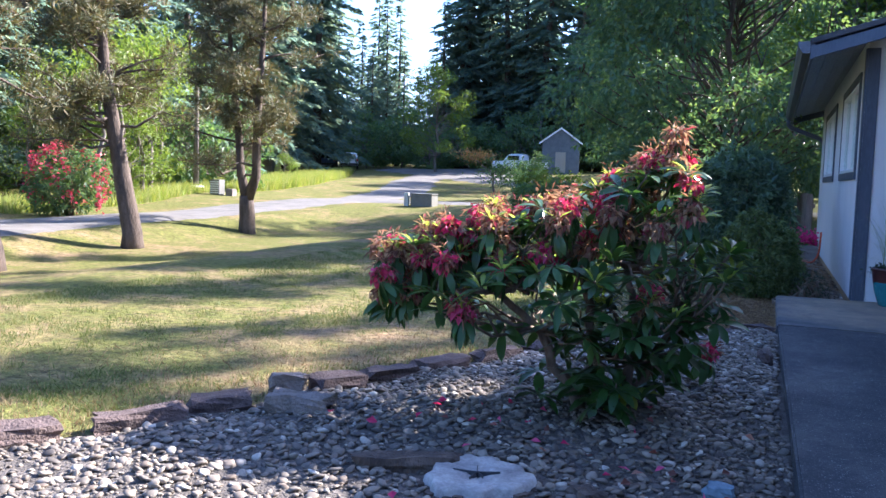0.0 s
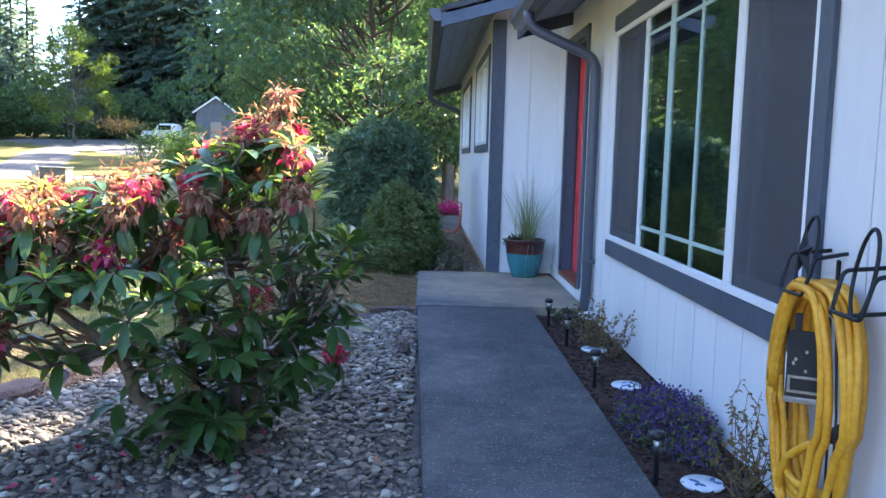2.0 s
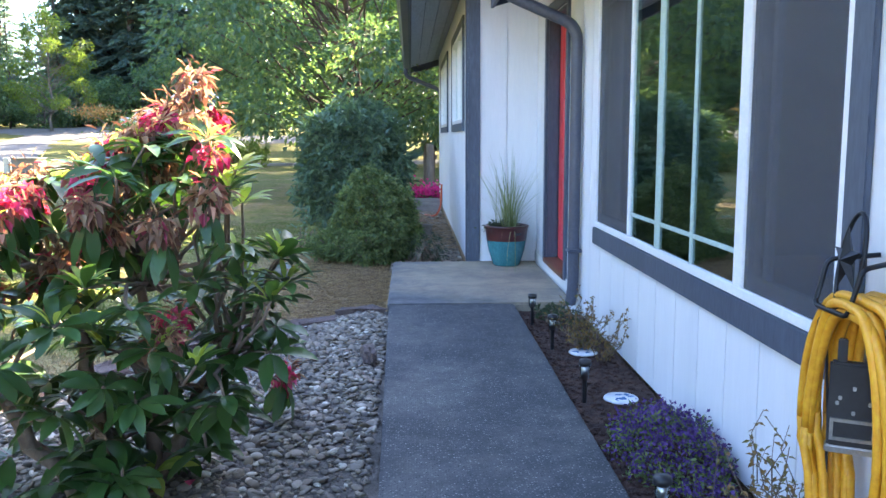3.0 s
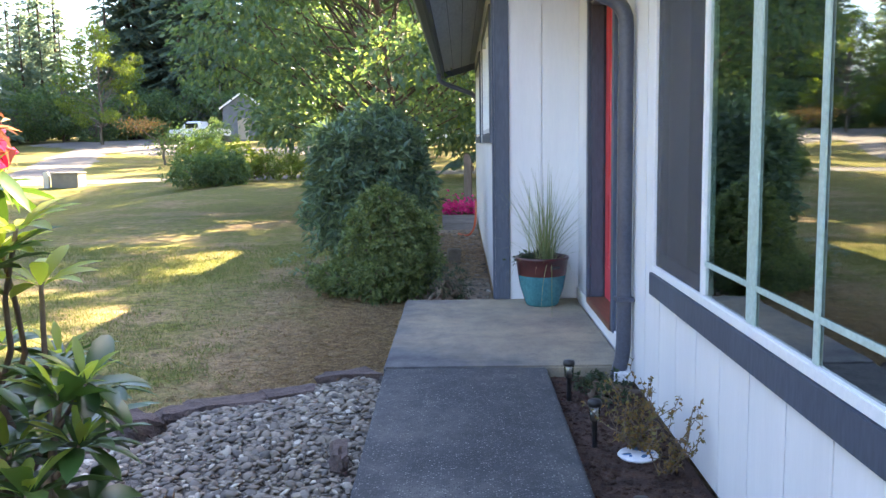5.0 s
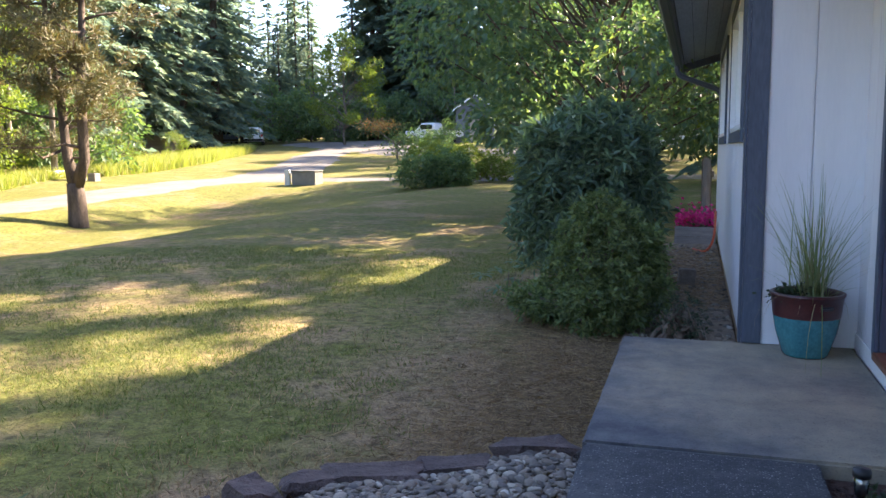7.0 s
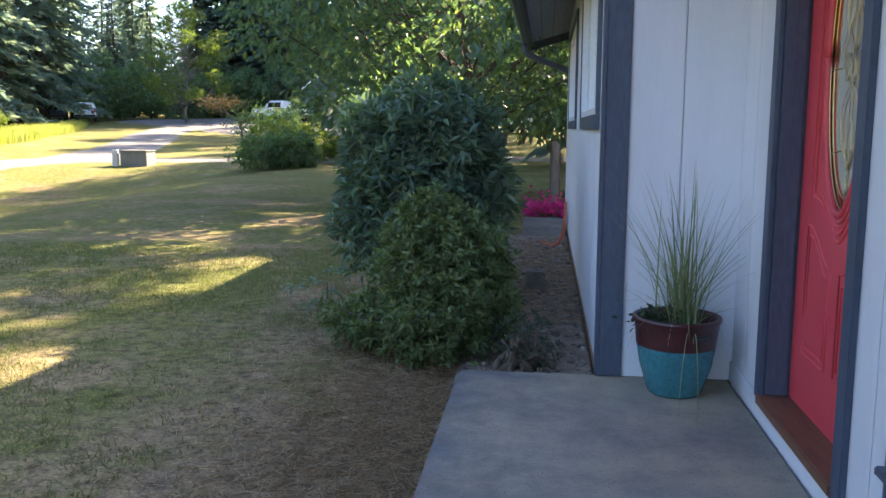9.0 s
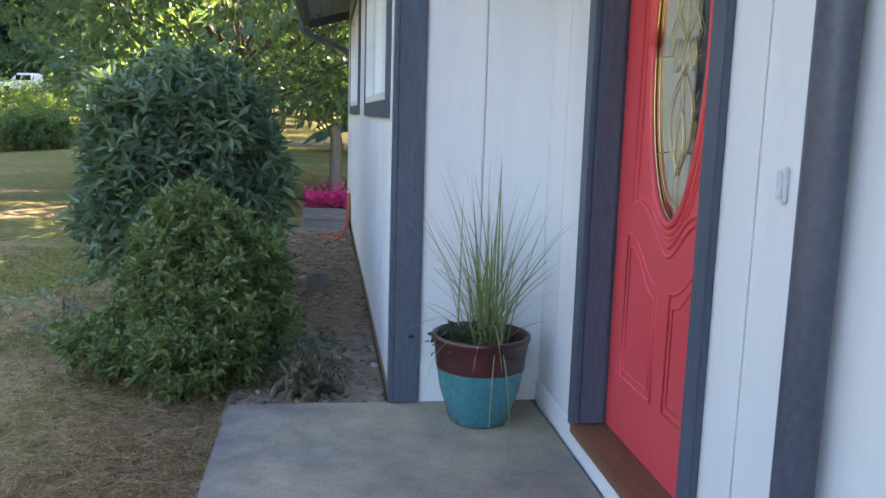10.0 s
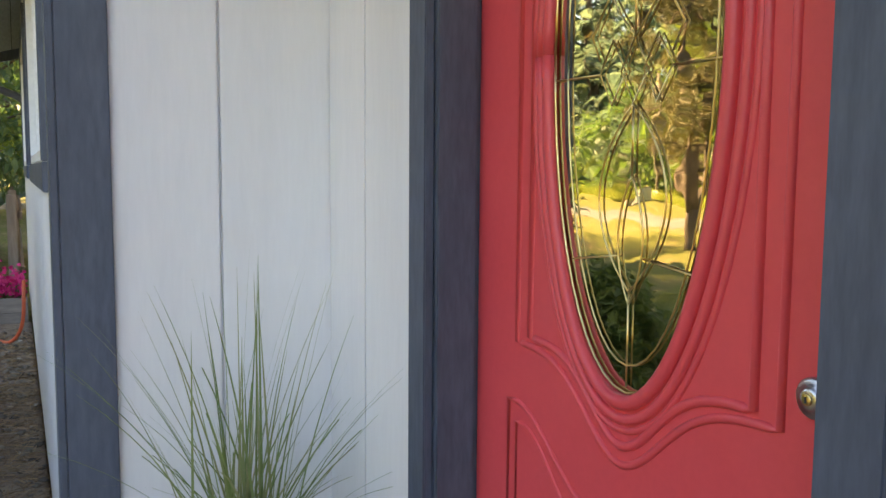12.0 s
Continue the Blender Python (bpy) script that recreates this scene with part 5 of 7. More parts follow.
mp = thing("maple_tree", (-17.6, 55.5, hz(-17.6, 55.5)), "small maple with orange leaves on one side", "tree")
rm = np.random.default_rng(8)
put("trunk", tubes("trunk", [branch_run((0, 0, -0.2), (-0.4, 0, 1.5), 0.10, 0.06, rm), branch_run((-0.4, 0, 1.4), (-1.8, -0.3, 2.4), 0.06, 0.02, rm), branch_run((-0.3, 0, 1.2), (0.9, 0.2, 2.0), 0.06, 0.02, rm)], PALEBARK, 6), mp)
C = np.concatenate([rm.normal(size=(520, 3)) * (0.6, 0.5, 0.2) + (-1.3, -0.1, 2.45)])
put("crown", leaf_mesh("crown", C, rm.normal(size=C.shape) + (0, 0, -0.4), 0.17, 0.11, MAPLE, rm), mp, "orange leaves")
C = np.concatenate([rm.normal(size=(1100, 3)) * (0.85, 0.6, 0.5) + (0.6, 0.2, 1.35)])
put("crown", leaf_mesh("crown", C, rm.normal(size=C.shape) + (0, 0, -0.4), 0.17, 0.11, ALDER, rm), mp)


# ---- rhododendron ----


def rosette(rng, n, length, width, tilt):
    """Whorl of long leathery leaves, each with a folded midrib and a curled tip."""
    V, F = [], []
    for k in range(n):
        a = 2 * math.pi * (k / n) + rng.normal(0, 0.18)
        L = length * rng.uniform(0.75, 1.15)
        W = width * rng.uniform(0.85, 1.15)
        el = tilt + rng.normal(0, 0.22)
        out = np.array([math.cos(a), math.sin(a), 0])
        side = np.array([-math.sin(a), math.cos(a), 0])
        p = out * 0.012
        o = len(V)
        for s, w in ((0, 0.12), (0.28, 0.82), (0.6, 1.0), (0.85, 0.6), (1.0, 0.03)):
            ang = el - 0.75 * s
            if s:
                p = p + (out * math.cos(ang) + np.array([0, 0, math.sin(ang)])) * L * (s - last)
            last = s
            up = np.array([0, 0, 1.0]) * W * 0.14 * w
            V += [p - side * W * w / 2 + up, p, p + side * W * w / 2 + up]
        for i in range(4):
            b = o + 3 * i
            F += [(b, b + 1, b + 4, b + 3), (b + 1, b + 2, b + 5, b + 4)]
    return V, F


def truss(rng, r, n):
    """A rounded flower head of ruffled, partly wilted petals."""
    q = unit(rng.normal(size=(n, 3)) + np.array([0, 0, 0.45]))
    C = q * r * rng.uniform(0.35, 0.8, (n, 1)) + np.array([0, 0, r * 0.5])
    return C, q + rng.normal(size=(n, 3)) * 0.55 + np.array([0, 0, -0.35])


def rhododendron():
    root = thing("rhododendron", (-0.80, 5.12, 0.03), "leggy rhododendron with fading pink blooms on gravel", "shrub")
    rng = np.random.default_rng(64)
    right = np.array([0.93, 0.36, 0])
    back = np.array([-0.36, 0.93, 0])
    us = [-1.18, -0.82, -0.53, -0.24, 0.06, 0.25, 0.32, 0.42, 0.55, 0.66]
    top = [0.86, 1.00, 1.10, 1.17, 1.33, 1.46, 1.40, 1.12, 0.98, 0.86]
    low = [0.45, 0.28, 0.45, 0.30, 0.08, 0.12, 0.30, 0.48, 0.62, 0.70]
    spots = []
    tries = 0
    while len(spots) < 235 and tries < 14000:
        tries += 1
        u = rng.uniform(-1.18, 0.57)
        zt, zl = np.interp(u, us, top), np.interp(u, us, low)
        f = rng.uniform(0, 1) ** (0.6 if u < -0.2 else 1.05)
        if u < -0.35 and f < 0.45 and rng.random() < 0.7:
            continue
        depth = 0.55 * math.sqrt(max(0.05, 1 - ((u + 0.2) / 1.2) ** 2)) * math.sin(math.pi * (0.12 + 0.75 * f))
        v = rng.uniform(-1, 1) * depth
        p = right * u + back * v + np.array([0, 0, zl + (zt - zl) * f - 0.06])
        if all(np.linalg.norm(p - s[0]) > 0.086 for s in spots):
            spots.append((p, f, u))
    spots.append((right * 0.315 + np.array([0, 0, 1.40]), 1.0, 0.32))
    for du, dv, z in ((-0.10, 0.03, 1.27), (0.0, -0.08, 1.26), (0.07, 0.06, 1.28), (-0.03, 0.08, 1.31), (-0.18, -0.02, 1.21)):
        spots.append((right * (0.30 + du) + back * dv + np.array([0, 0, z]), 1.0, 0.3))
    spots.append((np.array([0.47, 0.72, 0.20]), 0.1, 0.7))
    forks = [np.array(p) for p in ((-0.05, 0.0, 0.28), (-0.32, -0.1, 0.42), (0.15, 0.08, 0.40), (-0.55, -0.2, 0.62), (0.08, 0.1, 0.75), (-0.15, 0.05, 0.72), (0.34, 0.18, 0.45), (-0.8, -0.32, 0.62))]
    stem = [branch_run((-0.04, 0, -0.05), tuple(forks[0]), 0.045, 0.035, rng), branch_run((-0.08, -0.02, -0.05), tuple(forks[1]), 0.035, 0.024, rng), branch_run((0.05, 0.03, -0.05), tuple(forks[2]), 0.035, 0.024, rng), branch_run(tuple(forks[1]), tuple(forks[3]), 0.024, 0.016, rng), branch_run(tuple(forks[2]), tuple(forks[4]), 0.024, 0.016, rng), branch_run(tuple(forks[0]), tuple(forks[5]), 0.03, 0.018, rng), branch_run((0.03, 0.05, -0.05), tuple(forks[6]), 0.035, 0.02, rng), branch_run(tuple(forks[3]), tuple(forks[7]), 0.016, 0.012, rng)]
    for k in stem:
        put("stem", tubes("stem", [k], TWIG, 8), root)
    twigs = []
    for i, (p, f, u) in enumerate(spots):
        b = min(forks, key=lambda q: np.linalg.norm(q - p) + (0.6 if q[2] > p[2] + 0.05 else 0))
        twigs.append(branch_run(tuple(b), tuple(p), 0.010, 0.005, rng, 0.14, 5))
        bloom = (f > 0.66 and u < 0.36 and rng.random() < 0.34) or (u < -0.5 and f > 0.3 and rng.random() < 0.36) or (u < 0.25 and f > 0.4 and rng.random() < 0.12) or i >= len(spots) - 7
        fresh = (not bloom) and f > 0.35 and rng.random() < 0.62
        V, F = rosette(rng, int(rng.integers(8, 12)), 0.135 if f > 0.25 else 0.155, 0.040 if f > 0.25 else 0.052, -0.75 if bloom else (0.55 if fresh else 0.15))
        o = put("leaf_rosette", mesh_from("leaf_rosette", V, F, RHODO, True), root)
        o.location = p
        o.rotation_euler = (rng.normal(0, 0.25), rng.normal(0, 0.25), rng.uniform(0, 6.28))
        if fresh or (bloom and rng.random() < 0.35):
            V, F = rosette(rng, 6, 0.085, 0.022, 1.05)
            o = put("new_shoot", mesh_from("new_shoot", V, F, RHODO_NEW, True), root, "bright new leaves")
            o.location = p + np.array([0, 0, 0.05 if bloom else 0.01])
        if bloom:
            C, D = truss(rng, 0.066, 54)
            o = put("flower_truss", leaf_mesh("flower_truss", C, D + np.array([0, 0, -0.5]), 0.036, 0.030, PETAL if rng.random() < 0.42 else WILTED, rng, 0.5, 0.3), root, "faded pink flower head")
            o.location = p + np.array([0, 0, 0.0])
            C, D = truss(rng, 0.08, 34)
            o = put("stamen_tuft", leaf_mesh("stamen_tuft", C, D + np.array([0, 0, -0.1]), 0.055, 0.007, WILTED, rng, 0.2, 0.2), root)
            o.location = p + np.array([0, 0, 0.02])
    for k in twigs:
        put("twig", tubes("twig", [k], TWIG, 5), root)
    # tall sunlit shoots on the house side
    for u, v, z in ((0.44, -0.02, 1.15), (0.40, 0.06, 1.10), (0.47, 0.05, 1.03), (0.36, -0.05, 1.20)):
        p = right * u + back * v + np.array([0, 0, z])
        put("twig", tubes("twig", [branch_run(tuple(forks[6]), tuple(p), 0.009, 0.005, rng, 0.12, 5)], TWIG, 6), root)
        V, F = rosette(rng, 10, 0.12, 0.032, 0.75)
        o = put("new_shoot", mesh_from("new_shoot", V, F, RHODO_NEW, True), root, "bright new leaves")
        o.location = p
        o.rotation_euler = (rng.normal(0, 0.3), rng.normal(0, 0.3), rng.uniform(0, 6.28))
    # young basal leaves
    for k in range(9):
        a = rng.uniform(0, 6.28)
        p = np.array([0.24 * math.cos(a) - 0.10, 0.24 * math.sin(a) - 0.10, rng.uniform(0.10, 0.34)])
        V, F = rosette(rng, 8, 0.16, 0.052, 0.35)
        o = put("leaf_rosette", mesh_from("leaf_rosette", V, F, RHODO_NEW if rng.random() < 0.18 else RHODO, True), root)
        o.location = p
        o.rotation_euler = (rng.normal(0, 0.3), rng.normal(0, 0.3), rng.uniform(0, 6.28))
    return root


rhododendron()
seed_r = thing("rhododendron_seedling", (-0.98, 11.45, 0.0), "small rhododendron seedling in the lawn edge", "shrub")
rr_ = np.random.default_rng(12)
for k in range(5):
    V, F = rosette(rr_, 8, 0.10, 0.03, 0.4)
    o = put("leaf_rosette", mesh_from("leaf_rosette", V, F, RHODO, True), seed_r)
    o.location = (rr_.normal(0, 0.09), rr_.normal(0, 0.09), 0.18 + 0.10 * k / 2)
put("stem", tubes("stem", [branch_run((0, 0, -0.02), (rr_.normal(0, 0.08), rr_.normal(0, 0.08), 0.3), 0.008, 0.004, rr_) for _ in range(4)], TWIG, 5), seed_r)

# ---- rocks, stump ----


def rock_mesh(name, size, seed, mat, flat=0.5, cuts=2):
    """An angular, worn rock: a noisy squashed block."""
    rng = random.Random(seed)
    bm = bmesh.new()
    bmesh.ops.create_cube(bm, size=1.0)
    bmesh.ops.subdivide_edges(bm, edges=bm.edges, cuts=cuts, use_grid_fill=True)
    off = Vector((seed * 3.1, seed * 1.7, 0))
    for v in bm.verts:
        n = noise.noise_vector(v.co * 1.7 + off) * 0.24 + noise.noise_vector(v.co * 4 + off) * 0.07
        v.co += n
        v.co = Vector((v.co.x * size[0], v.co.y * size[1], (v.co.z + 0.5) * size[2]))
        if v.co.z > size[2] * 0.8:
            v.co.x *= 0.9
            v.co.y *= 0.88
    return from_bm(name, bm, mat)


def edging_rock(x, y, size, turn, seed, mat=EDGEROCK, label="flat purple-grey stone edging the gravel bed"):
    ob = put("edging_stone", rock_mesh("edging_stone", size, seed, mat))
    ob.location = (x, y, max(0, bed_z(x, y) * 0.5) - 0.008)
    ob.rotation_euler = (0, 0, radians(turn))
    tagged(ob, label, "stone", "edging stones")
    return ob


for x, y, sz, tn, sd in ((-3.32, 2.9, (0.34, 0.20, 0.09), 60, 1), (-3.06, 3.47, (0.32, 0.18, 0.10), 62, 2), (-2.78, 3.94, (0.40, 0.14, 0.09), 58, 3), (-2.62, 4.34, (0.32, 0.16, 0.09), 50, 4), (-2.30, 5.0, (0.30, 0.16, 0.09), 60, 6), (-2.14, 5.36, (0.36, 0.17, 0.08), 60, 7), (-1.95, 5.78, (0.34, 0.18, 0.07), 62, 8), (-1.72, 6.22, (0.34, 0.16, 0.08), 58, 9), (-1.46, 6.66, (0.36, 0.16, 0.08), 56, 10), (-1.20, 7.10, (0.34, 0.2, 0.09), 40, 11), (-0.92, 7.62, (0.20, 0.12, 0.06), 30, 13), (-0.70, 7.74, (0.36, 0.16, 0.06), 22, 14), (-0.44, 7.92, (0.30, 0.14, 0.06), 24, 15), (-0.14, 8.14, (0.31, 0.15, 0.085), 20, 16), (-3.5, 2.2, (0.34, 0.2, 0.1), 75, 17)):
    edging_rock(x, y, sz, tn, sd)
edging_rock(-1.02, 7.36, (0.22, 0.15, 0.12), -35, 12, EDGEROCK, "blocky reddish stone at the gravel edge")
edging_rock(-2.22, 4.46, (0.33, 0.20, 0.10), 10, 5, EDGEROCK_PALE, "large tan weathered rock on the gravel")
edging_rock(-2.46, 4.74, (0.20, 0.14, 0.13), 20, 18, EDGEROCK_PALE, "small pointed tan rock behind a larger one")
bark_log = put("bark_chunk", rock_mesh("bark_chunk", (0.42, 0.12, 0.07), 33, BARK))
bark_log.location, bark_log.rotation_euler = (-1.36, 3.86, 0.03), (0, 0, radians(28))
tagged(bark_log, "dark rotting piece of bark beside the stump", "bark")
b2 = put("bark_chunk", rock_mesh("bark_chunk", (0.12, 0.10, 0.05), 34, BARK))
b2.location, b2.rotation_euler = (-0.62, 3.86, 0.03), (0, 0, radians(-40))
tagged(b2, "dark rotting piece of bark beside the stump", "bark")
b3 = put("slate_chunk", rock_mesh("slate_chunk", (0.07, 0.22, 0.08), 35, EDGEROCK))
b3.location, b3.rotation_euler = (-0.02, 6.95, 0.02), (0, 0, radians(8))
tagged(b3, "dark slate piece against the path edge", "stone")
b4 = put("blue_stone", rock_mesh("blue_stone", (0.10, 0.07, 0.05), 36, surface("blue_grey_stone", (0.12, 0.17, 0.21), (0.20, 0.26, 0.30), 9, 60, 0.7)))
b4.location = (-0.16, 4.12, 0.03)
tagged(b4, "blue-grey cobble lying on the gravel", "stone")


def stump():
    root = thing("tree_stump", (-1.05, 3.84, 0.0), "weathered low tree stump with pale cracked top", "stump")
    TOP = surface("weathered_stump_wood", (0.22, 0.21, 0.195), (0.46, 0.44, 0.40), 10, 70, 0.85, 0, 0.6, 0.006)
    rng = random.Random(4)
    seg = 40
    rad = [0.205 + 0.022 * math.sin(3 * a * 0.157 + 1) + 0.012 * math.sin(9 * a * 0.157) + rng.uniform(-0.008, 0.008) for a in range(seg)]
    V, F = [], []
    for k, (s, z) in enumerate(((1.22, -0.05), (1.06, 0.03), (1.0, 0.075), (0.95, 0.085), (0.6, 0.082), (0.25, 0.076), (0.05, 0.06))):
        for i in range(seg):
            a = 2 * math.pi * i / seg
            dz = 0.004 * math.sin(i * 2.3 + k) if k > 2 else 0
            V.append((rad[i] * s * math.cos(a), rad[i] * s * math.sin(a), z + dz))
    for k in range(6):
        for i in range(seg):
            j = (i + 1) % seg
            F.append((k * seg + i, k * seg + j, (k + 1) * seg + j, (k + 1) * seg + i))
    F.append(tuple(6 * seg + i for i in range(seg)))
    put("stump_wood", mesh_from("stump_wood", V, F, TOP, True), root)
    for k, (a, L) in enumerate(((0.4, 0.09), (1.9, 0.07), (3.2, 0.10), (4.6, 0.07), (5.5, 0.05))):
        o = part("crack", add_box(bmesh.new(), 0, L, -0.0016, 0.0016, 0.066, 0.0865), SHINGLE, root)
        o.rotation_euler = (0, 0, a)
    bm = bmesh.new()
    for i in range(seg):
        if (i // 3) % 4 == 3:
            continue
        a = 2 * math.pi * i / seg
        r = rad[i] * 1.08
        add_box(bm, r - 0.014, r + 0.010, -0.018, 0.018, -0.04, 0.045 + 0.02 * rng.random())
        vs = list(bm.verts)[-8:]
        bmesh.ops.rotate(bm, cent=(0, 0, 0), matrix=Matrix.Rotation(a, 3, "Z"), verts=vs)
    part("bark", bm, BARK, root, "dark bark rim")
    return root


stump()

# ---- solar lights, plates, plants in the bark bed ----
BLACKPLASTIC = surface("black_plastic", (0.012, 0.012, 0.013), (0.028, 0.028, 0.030), 8, 70, 0.4, 0, 0.1, 0.001)
STEEL = surface("brushed_steel", (0.42, 0.42, 0.42), (0.58, 0.58, 0.58), 8, 90, 0.3, 1.0, 0.1, 0.001)
CLEAR = glass_mat("clear_plastic_lens", (0.80, 0.82, 0.82), 0.18, 0.0)


def solar_light(at):
    root = thing("solar_light", at, "small black solar path light on a stake", "path light", "solar path lights")
    put("stake", spin_profile("stake", [(0.004, -0.05), (0.011, 0.0), (0.011, 0.115), (0.016, 0.118)], BLACKPLASTIC, 12), root)
    put("lens", spin_profile("lens", [(0.020, 0.118), (0.024, 0.160), (0.024, 0.178)], CLEAR, 16), root)
    put("reflector", spin_profile("reflector", [(0.018, 0.119), (0.013, 0.150), (0.018, 0.176)], STEEL, 12), root)
    put("cap", spin_profile("cap", [(0.022, 0.178), (0.029, 0.180), (0.030, 0.194), (0.026, 0.206), (0.0, 0.208)], BLACKPLASTIC, 20), root)
    return root


first = solar_light((1.02, 7.70, 0.055))
for p in ((1.045, 7.05, 0.055), (1.03, 6.06, 0.055), (0.99, 4.71, 0.055)):
    copy_thing(first, pose(*p))

PLATE = surface("white_glazed_plate", (0.62, 0.64, 0.68), (0.76, 0.77, 0.80), 8, 60, 0.25, 0, 0.03, 0.001)
PLATEBLUE = surface("blue_glaze_paint", (0.06, 0.14, 0.30), (0.12, 0.24, 0.44), 20, 60, 0.25, 0, 0.03, 0.001)


def garden_plate(at, seed):
    root = thing("garden_plate", at, "white and blue glazed round plate on the soil", "plate", "garden plates")
    put("disc", spin_profile("disc", [(0.0, 0.0), (0.074, 0.0), (0.083, 0.010), (0.077, 0.016), (0.0, 0.015)], PLATE, 32), root)
    rng = random.Random(seed)
    for k in range(7):
        a, r = rng.uniform(0, 6.28), rng.uniform(0.015, 0.06)
        o = put("blue_mark", spin_profile("blue_mark", [(0.0, 0.0), (rng.uniform(0.008, 0.018), 0.0), (0.006, 0.0015)], PLATEBLUE, 9), root, "blue painted mark")
        o.location = (r * math.cos(a), r * math.sin(a), 0.0155)
        o.scale = (1.6, 0.8, 1)
        o.rotation_euler = (0, 0, a * 2)
    return root


garden_plate((1.21, 6.09, 0.053), 1)
garden_plate((1.17, 4.71, 0.053), 2)
garden_plate((1.20, 6.92, 0.06), 3)

HEATHER = leafy("purple_flower", [(0.07, 0.035, 0.14), (0.11, 0.05, 0.20), (0.05, 0.03, 0.10), (0.15, 0.075, 0.25)], 0.3, 0.5, (1.1, 0.9, 1.2))
hth = thing("purple_flower_clump", (1.22, 5.33, 0.055), "low mound of small purple flowers in the bed", "flower")
rh = np.random.default_rng(15)
n = 5200
q = unit(rh.normal(size=(n, 3)))
q[:, 2] = np.abs(q[:, 2])
C = q * np.array([0.21, 0.42, 0.17]) * (rh.uniform(0.5, 1.0, (n, 1)) ** 0.4) * (1 + 0.15 * np.sin(q[:, 1:2] * 11)) + rh.normal(size=(n, 3)) * 0.012
C[:, 2] = np.abs(C[:, 2])
C = C[C[:, 0] < 0.165]
k = len(C)
put("flower_cover", leaf_mesh("flower_cover", C[: k // 2], q[: k // 2] + rh.normal(size=(k // 2, 3)) * 0.5, 0.020, 0.014, HEATHER, rh), hth)
put("foliage", leaf_mesh("foliage", C[k // 2:] * (1, 1, 0.85), q[k // 2: k] + rh.normal(size=(k - k // 2, 3)) * 0.5, 0.024, 0.010, BOXLEAF, rh), hth)

GOLDLEAF = leafy("golden_brown_leaf", [(0.20, 0.12, 0.04), (0.28, 0.17, 0.06), (0.14, 0.11, 0.04), (0.22, 0.20, 0.07)], 0.35, 0.5, (1.2, 1.1, 0.7))


def twiggy(at, seed, n, L, spread, lean, label):
    rng = np.random.default_rng(seed)
    root = thing("twiggy_shrub", at, label, "shrub", "twiggy shrubs")
    runs, C, D = [], [], []
    for k in range(n):
        d = np.array([rng.normal(lean[0], spread), rng.normal(lean[1], spread), 1.0])
        d /= np.linalg.norm(d)
        tip = d * L * rng.uniform(0.5, 1.1)
        tip[2] = abs(tip[2])
        tip[0] = min(tip[0], 1.38 - at[0])
        r = branch_run((0, 0, -0.01), tuple(tip), 0.0035, 0.0012, rng, 0.18, 6)
        runs.append(r)
        for p, q in zip(r[0][1:-1], r[0][2:]):
            for j in range(4):
                t = rng.random()
                C.append(np.array(p) * (1 - t) + np.array(q) * t)
                D.append(rng.normal(size=3))
    put("branching", tubes("branching", runs, TWIG, 4), root)
    put("foliage", leaf_mesh("foliage", np.array(C), np.array(D), 0.022, 0.013, GOLDLEAF, rng), root)


twiggy((1.22, 7.0, 0.05), 51, 34, 0.36, 0.5, (0.0, -0.1), "sparse twiggy shrub with golden brown leaves")
twiggy((1.28, 6.75, 0.05), 52, 12, 0.36, 0.35, (0.25, -0.4), "sparse twiggy shrub with golden brown leaves")
twiggy((1.28, 4.55, 0.05), 53, 26, 0.42, 0.35, (0.0, 0.0), "sparse twiggy shrub with golden brown leaves")
shrub("low_shrub", (1.20, 7.75, 0.05), [((0, 0, 0.05), (0.14, 0.18, 0.07))], 700, 0.03, 0.012, HERB, "low dark ground cover at the downspout", "shrub", 54, 6)

# ---- extension cord on its hook ----
YELLOW = surface("yellow_cord_jacket", (0.60, 0.27, 0.012), (0.78, 0.39, 0.025), 5, 60, 0.42, 0, 0.08, 0.001)
CORDBLACK = surface("black_rubber", (0.012, 0.012, 0.014), (0.03, 0.03, 0.033), 8, 70, 0.55, 0, 0.15, 0.001)
IRON = surface("black_iron", (0.012, 0.013, 0.016), (0.03, 0.032, 0.038), 8, 70, 0.45, 0.6, 0.2, 0.001)


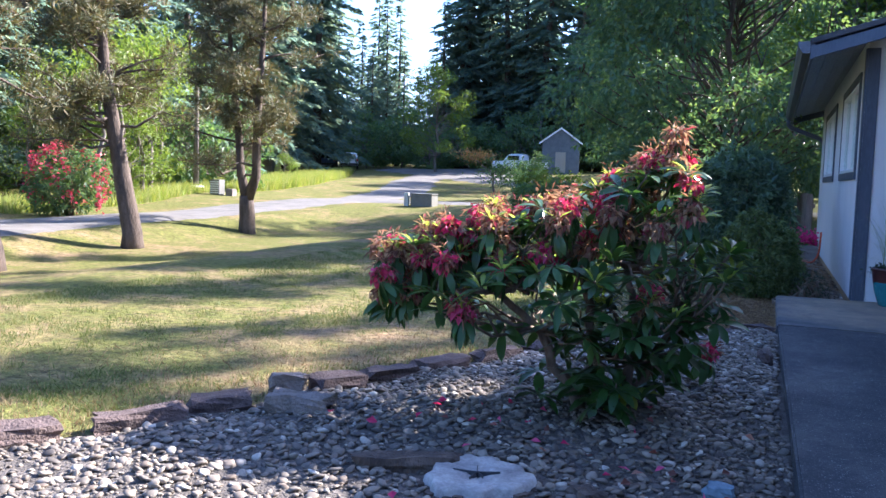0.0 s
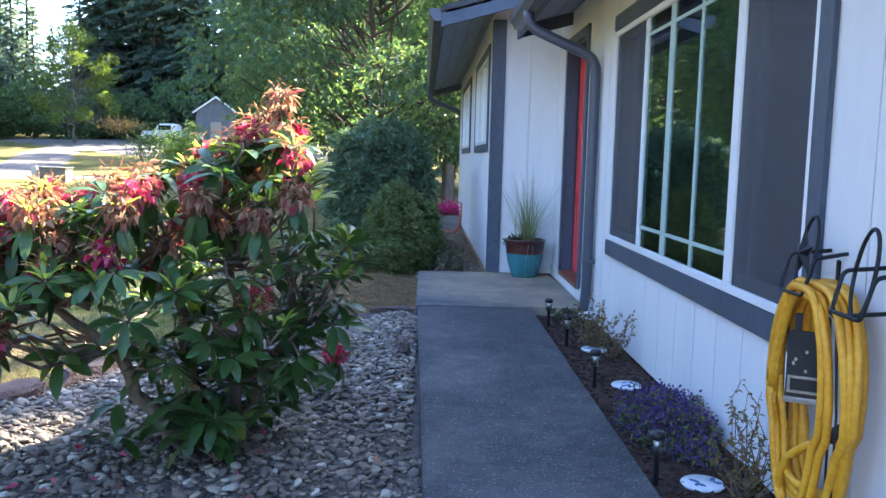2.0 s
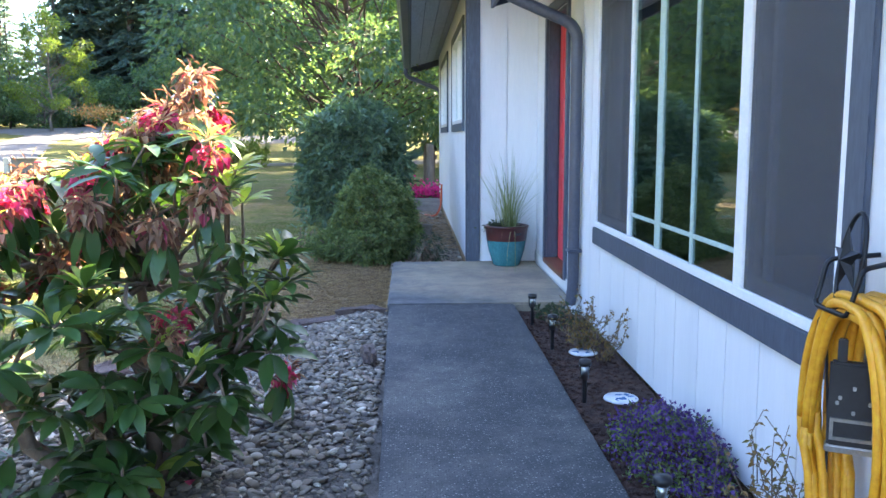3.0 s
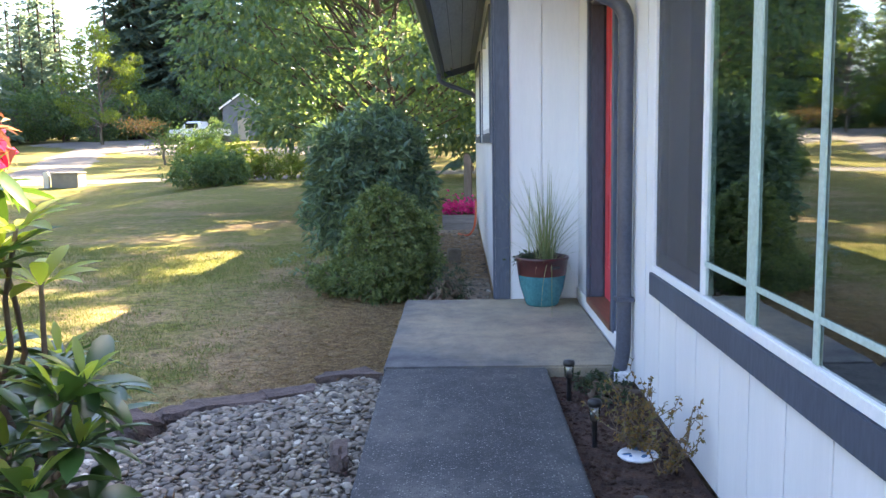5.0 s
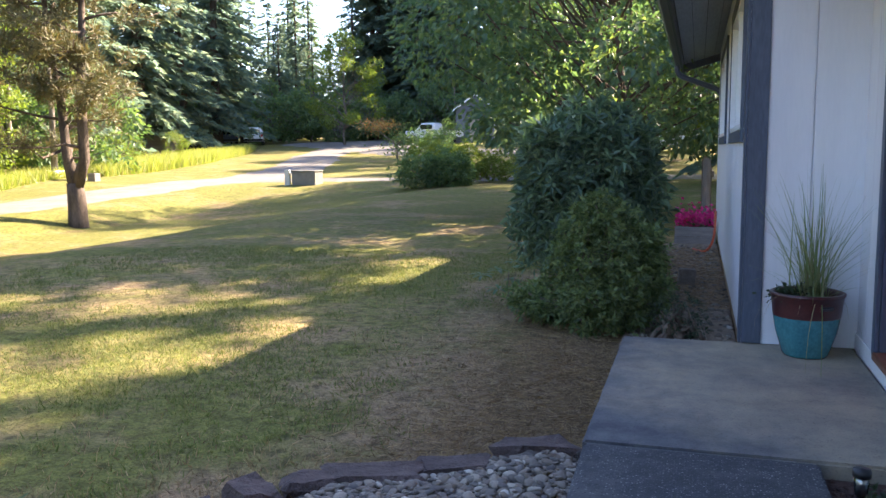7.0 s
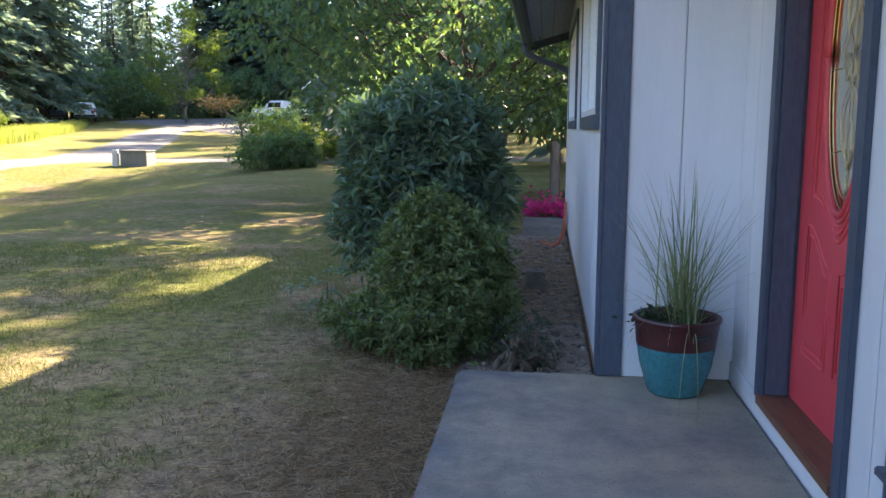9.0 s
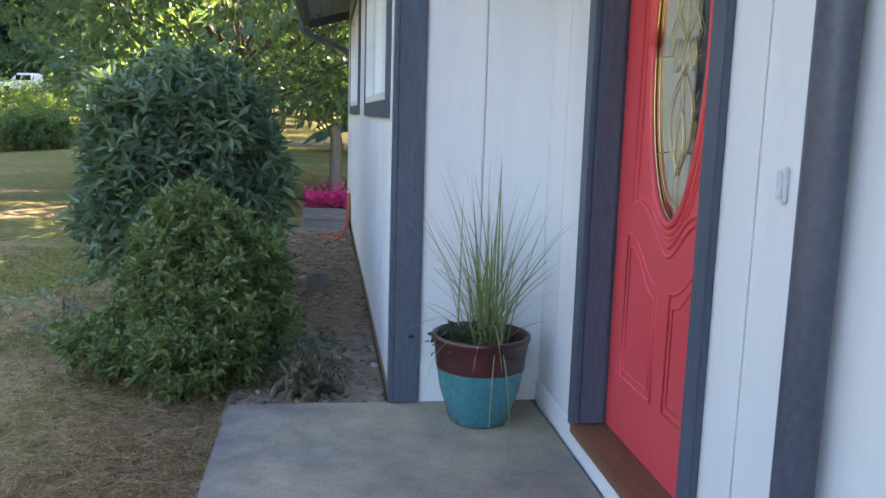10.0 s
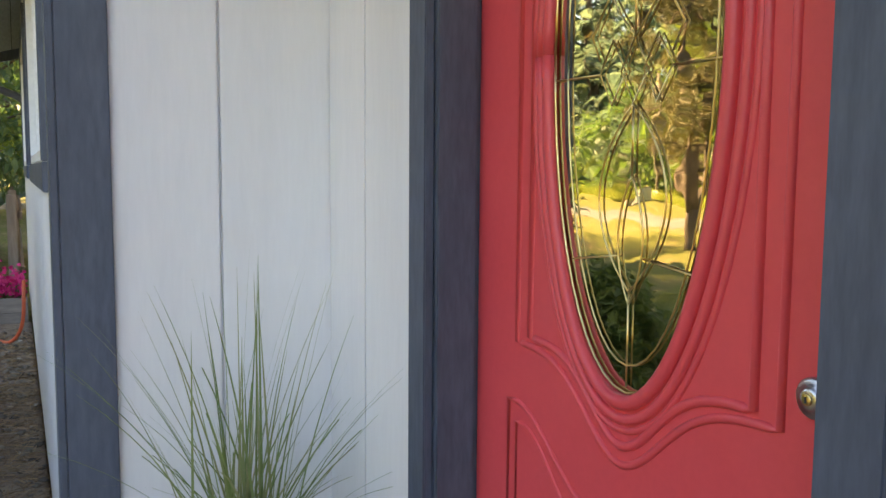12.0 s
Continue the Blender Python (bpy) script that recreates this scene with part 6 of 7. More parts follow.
def hook(at, star, label):
    root = thing("wall_hook", at, label, "hook", "iron wall hooks")
    put("back_bar", from_bm("back_bar", box(-0.006, -0.0005, -0.012, 0.012, -0.12, 0.02, 0.002), IRON), root)
    ring = [(-0.105 + 0.02 * math.sin(2 * math.pi * k / 32), 0.052 * math.cos(2 * math.pi * k / 32), 0.03 + 0.125 * math.sin(2 * math.pi * k / 32)) for k in range(33)]
    put("ring", tubes("ring", [(ring, 0.006)], IRON, 8), root)
    loop = [(-0.004, 0.05, 0.045), (-0.12, 0.085, 0.03), (-0.15, 0.08, -0.085), (-0.15, -0.08, -0.085), (-0.12, -0.085, 0.03), (-0.004, -0.05, 0.045)]
    put("cradle", tubes("cradle", [(rounded_path(loop, 0.02), 0.0065)], IRON, 8), root)
    put("cross_bar", tubes("cross_bar", [([(-0.004, 0.0, -0.075), (-0.15, 0.0, -0.085)], 0.0065)], IRON, 8), root)
    if star:
        V, F = [(-0.135, 0, 0.04)], []
        for k in range(10):
            r = 0.085 if k % 2 == 0 else 0.032
            a = 2 * math.pi * k / 10 + math.pi / 2
            V.append((-0.115, r * math.cos(a) * 0.75, 0.04 + r * math.sin(a)))
        V.append((-0.095, 0, 0.04))
        for k in range(10):
            F += [(0, 1 + k, 1 + (k + 1) % 10), (11, 1 + (k + 1) % 10, 1 + k)]
        put("star", mesh_from("star", V, F, IRON), root, "faceted iron star")
    return root


hook((WX, 4.27, 0.95), True, "black iron wall hook with a star")
hook((WX, 3.92, 0.94), False, "plain black iron wall hook on the siding")


def cord_coil():
    root = thing("extension_cord", (1.34, 4.25, 0.88), "coiled thick yellow extension cord hanging on a hook", "cord")
    rng = random.Random(6)
    inv = root.matrix_world.inverted()
    for k in range(13):
        cx = 1.37 - 0.020 * (k % 6) - rng.uniform(0, 0.012)
        w = 0.15 + 0.023 * (k % 5) + rng.uniform(-0.012, 0.02)
        cy = 4.18 + rng.uniform(-0.03, 0.03)
        bot = 0.16 + rng.uniform(-0.03, 0.12)
        topz = 0.905 - 0.012 * (k % 4)
        pts = []
        for i in range(41):
            a = 2 * math.pi * i / 40
            f = math.sin(a)
            z = (topz + bot) / 2 + (topz - bot) / 2 * f
            squeeze = 0.70 + 0.30 * math.cos(a) ** 2 if f > 0.5 else 1.0
            y = cy + math.copysign(abs(math.cos(a)) ** 0.55, math.cos(a)) * w * (1.0 if f > -0.3 else 0.85)
            pts.append((cx + 0.006 * math.sin(a * 3 + k), y, z))
        o = put("cord_loop", tubes("cord_loop", [(pts, 0.0125)], YELLOW, 8), root)
        o.matrix_parent_inverse = inv
    for k in range(4):
        y = 4.355 - 0.30 * (k % 2) - 0.02 * k
        pts = [(1.30, 4.20 + 0.05 * (k % 2), 0.90), (1.285, y + 0.03, 0.82), (1.29, y, 0.55), (1.30, y + 0.012, 0.2)]
        o = put("black_stripe", tubes("black_stripe", [(pts, 0.004)], CORDBLACK, 6), root, "thin black stripe cord")
        o.matrix_parent_inverse = inv
    o = put("cord_end", tubes("cord_end", [(rounded_path([(1.29, 4.30, 0.12), (1.26, 4.28, 0.30), (1.29, 4.18, 0.40), (1.345, 4.13, 0.435)], 0.08), 0.0135)], YELLOW, 8), root)
    o.matrix_parent_inverse = inv
    return root


cord_coil()
box_root = thing("power_box", (1.285, 4.19, 0.545), "black outlet box hanging on the coiled cord", "outlet box")
box_root.rotation_euler = (0, 0, radians(62))
put("case", from_bm("case", box(-0.018, 0.018, -0.056, 0.056, 0.0, 0.21, 0.006), CORDBLACK), box_root)
put("plate", from_bm("plate", box(-0.022, 0.018, -0.060, 0.060, -0.012, 0.006, 0.003), STEEL), box_root, "steel edge plate")
put("socket_frame", from_bm("socket_frame", add_box(add_box(add_box(add_box(bmesh.new(), -0.024, -0.0185, -0.05, 0.05, 0.02, 0.028), -0.024, -0.0185, -0.05, 0.05, 0.066, 0.074), -0.024, -0.0185, -0.05, -0.042, 0.028, 0.066), -0.024, -0.0185, 0.042, 0.05, 0.028, 0.066), STEEL), box_root, "grey socket frame")
for y, z in ((0.0, 0.15), (-0.035, 0.115), (0.036, 0.112), (0.0, 0.09), (0.03, 0.125)):
    put("screw", from_bm("screw", box(-0.022, -0.0185, y - 0.004, y + 0.004, z - 0.005, z + 0.005, 0.001), STEEL), box_root, "bright screw")
for y in (-0.03, 0.03):
    put("strap", from_bm("strap", box(-0.01, 0.01, y - 0.011, y + 0.011, 0.208, 0.265, 0.003), CORDBLACK), box_root)
plug = thing("wall_plug", (1.345, 4.13, 0.435), "dark grey plug in a wall outlet", "plug")
put("plug_body", tubes("plug_body", [([(0.0, 0, 0), (0.018, -0.01, 0.02), (0.03, -0.015, 0.03), (0.045, -0.018, 0.03)], [0.018, 0.026, 0.026, 0.018])], CORDBLACK, 12), plug)
put("outlet_cover", spin_profile("outlet_cover", [(0.0, 0.0), (0.032, 0.0), (0.032, 0.008), (0.0, 0.010)], SCREENFRAME, 24), plug).matrix_basis = Matrix.Translation((0.0585, -0.018, 0.03)) @ Matrix.Rotation(radians(-90), 4, "Y")

# ---- beside the wing ----
PLANTERWOOD = surface("grey_planter_wood", (0.16, 0.135, 0.12), (0.27, 0.235, 0.21), 5, 50, 0.8, 0, 0.4, 0.003, (0.15, 1, 1), 0.3)
pl = thing("planter_box", (0.47, 16.6, 0.0), "weathered wooden planter full of bright pink flowers", "planter")
for nm, b in (("board", (-0.24, 0.24, -0.27, -0.25, 0.0, 0.125)), ("board", (-0.24, 0.24, -0.27, -0.25, 0.129, 0.26)), ("board", (-0.26, -0.242, -0.27, 0.27, 0.0, 0.26)), ("board", (0.242, 0.26, -0.27, 0.27, 0.0, 0.26)), ("board", (-0.24, 0.24, 0.25, 0.27, 0.0, 0.26)), ("soil", (-0.24, 0.24, -0.249, 0.249, 0.0, 0.23))):
    put(nm, from_bm(nm, box(*b, 0.003), SOIL if nm == "soil" else PLANTERWOOD), pl)
HOTPINK = leafy("hot_pink_petal", [(0.72, 0.04, 0.22), (0.80, 0.08, 0.30), (0.62, 0.03, 0.20)], 0.35, 0.5, (1.1, 0.9, 1.0))
rp = np.random.default_rng(19)
C = np.stack([rp.uniform(-0.24, 0.24, 900), rp.uniform(-0.24, 0.24, 900), 0.25 + np.abs(rp.normal(0, 0.09, 900))], 1)
put("flower_cover", leaf_mesh("flower_cover", C, rp.normal(size=C.shape) + (0, 0, 0.5), 0.05, 0.045, HOTPINK, rp), pl, "bright pink flowers")
C = np.stack([rp.uniform(-0.24, 0.24, 500), rp.uniform(-0.24, 0.24, 500), 0.23 + np.abs(rp.normal(0, 0.05, 500))], 1)
put("foliage", leaf_mesh("foliage", C, rp.normal(size=C.shape) + (0, 0, 0.5), 0.05, 0.025, ALDER, rp), pl)
HOSE = surface("orange_hose", (0.50, 0.08, 0.03), (0.62, 0.12, 0.05), 8, 60, 0.5)
hs = put("garden_hose", tubes("garden_hose", [(rounded_path([(0.70, 15.2, 0.55), (0.69, 15.2, 0.2), (0.60, 15.25, 0.05), (0.45, 15.6, 0.05)], 0.15), 0.014)], HOSE, 8))
tagged(hs, "orange-red garden hose against the wing wall", "hose")
bk = put("paver_brick", from_bm("paver_brick", box(-0.075, 0.075, -0.035, 0.035, 0.0, 0.17, 0.008), EDGEROCK_PALE))
bk.matrix_basis = pose(0.40, 12.85, 0.02, 10, 4, 12)
tagged(bk, "tan paver brick leaning upright in the soil", "brick")
FENCEWOOD = surface("grey_fence_wood", (0.14, 0.115, 0.095), (0.25, 0.21, 0.175), 5, 50, 0.85, 0, 0.4, 0.003, (1, 1, 0.12), 0.3)
fence = thing("fence", (0.62, 18.3, 0.0), "low weathered wooden fence beyond the wing", "fence")
for k in range(4):
    put("post", from_bm("post", box(-0.05, 0.05, -0.05 + k * 2.2, 0.05 + k * 2.2, -0.05, 1.12, 0.006), FENCEWOOD), fence)
for k in range(48):
    put("slat", from_bm("slat", box(0.052, 0.07, 0.06 + k * 0.138, 0.185 + k * 0.138, 0.03, 1.02 + 0.01 * math.sin(k * 3.3), 0.003), FENCEWOOD), fence)
for z in (0.25, 0.85):
    put("rail", from_bm("rail", box(0.07, 0.105, 0.0, 6.7, z, z + 0.085, 0.004), FENCEWOOD), fence)

# ---- far things ----
GREYBOX = surface("grey_green_utility_paint", (0.13, 0.13, 0.115), (0.19, 0.185, 0.16), 4, 50, 0.6)
WHITEPAINT = surface("white_body_paint", (0.66, 0.67, 0.68), (0.74, 0.75, 0.76), 2, 40, 0.25, 0, 0.02, 0.001, None, 0.6)
ub = thing("utility_box", (-15.4, 36.7, hz(-15.4, 36.7)), "squat grey-green utility box on the verge", "utility box")
put("cabinet", from_bm("cabinet", box(-0.1, 0.95, -0.4, 0.4, -0.1, 0.52, 0.03), GREYBOX), ub)
put("lid", from_bm("lid", box(-0.13, 0.98, -0.43, 0.43, 0.525, 0.58, 0.02), GREYBOX), ub)
um = thing("marker_post", (-15.72, 36.4, hz(-15.72, 36.4)), "short pale utility marker post beside the box", "post")
put("post", from_bm("post", box(-0.11, 0.11, -0.08, 0.08, -0.1, 0.62, 0.02), surface("pale_marker_plastic", (0.46, 0.46, 0.40), (0.56, 0.56, 0.5), 4, 50, 0.6)), um)
pp = thing("light_pole", (-28.4, 37.6, hz(-28.4, 37.6)), "weathered wooden pole on a white concrete base", "pole")
put("pole", tubes("pole", [([(0, 0, 0.3), (0.05, 0, 6.5)], [0.15, 0.11])], PALEBARK, 10), pp)
put("base", from_bm("base", box(-0.3, 0.3, -0.3, 0.3, -0.1, 0.34, 0.03), WHITEPAINT), pp, "white concrete base")
lv = thing("louvred_cabinet", (-26.6, 37.0, hz(-26.6, 37)), "small grey-green louvred utility cabinet", "utility box")
put("cabinet", from_bm("cabinet", box(-0.28, 0.28, -0.25, 0.25, -0.1, 0.78, 0.02), GREYBOX), lv)
for k in range(6):
    put("louvre", from_bm("louvre", box(-0.25, 0.25, -0.28, -0.252, 0.08 + 0.11 * k, 0.14 + 0.11 * k, 0.006), WHITEPAINT), lv)
bx = thing("wooden_crate", (-25.9, 37.2, hz(-25.9, 37.2)), "small brown weathered box on the grass", "box")
put("case", from_bm("case", box(-0.2, 0.2, -0.2, 0.2, -0.05, 0.36, 0.02), PLANTERWOOD), bx)


CARGLASS = glass_mat("dark_car_glass", (0.05, 0.06, 0.07), 0.12, 0.0)
TYRE = surface("tyre_rubber", (0.015, 0.015, 0.016), (0.03, 0.03, 0.032), 8, 60, 0.8)
LAMPRED = surface("red_lamp_plastic", (0.35, 0.02, 0.02), (0.45, 0.03, 0.03), 8, 60, 0.3)


def loft(name, sections, mat):
    """A body lofted through rounded cross-sections: (y, half width, z low, z high, roof half width)."""
    V, F = [], []
    for y, w, z0, z1, t in sections:
        V += [(-w * 0.93, y, z0), (-w, y, z0 + (z1 - z0) * 0.3), (-w * 0.98, y, z0 + (z1 - z0) * 0.62), (-t, y, z1 - 0.04), (-t * 0.8, y, z1), (t * 0.8, y, z1), (t, y, z1 - 0.04), (w * 0.98, y, z0 + (z1 - z0) * 0.62), (w, y, z0 + (z1 - z0) * 0.3), (w * 0.93, y, z0)]
    for k in range(len(sections) - 1):
        for i in range(10):
            j = (i + 1) % 10
            F.append((k * 10 + i, k * 10 + j, k * 10 + 10 + j, k * 10 + 10 + i))
    F.append(tuple(range(10))[::-1])
    F.append(tuple((len(sections) - 1) * 10 + i for i in range(10)))
    return mesh_from(name, V, F, mat, False)


def car(name, at, turn, paint, label, truck=False):
    root = thing(name, at, label, "car")
    root.rotation_euler = (0, 0, radians(turn))
    w = 0.92
    if truck:
        secs = [(-2.7, w, 0.5, 1.12, w * 0.95), (-0.55, w, 0.45, 1.15, w * 0.95), (-0.5, w, 0.45, 1.15, w * 0.95), (2.6, w, 0.45, 1.15, w * 0.9), (2.75, w * 0.9, 0.5, 1.0, w * 0.8)]
        put("body", loft("body", secs, paint), root)
        put("cab", loft("cab", [(-0.5, w * 0.94, 1.0, 1.78, w * 0.72), (-0.3, w * 0.95, 1.0, 1.86, w * 0.75), (0.9, w * 0.95, 1.0, 1.86, w * 0.75), (1.6, w * 0.9, 1.0, 1.2, w * 0.8)], paint), root)
        put("side_window", from_bm("side_window", box(-w - 0.002, w + 0.002, -0.3, 0.95, 1.25, 1.68, 0.03), CARGLASS), root)
        ws = ((-1.7, 0.40), (1.75, 0.40))
    else:
        put("body", loft("body", [(-2.2, w * 0.95, 0.42, 0.98, w * 0.9), (-2.1, w, 0.38, 1.02, w * 0.92), (1.9, w, 0.38, 1.0, w * 0.9), (2.2, w * 0.9, 0.42, 0.85, w * 0.8)], paint), root)
        put("cabin", loft("cabin", [(-2.12, w * 0.93, 0.9, 1.62, w * 0.70), (-1.95, w * 0.94, 0.9, 1.70, w * 0.74), (0.3, w * 0.94, 0.9, 1.70, w * 0.74), (1.1, w * 0.9, 0.9, 1.05, w * 0.8)], paint), root)
        put("rear_window", from_bm("rear_window", box(-0.62, 0.62, -2.16, -2.10, 1.12, 1.52, 0.03), CARGLASS), root)
        put("side_window", from_bm("side_window", box(-w * 0.90, w * 0.90, -1.8, 0.5, 1.12, 1.50, 0.03), CARGLASS), root)
        for x in (-0.78, 0.78):
            put("tail_lamp", from_bm("tail_lamp", box(x - 0.09, x + 0.09, -2.24, -2.12, 0.80, 1.05, 0.02), LAMPRED), root, "red tail lamp")
        put("bumper", from_bm("bumper", box(-w * 0.95, w * 0.95, -2.32, -2.15, 0.40, 0.62, 0.04), BLACKPLASTIC), root)
        ws = ((-1.35, 0.34), (1.35, 0.34))
    for y, r in ws:
        for x in (-0.82, 0.82):
            wh = put("wheel", spin_profile("wheel", [(r * 0.55, -0.11), (r * 0.95, -0.11), (r, -0.06), (r, 0.06), (r * 0.95, 0.11), (r * 0.55, 0.11)], TYRE, 20), root)
            wh.matrix_basis = Matrix.Translation((x, y, r)) @ Matrix.Rotation(radians(90), 4, "Y")
            put("rim", spin_profile("rim", [(r * 0.55, -0.10), (r * 0.5, 0.105), (0.05, 0.115)], STEEL, 16), wh)
    return root


def paint(name, c):
    return surface(name, tuple(v * 0.9 for v in c), c, 2, 40, 0.28, 0, 0.02, 0.001, None, 0.6)


def on_ground(x, y):
    return (x, y, hz(x, y) + 0.06)


car("parked_car", on_ground(-41.3, 79.5), 27, WHITEPAINT, "white estate car parked rear-on on the gravel")
car("parked_car", on_ground(-44.2, 79.0), 40, paint("blue_body_paint", (0.02, 0.05, 0.13)), "dark blue car parked beside the gravel yard")
car("parked_car", on_ground(-46.2, 76.5), 55, paint("red_body_paint", (0.16, 0.02, 0.02)), "dark red car parked beside the gravel yard")
car("pickup_truck", on_ground(-23.6, 82.0), 78, WHITEPAINT, "white pickup truck parked under the trees", True)
car("parked_car", on_ground(-0.8, 66), 80, WHITEPAINT, "white vehicle parked far behind the house")

SHEDWALL = surface("pale_shed_siding", (0.10, 0.115, 0.135), (0.15, 0.165, 0.19), 3, 40, 0.7)


def shed(at, turn, w, d, h, ridge, label, wall_mat, open_front=False):
    root = thing("shed", at, label, "shed")
    root.rotation_euler = (0, 0, radians(turn))
    V = [(-w, -d, -0.2), (w, -d, -0.2), (w, d, -0.2), (-w, d, -0.2), (-w, -d, h), (w, -d, h), (w, d, h), (-w, d, h), (0, -d, h + ridge), (0, d, h + ridge)]
    F = [(0, 1, 5, 8, 4), (1, 2, 6, 5), (2, 3, 7, 9, 6), (3, 0, 4, 7), (0, 3, 2, 1)]
    put("wall", mesh_from("wall", V, F, wall_mat), root)
    for s in (-1, 1):
        e = w + 0.3
        dz = ridge * 0.3 / w
        V = [(0, -d - 0.25, h + ridge + 0.02), (0, d + 0.25, h + ridge + 0.02), (s * e, d + 0.25, h - dz + 0.02), (s * e, -d - 0.25, h - dz + 0.02)]
        V += [(x, y, z + 0.1) for x, y, z in V]
        put("roof", mesh_from("roof", V, [(0, 1, 2, 3), (7, 6, 5, 4), (0, 4, 5, 1), (1, 5, 6, 2), (2, 6, 7, 3), (3, 7, 4, 0)], SHINGLE), root)
        V = [(0, -d - 0.27, h + ridge - 0.06), (s * e, -d - 0.27, h - dz - 0.06), (s * e, -d - 0.27, h - dz + 0.13), (0, -d - 0.27, h + ridge + 0.13)]
        V += [(x, y - 0.04, z) for x, y, z in V]
        put("barge_board", mesh_from("barge_board", V, [(0, 1, 2, 3), (7, 6, 5, 4), (0, 4, 5, 1), (1, 5, 6, 2), (2, 6, 7, 3), (3, 7, 4, 0)], WHITEPAINT), root)
    put("door", from_bm("door", box(-0.5, 0.5, -d - 0.05, -d - 0.005, 0.0, 2.0, 0.01), INTERIOR), root)
    return root


shed((-20.2, 85, hz(-20.2, 85)), 12, 1.8, 2.5, 3.0, 1.3, "grey gabled shed with white trim among trees", SHEDWALL)
shed((-45, 66, hz(-45, 66)), 30, 2.6, 2.2, 2.3, 0.7, "low weathered brown wooden outbuilding", PLANTERWOOD)
shed((-49, 74, hz(-49, 74)), 30, 2.4, 2.0, 2.1, 0.5, "low weathered brown wooden outbuilding", PLANTERWOOD)
mb = thing("mailbox", (-36.5, 88, hz(-36.5, 88)), "small white mailbox on a post", "mailbox")
put("post", from_bm("post", box(-0.06, 0.06, -0.06, 0.06, -0.1, 1.0, 0.01), FENCEWOOD), mb)
put("box", from_bm("box", box(-0.25, 0.25, -0.3, 0.3, 1.0, 1.35, 0.06), WHITEPAINT), mb)

# tall grass and brambles on the bank beyond the lane
rg = np.random.default_rng(23)
n = 26000
y = rg.uniform(40, 72, n)
x = np.interp(y, [40, 52, 66, 72], [-27.5, -29.8, -34.5, -37]) - np.abs(rg.normal(0, 2.2, n))
C = np.stack([x, y, height(x, y) - 0.02], 1)
tg = put("tall_grass", tri_mesh("tall_grass", C, rg.normal(size=(n, 3)) * 0.28 + (0, 0, 1), 0.62, 0.05, TALLGRASS, rg))
tagged(tg, "tall sunlit seeding grass on the bank", "grass", kind="stuff")
n = 9000
y = rg.uniform(22, 42, n)
x = np.interp(y, [22, 30, 42], [-24.0, -25.5, -29]) - np.abs(rg.normal(0, 1.6, n))
C = np.stack([x, y, height(x, y) - 0.02], 1)
tg = put("tall_grass", tri_mesh("tall_grass", C, rg.normal(size=(n, 3)) * 0.3 + (0, 0, 1), 0.5, 0.04, TALLGRASS, rg))
tagged(tg, "tall sunlit grass at the wood's edge", "grass", kind="stuff")

# ---- lawn blades ----


def lawn_blades(name, n, x0, x1, y0, y1, L, W, mat, seed, power=1.0, label="", keep=None):
    rng = np.random.default_rng(seed)
    y = y0 + (y1 - y0) * rng.uniform(0, 1, n) ** power
    x = rng.uniform(x0, x1, n)
    e = np.array([edge_x(v) if v < 8.3 else 0.03 for v in y])
    e = np.where(y > 10.2, 0.0, e)
    k = x < e + rng.normal(0, 0.04, n)
    if keep is not None:
        k &= keep(x, y, rng)
    x, y = x[k], y[k]
    C = np.stack([x, y, height(x, y) - 0.004], 1)
    D = rng.normal(size=(len(x), 3)) * (0.55, 0.55, 0.2) + (0, 0, 0.9)
    ob = put(name, tri_mesh(name, C, D, L, W, mat, rng))
    return tagged(ob, label, "grass", kind="stuff")


def patchy(x, y, rng):
    v = np.sin(x * 1.3 + 2 * np.sin(y * 0.6)) * np.sin(y * 0.9 + 1.3 * np.sin(x * 0.8)) + rng.normal(0, 0.35, len(x))
    v = v + 0.8 * np.sin(7 * x + 3 * np.sin(2.1 * y)) * np.sin(6 * y + 2 * np.sin(3 * x))
    worn = np.clip((x + 1.25) / 0.9, 0, 1) * np.clip((y - 6.2) / 1.2, 0, 1)
    return v > -0.1 + 1.3 * worn


def dry_edge(x, y, rng):
    e = np.array([edge_x(v) if v < 8.3 else 0.0 for v in y])
    return (e - x) < np.abs(rng.normal(0, 0.9, len(x))) + 0.1


lawn_blades("lawn_grass", 150000, -6.5, 0.0, 4.0, 15, 0.040, 0.006, GRASS, 61, 1.2, "short green lawn blades", patchy)
lawn_blades("dry_lawn_grass", 70000, -5.0, 0.0, 2.5, 13, 0.042, 0.006, STRAW, 62, 1.0, "dry straw-coloured lawn blades beside the gravel", dry_edge)

thatch_rng = np.random.default_rng(63)
n = 24000
y = thatch_rng.uniform(6.6, 12.6, n)
x = -np.abs(thatch_rng.normal(0, 0.45, n)) + 0.02
e = np.array([edge_x(v) - 0.03 if v < 8.3 else 0.04 if v < 10.16 else -0.02 for v in y])
x, y = x[x < e], y[x < e]
C = np.stack([x, y, height(x, y) + thatch_rng.uniform(0.0, 0.022, len(x))], 1)
D = thatch_rng.normal(size=(len(x), 3)) * (1, 1, 0.16)
tagged(put("dry_thatch", tri_mesh("dry_thatch", C, D, 0.085, 0.0045, STRAW, thatch_rng)), "matted brown dead grass beside the landing", "grass", kind="stuff")

n = 4500
C = np.stack([thatch_rng.uniform(0.04, 0.74, n), 11.6 + 4.2 * thatch_rng.uniform(0, 1, n) ** 1.2, 0.037 + thatch_rng.uniform(0.0, 0.02, n)], 1)
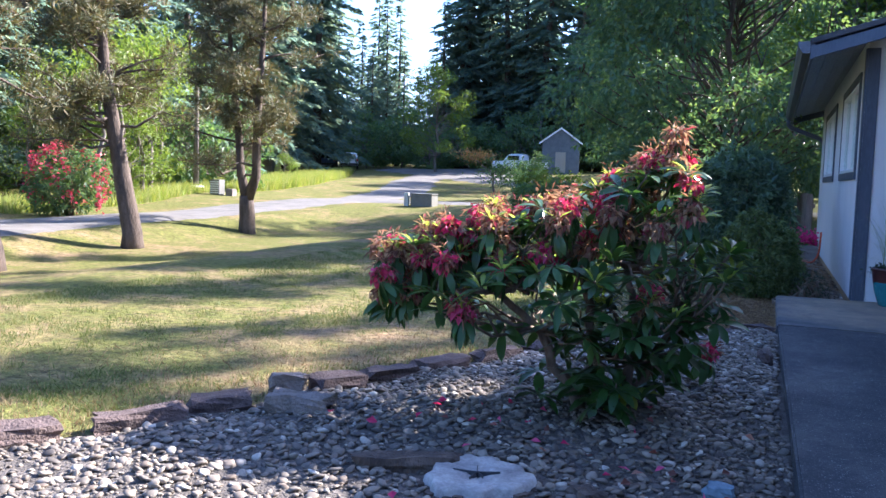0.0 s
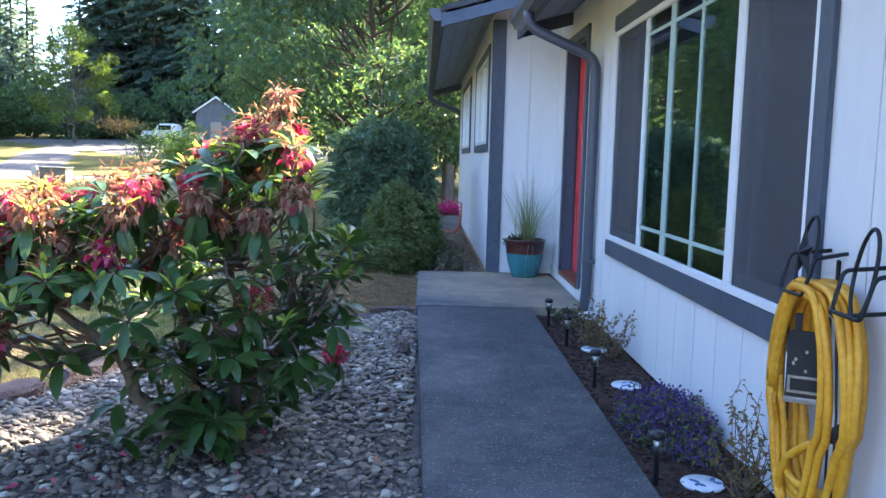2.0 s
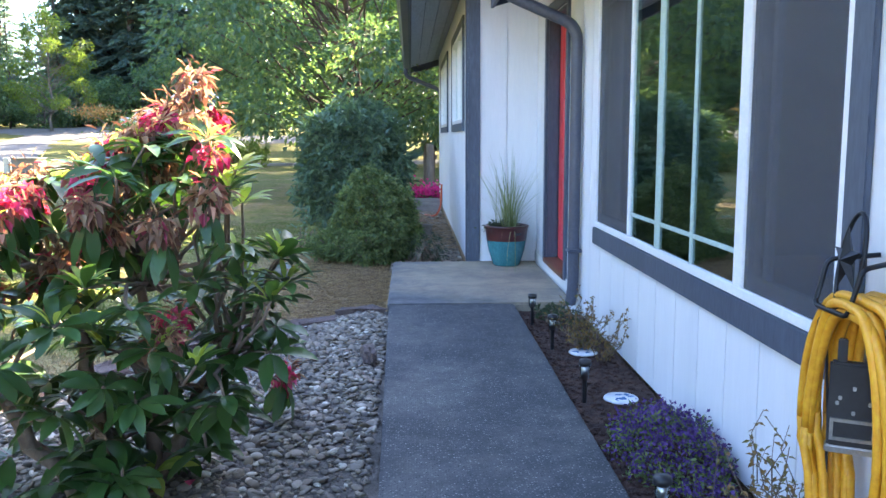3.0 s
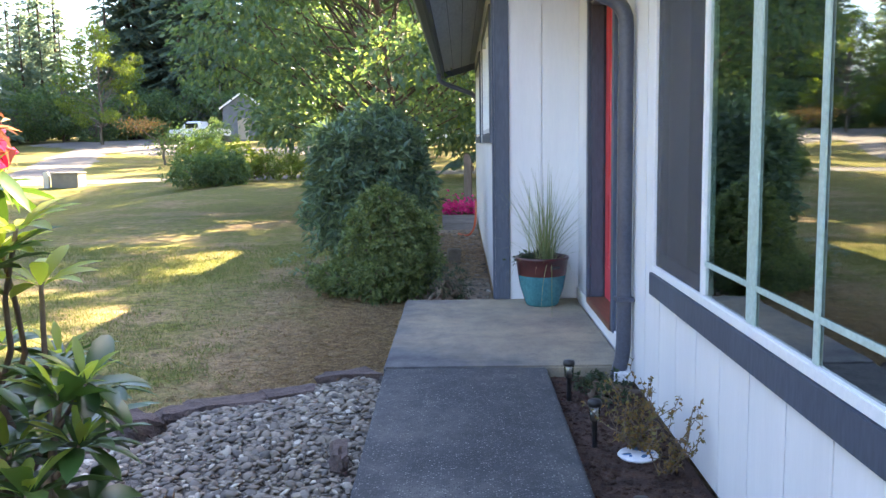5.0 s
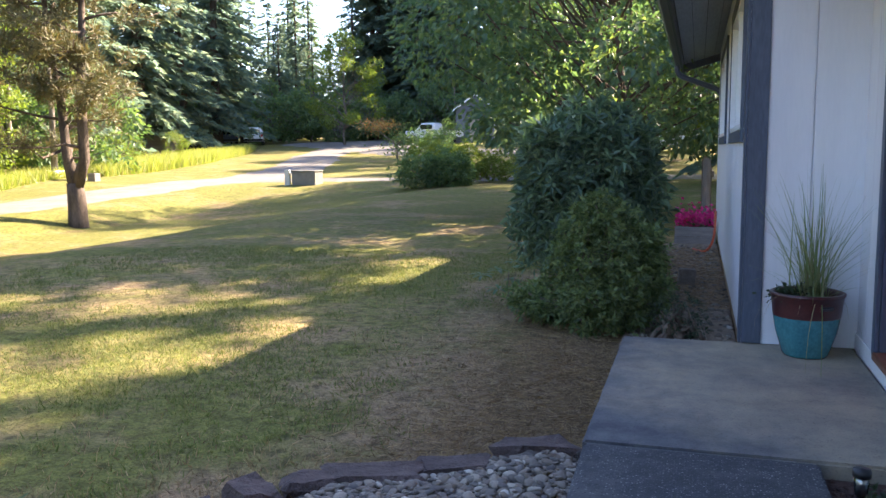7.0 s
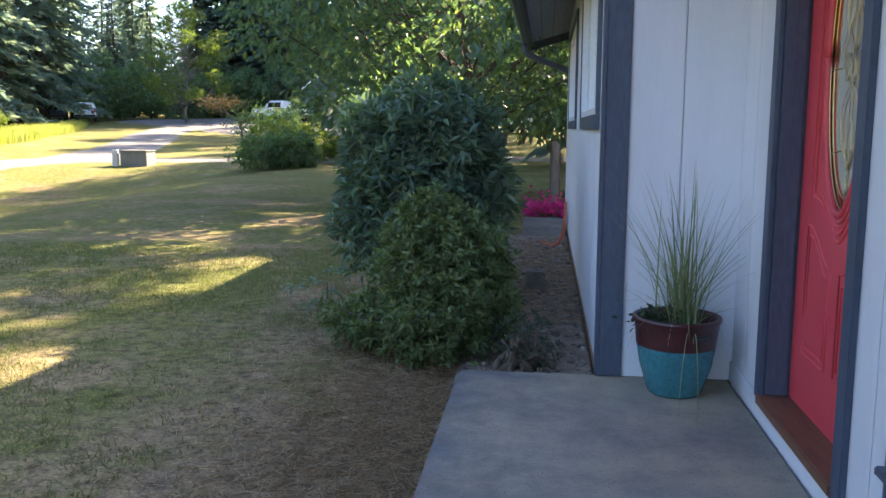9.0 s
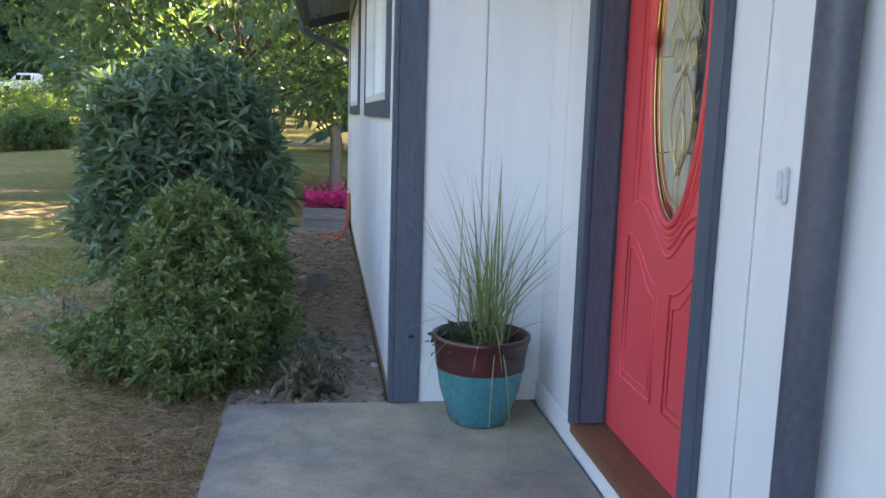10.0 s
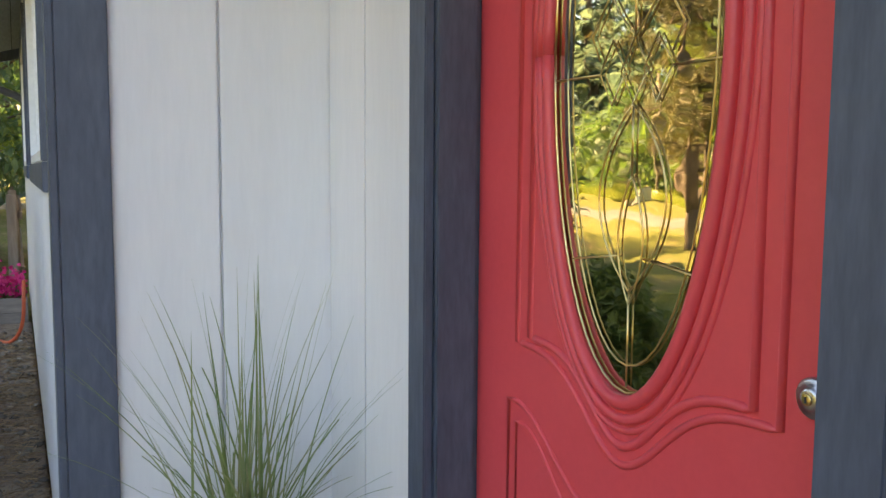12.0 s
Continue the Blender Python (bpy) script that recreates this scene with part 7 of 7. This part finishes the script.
NEEDLES = leafy("fallen_brown_needles", [(0.26, 0.17, 0.105), (0.38, 0.26, 0.16), (0.18, 0.12, 0.075)], 0.1, 0.8)
tagged(put("needle_litter", tri_mesh("needle_litter", C, thatch_rng.normal(size=(n, 3)) * (1, 1, 0.12), 0.09, 0.006, NEEDLES, thatch_rng)), "brown fallen needles on the side bed", "litter", kind="stuff")

# ---- gravel stones ----


def pebble(seed, sub):
    bm = bmesh.new()
    bmesh.ops.create_icosphere(bm, subdivisions=sub, radius=0.5)
    off = Vector((seed * 2.3, 1.1 * seed, 0.7))
    for v in bm.verts:
        v.co *= 1 + 0.42 * noise.noise(v.co * 2.1 + off)
        v.co.z *= 0.48
    return bm


PEBBLES = [from_bm("pebble", pebble(k, 2), STONE, True) for k in range(8)]
rk = np.random.default_rng(71)


def stone_spots(n, y0, y1, power):
    out = []
    while len(out) < n:
        y = y0 + (y1 - y0) * rk.uniform() ** power
        x0 = edge_x(y) + 0.05
        x = rk.uniform(x0, 0.06 + 0.05 * (y < 5))
        if (x + 1.05) ** 2 + (y - 3.84) ** 2 < 0.055:
            continue
        out.append((x, y))
    return out


for x, y in stone_spots(300, 3.2, 5.6, 1.0):
    ob = put("pebble", PEBBLES[int(rk.integers(0, 8))], gravel_bed)
    sc = rk.uniform(0.026, 0.055)
    ob.location = (x, y, bed_z(x, y) + sc * 0.22)
    ob.rotation_euler = (rk.normal(0, 0.25), rk.normal(0, 0.25), rk.uniform(0, 6.28))
    ob.scale = (sc * rk.uniform(0.8, 1.3), sc, sc)
base = []
for k in range(6):
    bm = pebble(k + 20, 2 if k < 3 else 1)
    bm.verts.ensure_lookup_table()
    base.append((np.array([v.co[:] for v in bm.verts]), np.array([[v.index for v in f.verts] for f in bm.faces])))
    bm.free()


def scatter(name, spots, s0, s1, zfun, mat, label, low=False):
    VV, FF, o = [], [], 0
    for x, y in spots:
        v, f = base[int(rk.integers(3, 6) if low else rk.integers(0, 3))]
        sc = s0 + (s1 - s0) * rk.uniform() ** 1.8
        a, b = rk.uniform(0, 6.28), rk.normal(0, 0.3)
        R = np.array(Euler((b, rk.normal(0, 0.3), a)).to_matrix())
        VV.append((v * (sc * rk.uniform(0.8, 1.35), sc, sc * rk.uniform(0.8, 1.1))) @ R.T + (x, y, zfun(x, y) + sc * 0.18))
        FF.append(f + o)
        o += len(v)
    ob = put(name, mesh_from(name, np.concatenate(VV), np.concatenate(FF), mat, True))
    return tagged(ob, label, "gravel", kind="stuff")


scatter("gravel", stone_spots(9500, 2.2, 8.1, 1.0), 0.020, 0.050, bed_z, STONE, "loose rounded grey river stones")
scatter("gravel", stone_spots(9000, 2.6, 8.1, 0.9), 0.014, 0.032, bed_z, STONE, "loose rounded grey river stones", True)
side = [(rk.uniform(0.05, 0.74), 10.2 + 5.8 * rk.uniform() ** 1.3) for _ in range(900)]
scatter("side_gravel", side, 0.02, 0.06, lambda x, y: 0.032, STONE, "scattered stones on bare soil", True)
chips = [(rk.uniform(0.96, 1.385), rk.uniform(3.5, 8.1)) for _ in range(2600)]
scatter("bark_chips", chips, 0.012, 0.034, lambda x, y: 0.052, SOIL, "dark brown bark chips", True)
fallen = np.random.default_rng(81)
C = np.stack([fallen.normal(-0.9, 0.6, 46), fallen.normal(4.4, 0.5, 46), np.full(46, 0.075)], 1)
C = C[(C[:, 0] < 0.0)]
ob = put("fallen_petals", leaf_mesh("fallen_petals", C, fallen.normal(size=C.shape) * (1, 1, 0.2), 0.05, 0.035, PETAL, fallen))
tagged(ob, "fallen pink petals on the gravel", "petals", kind="stuff")
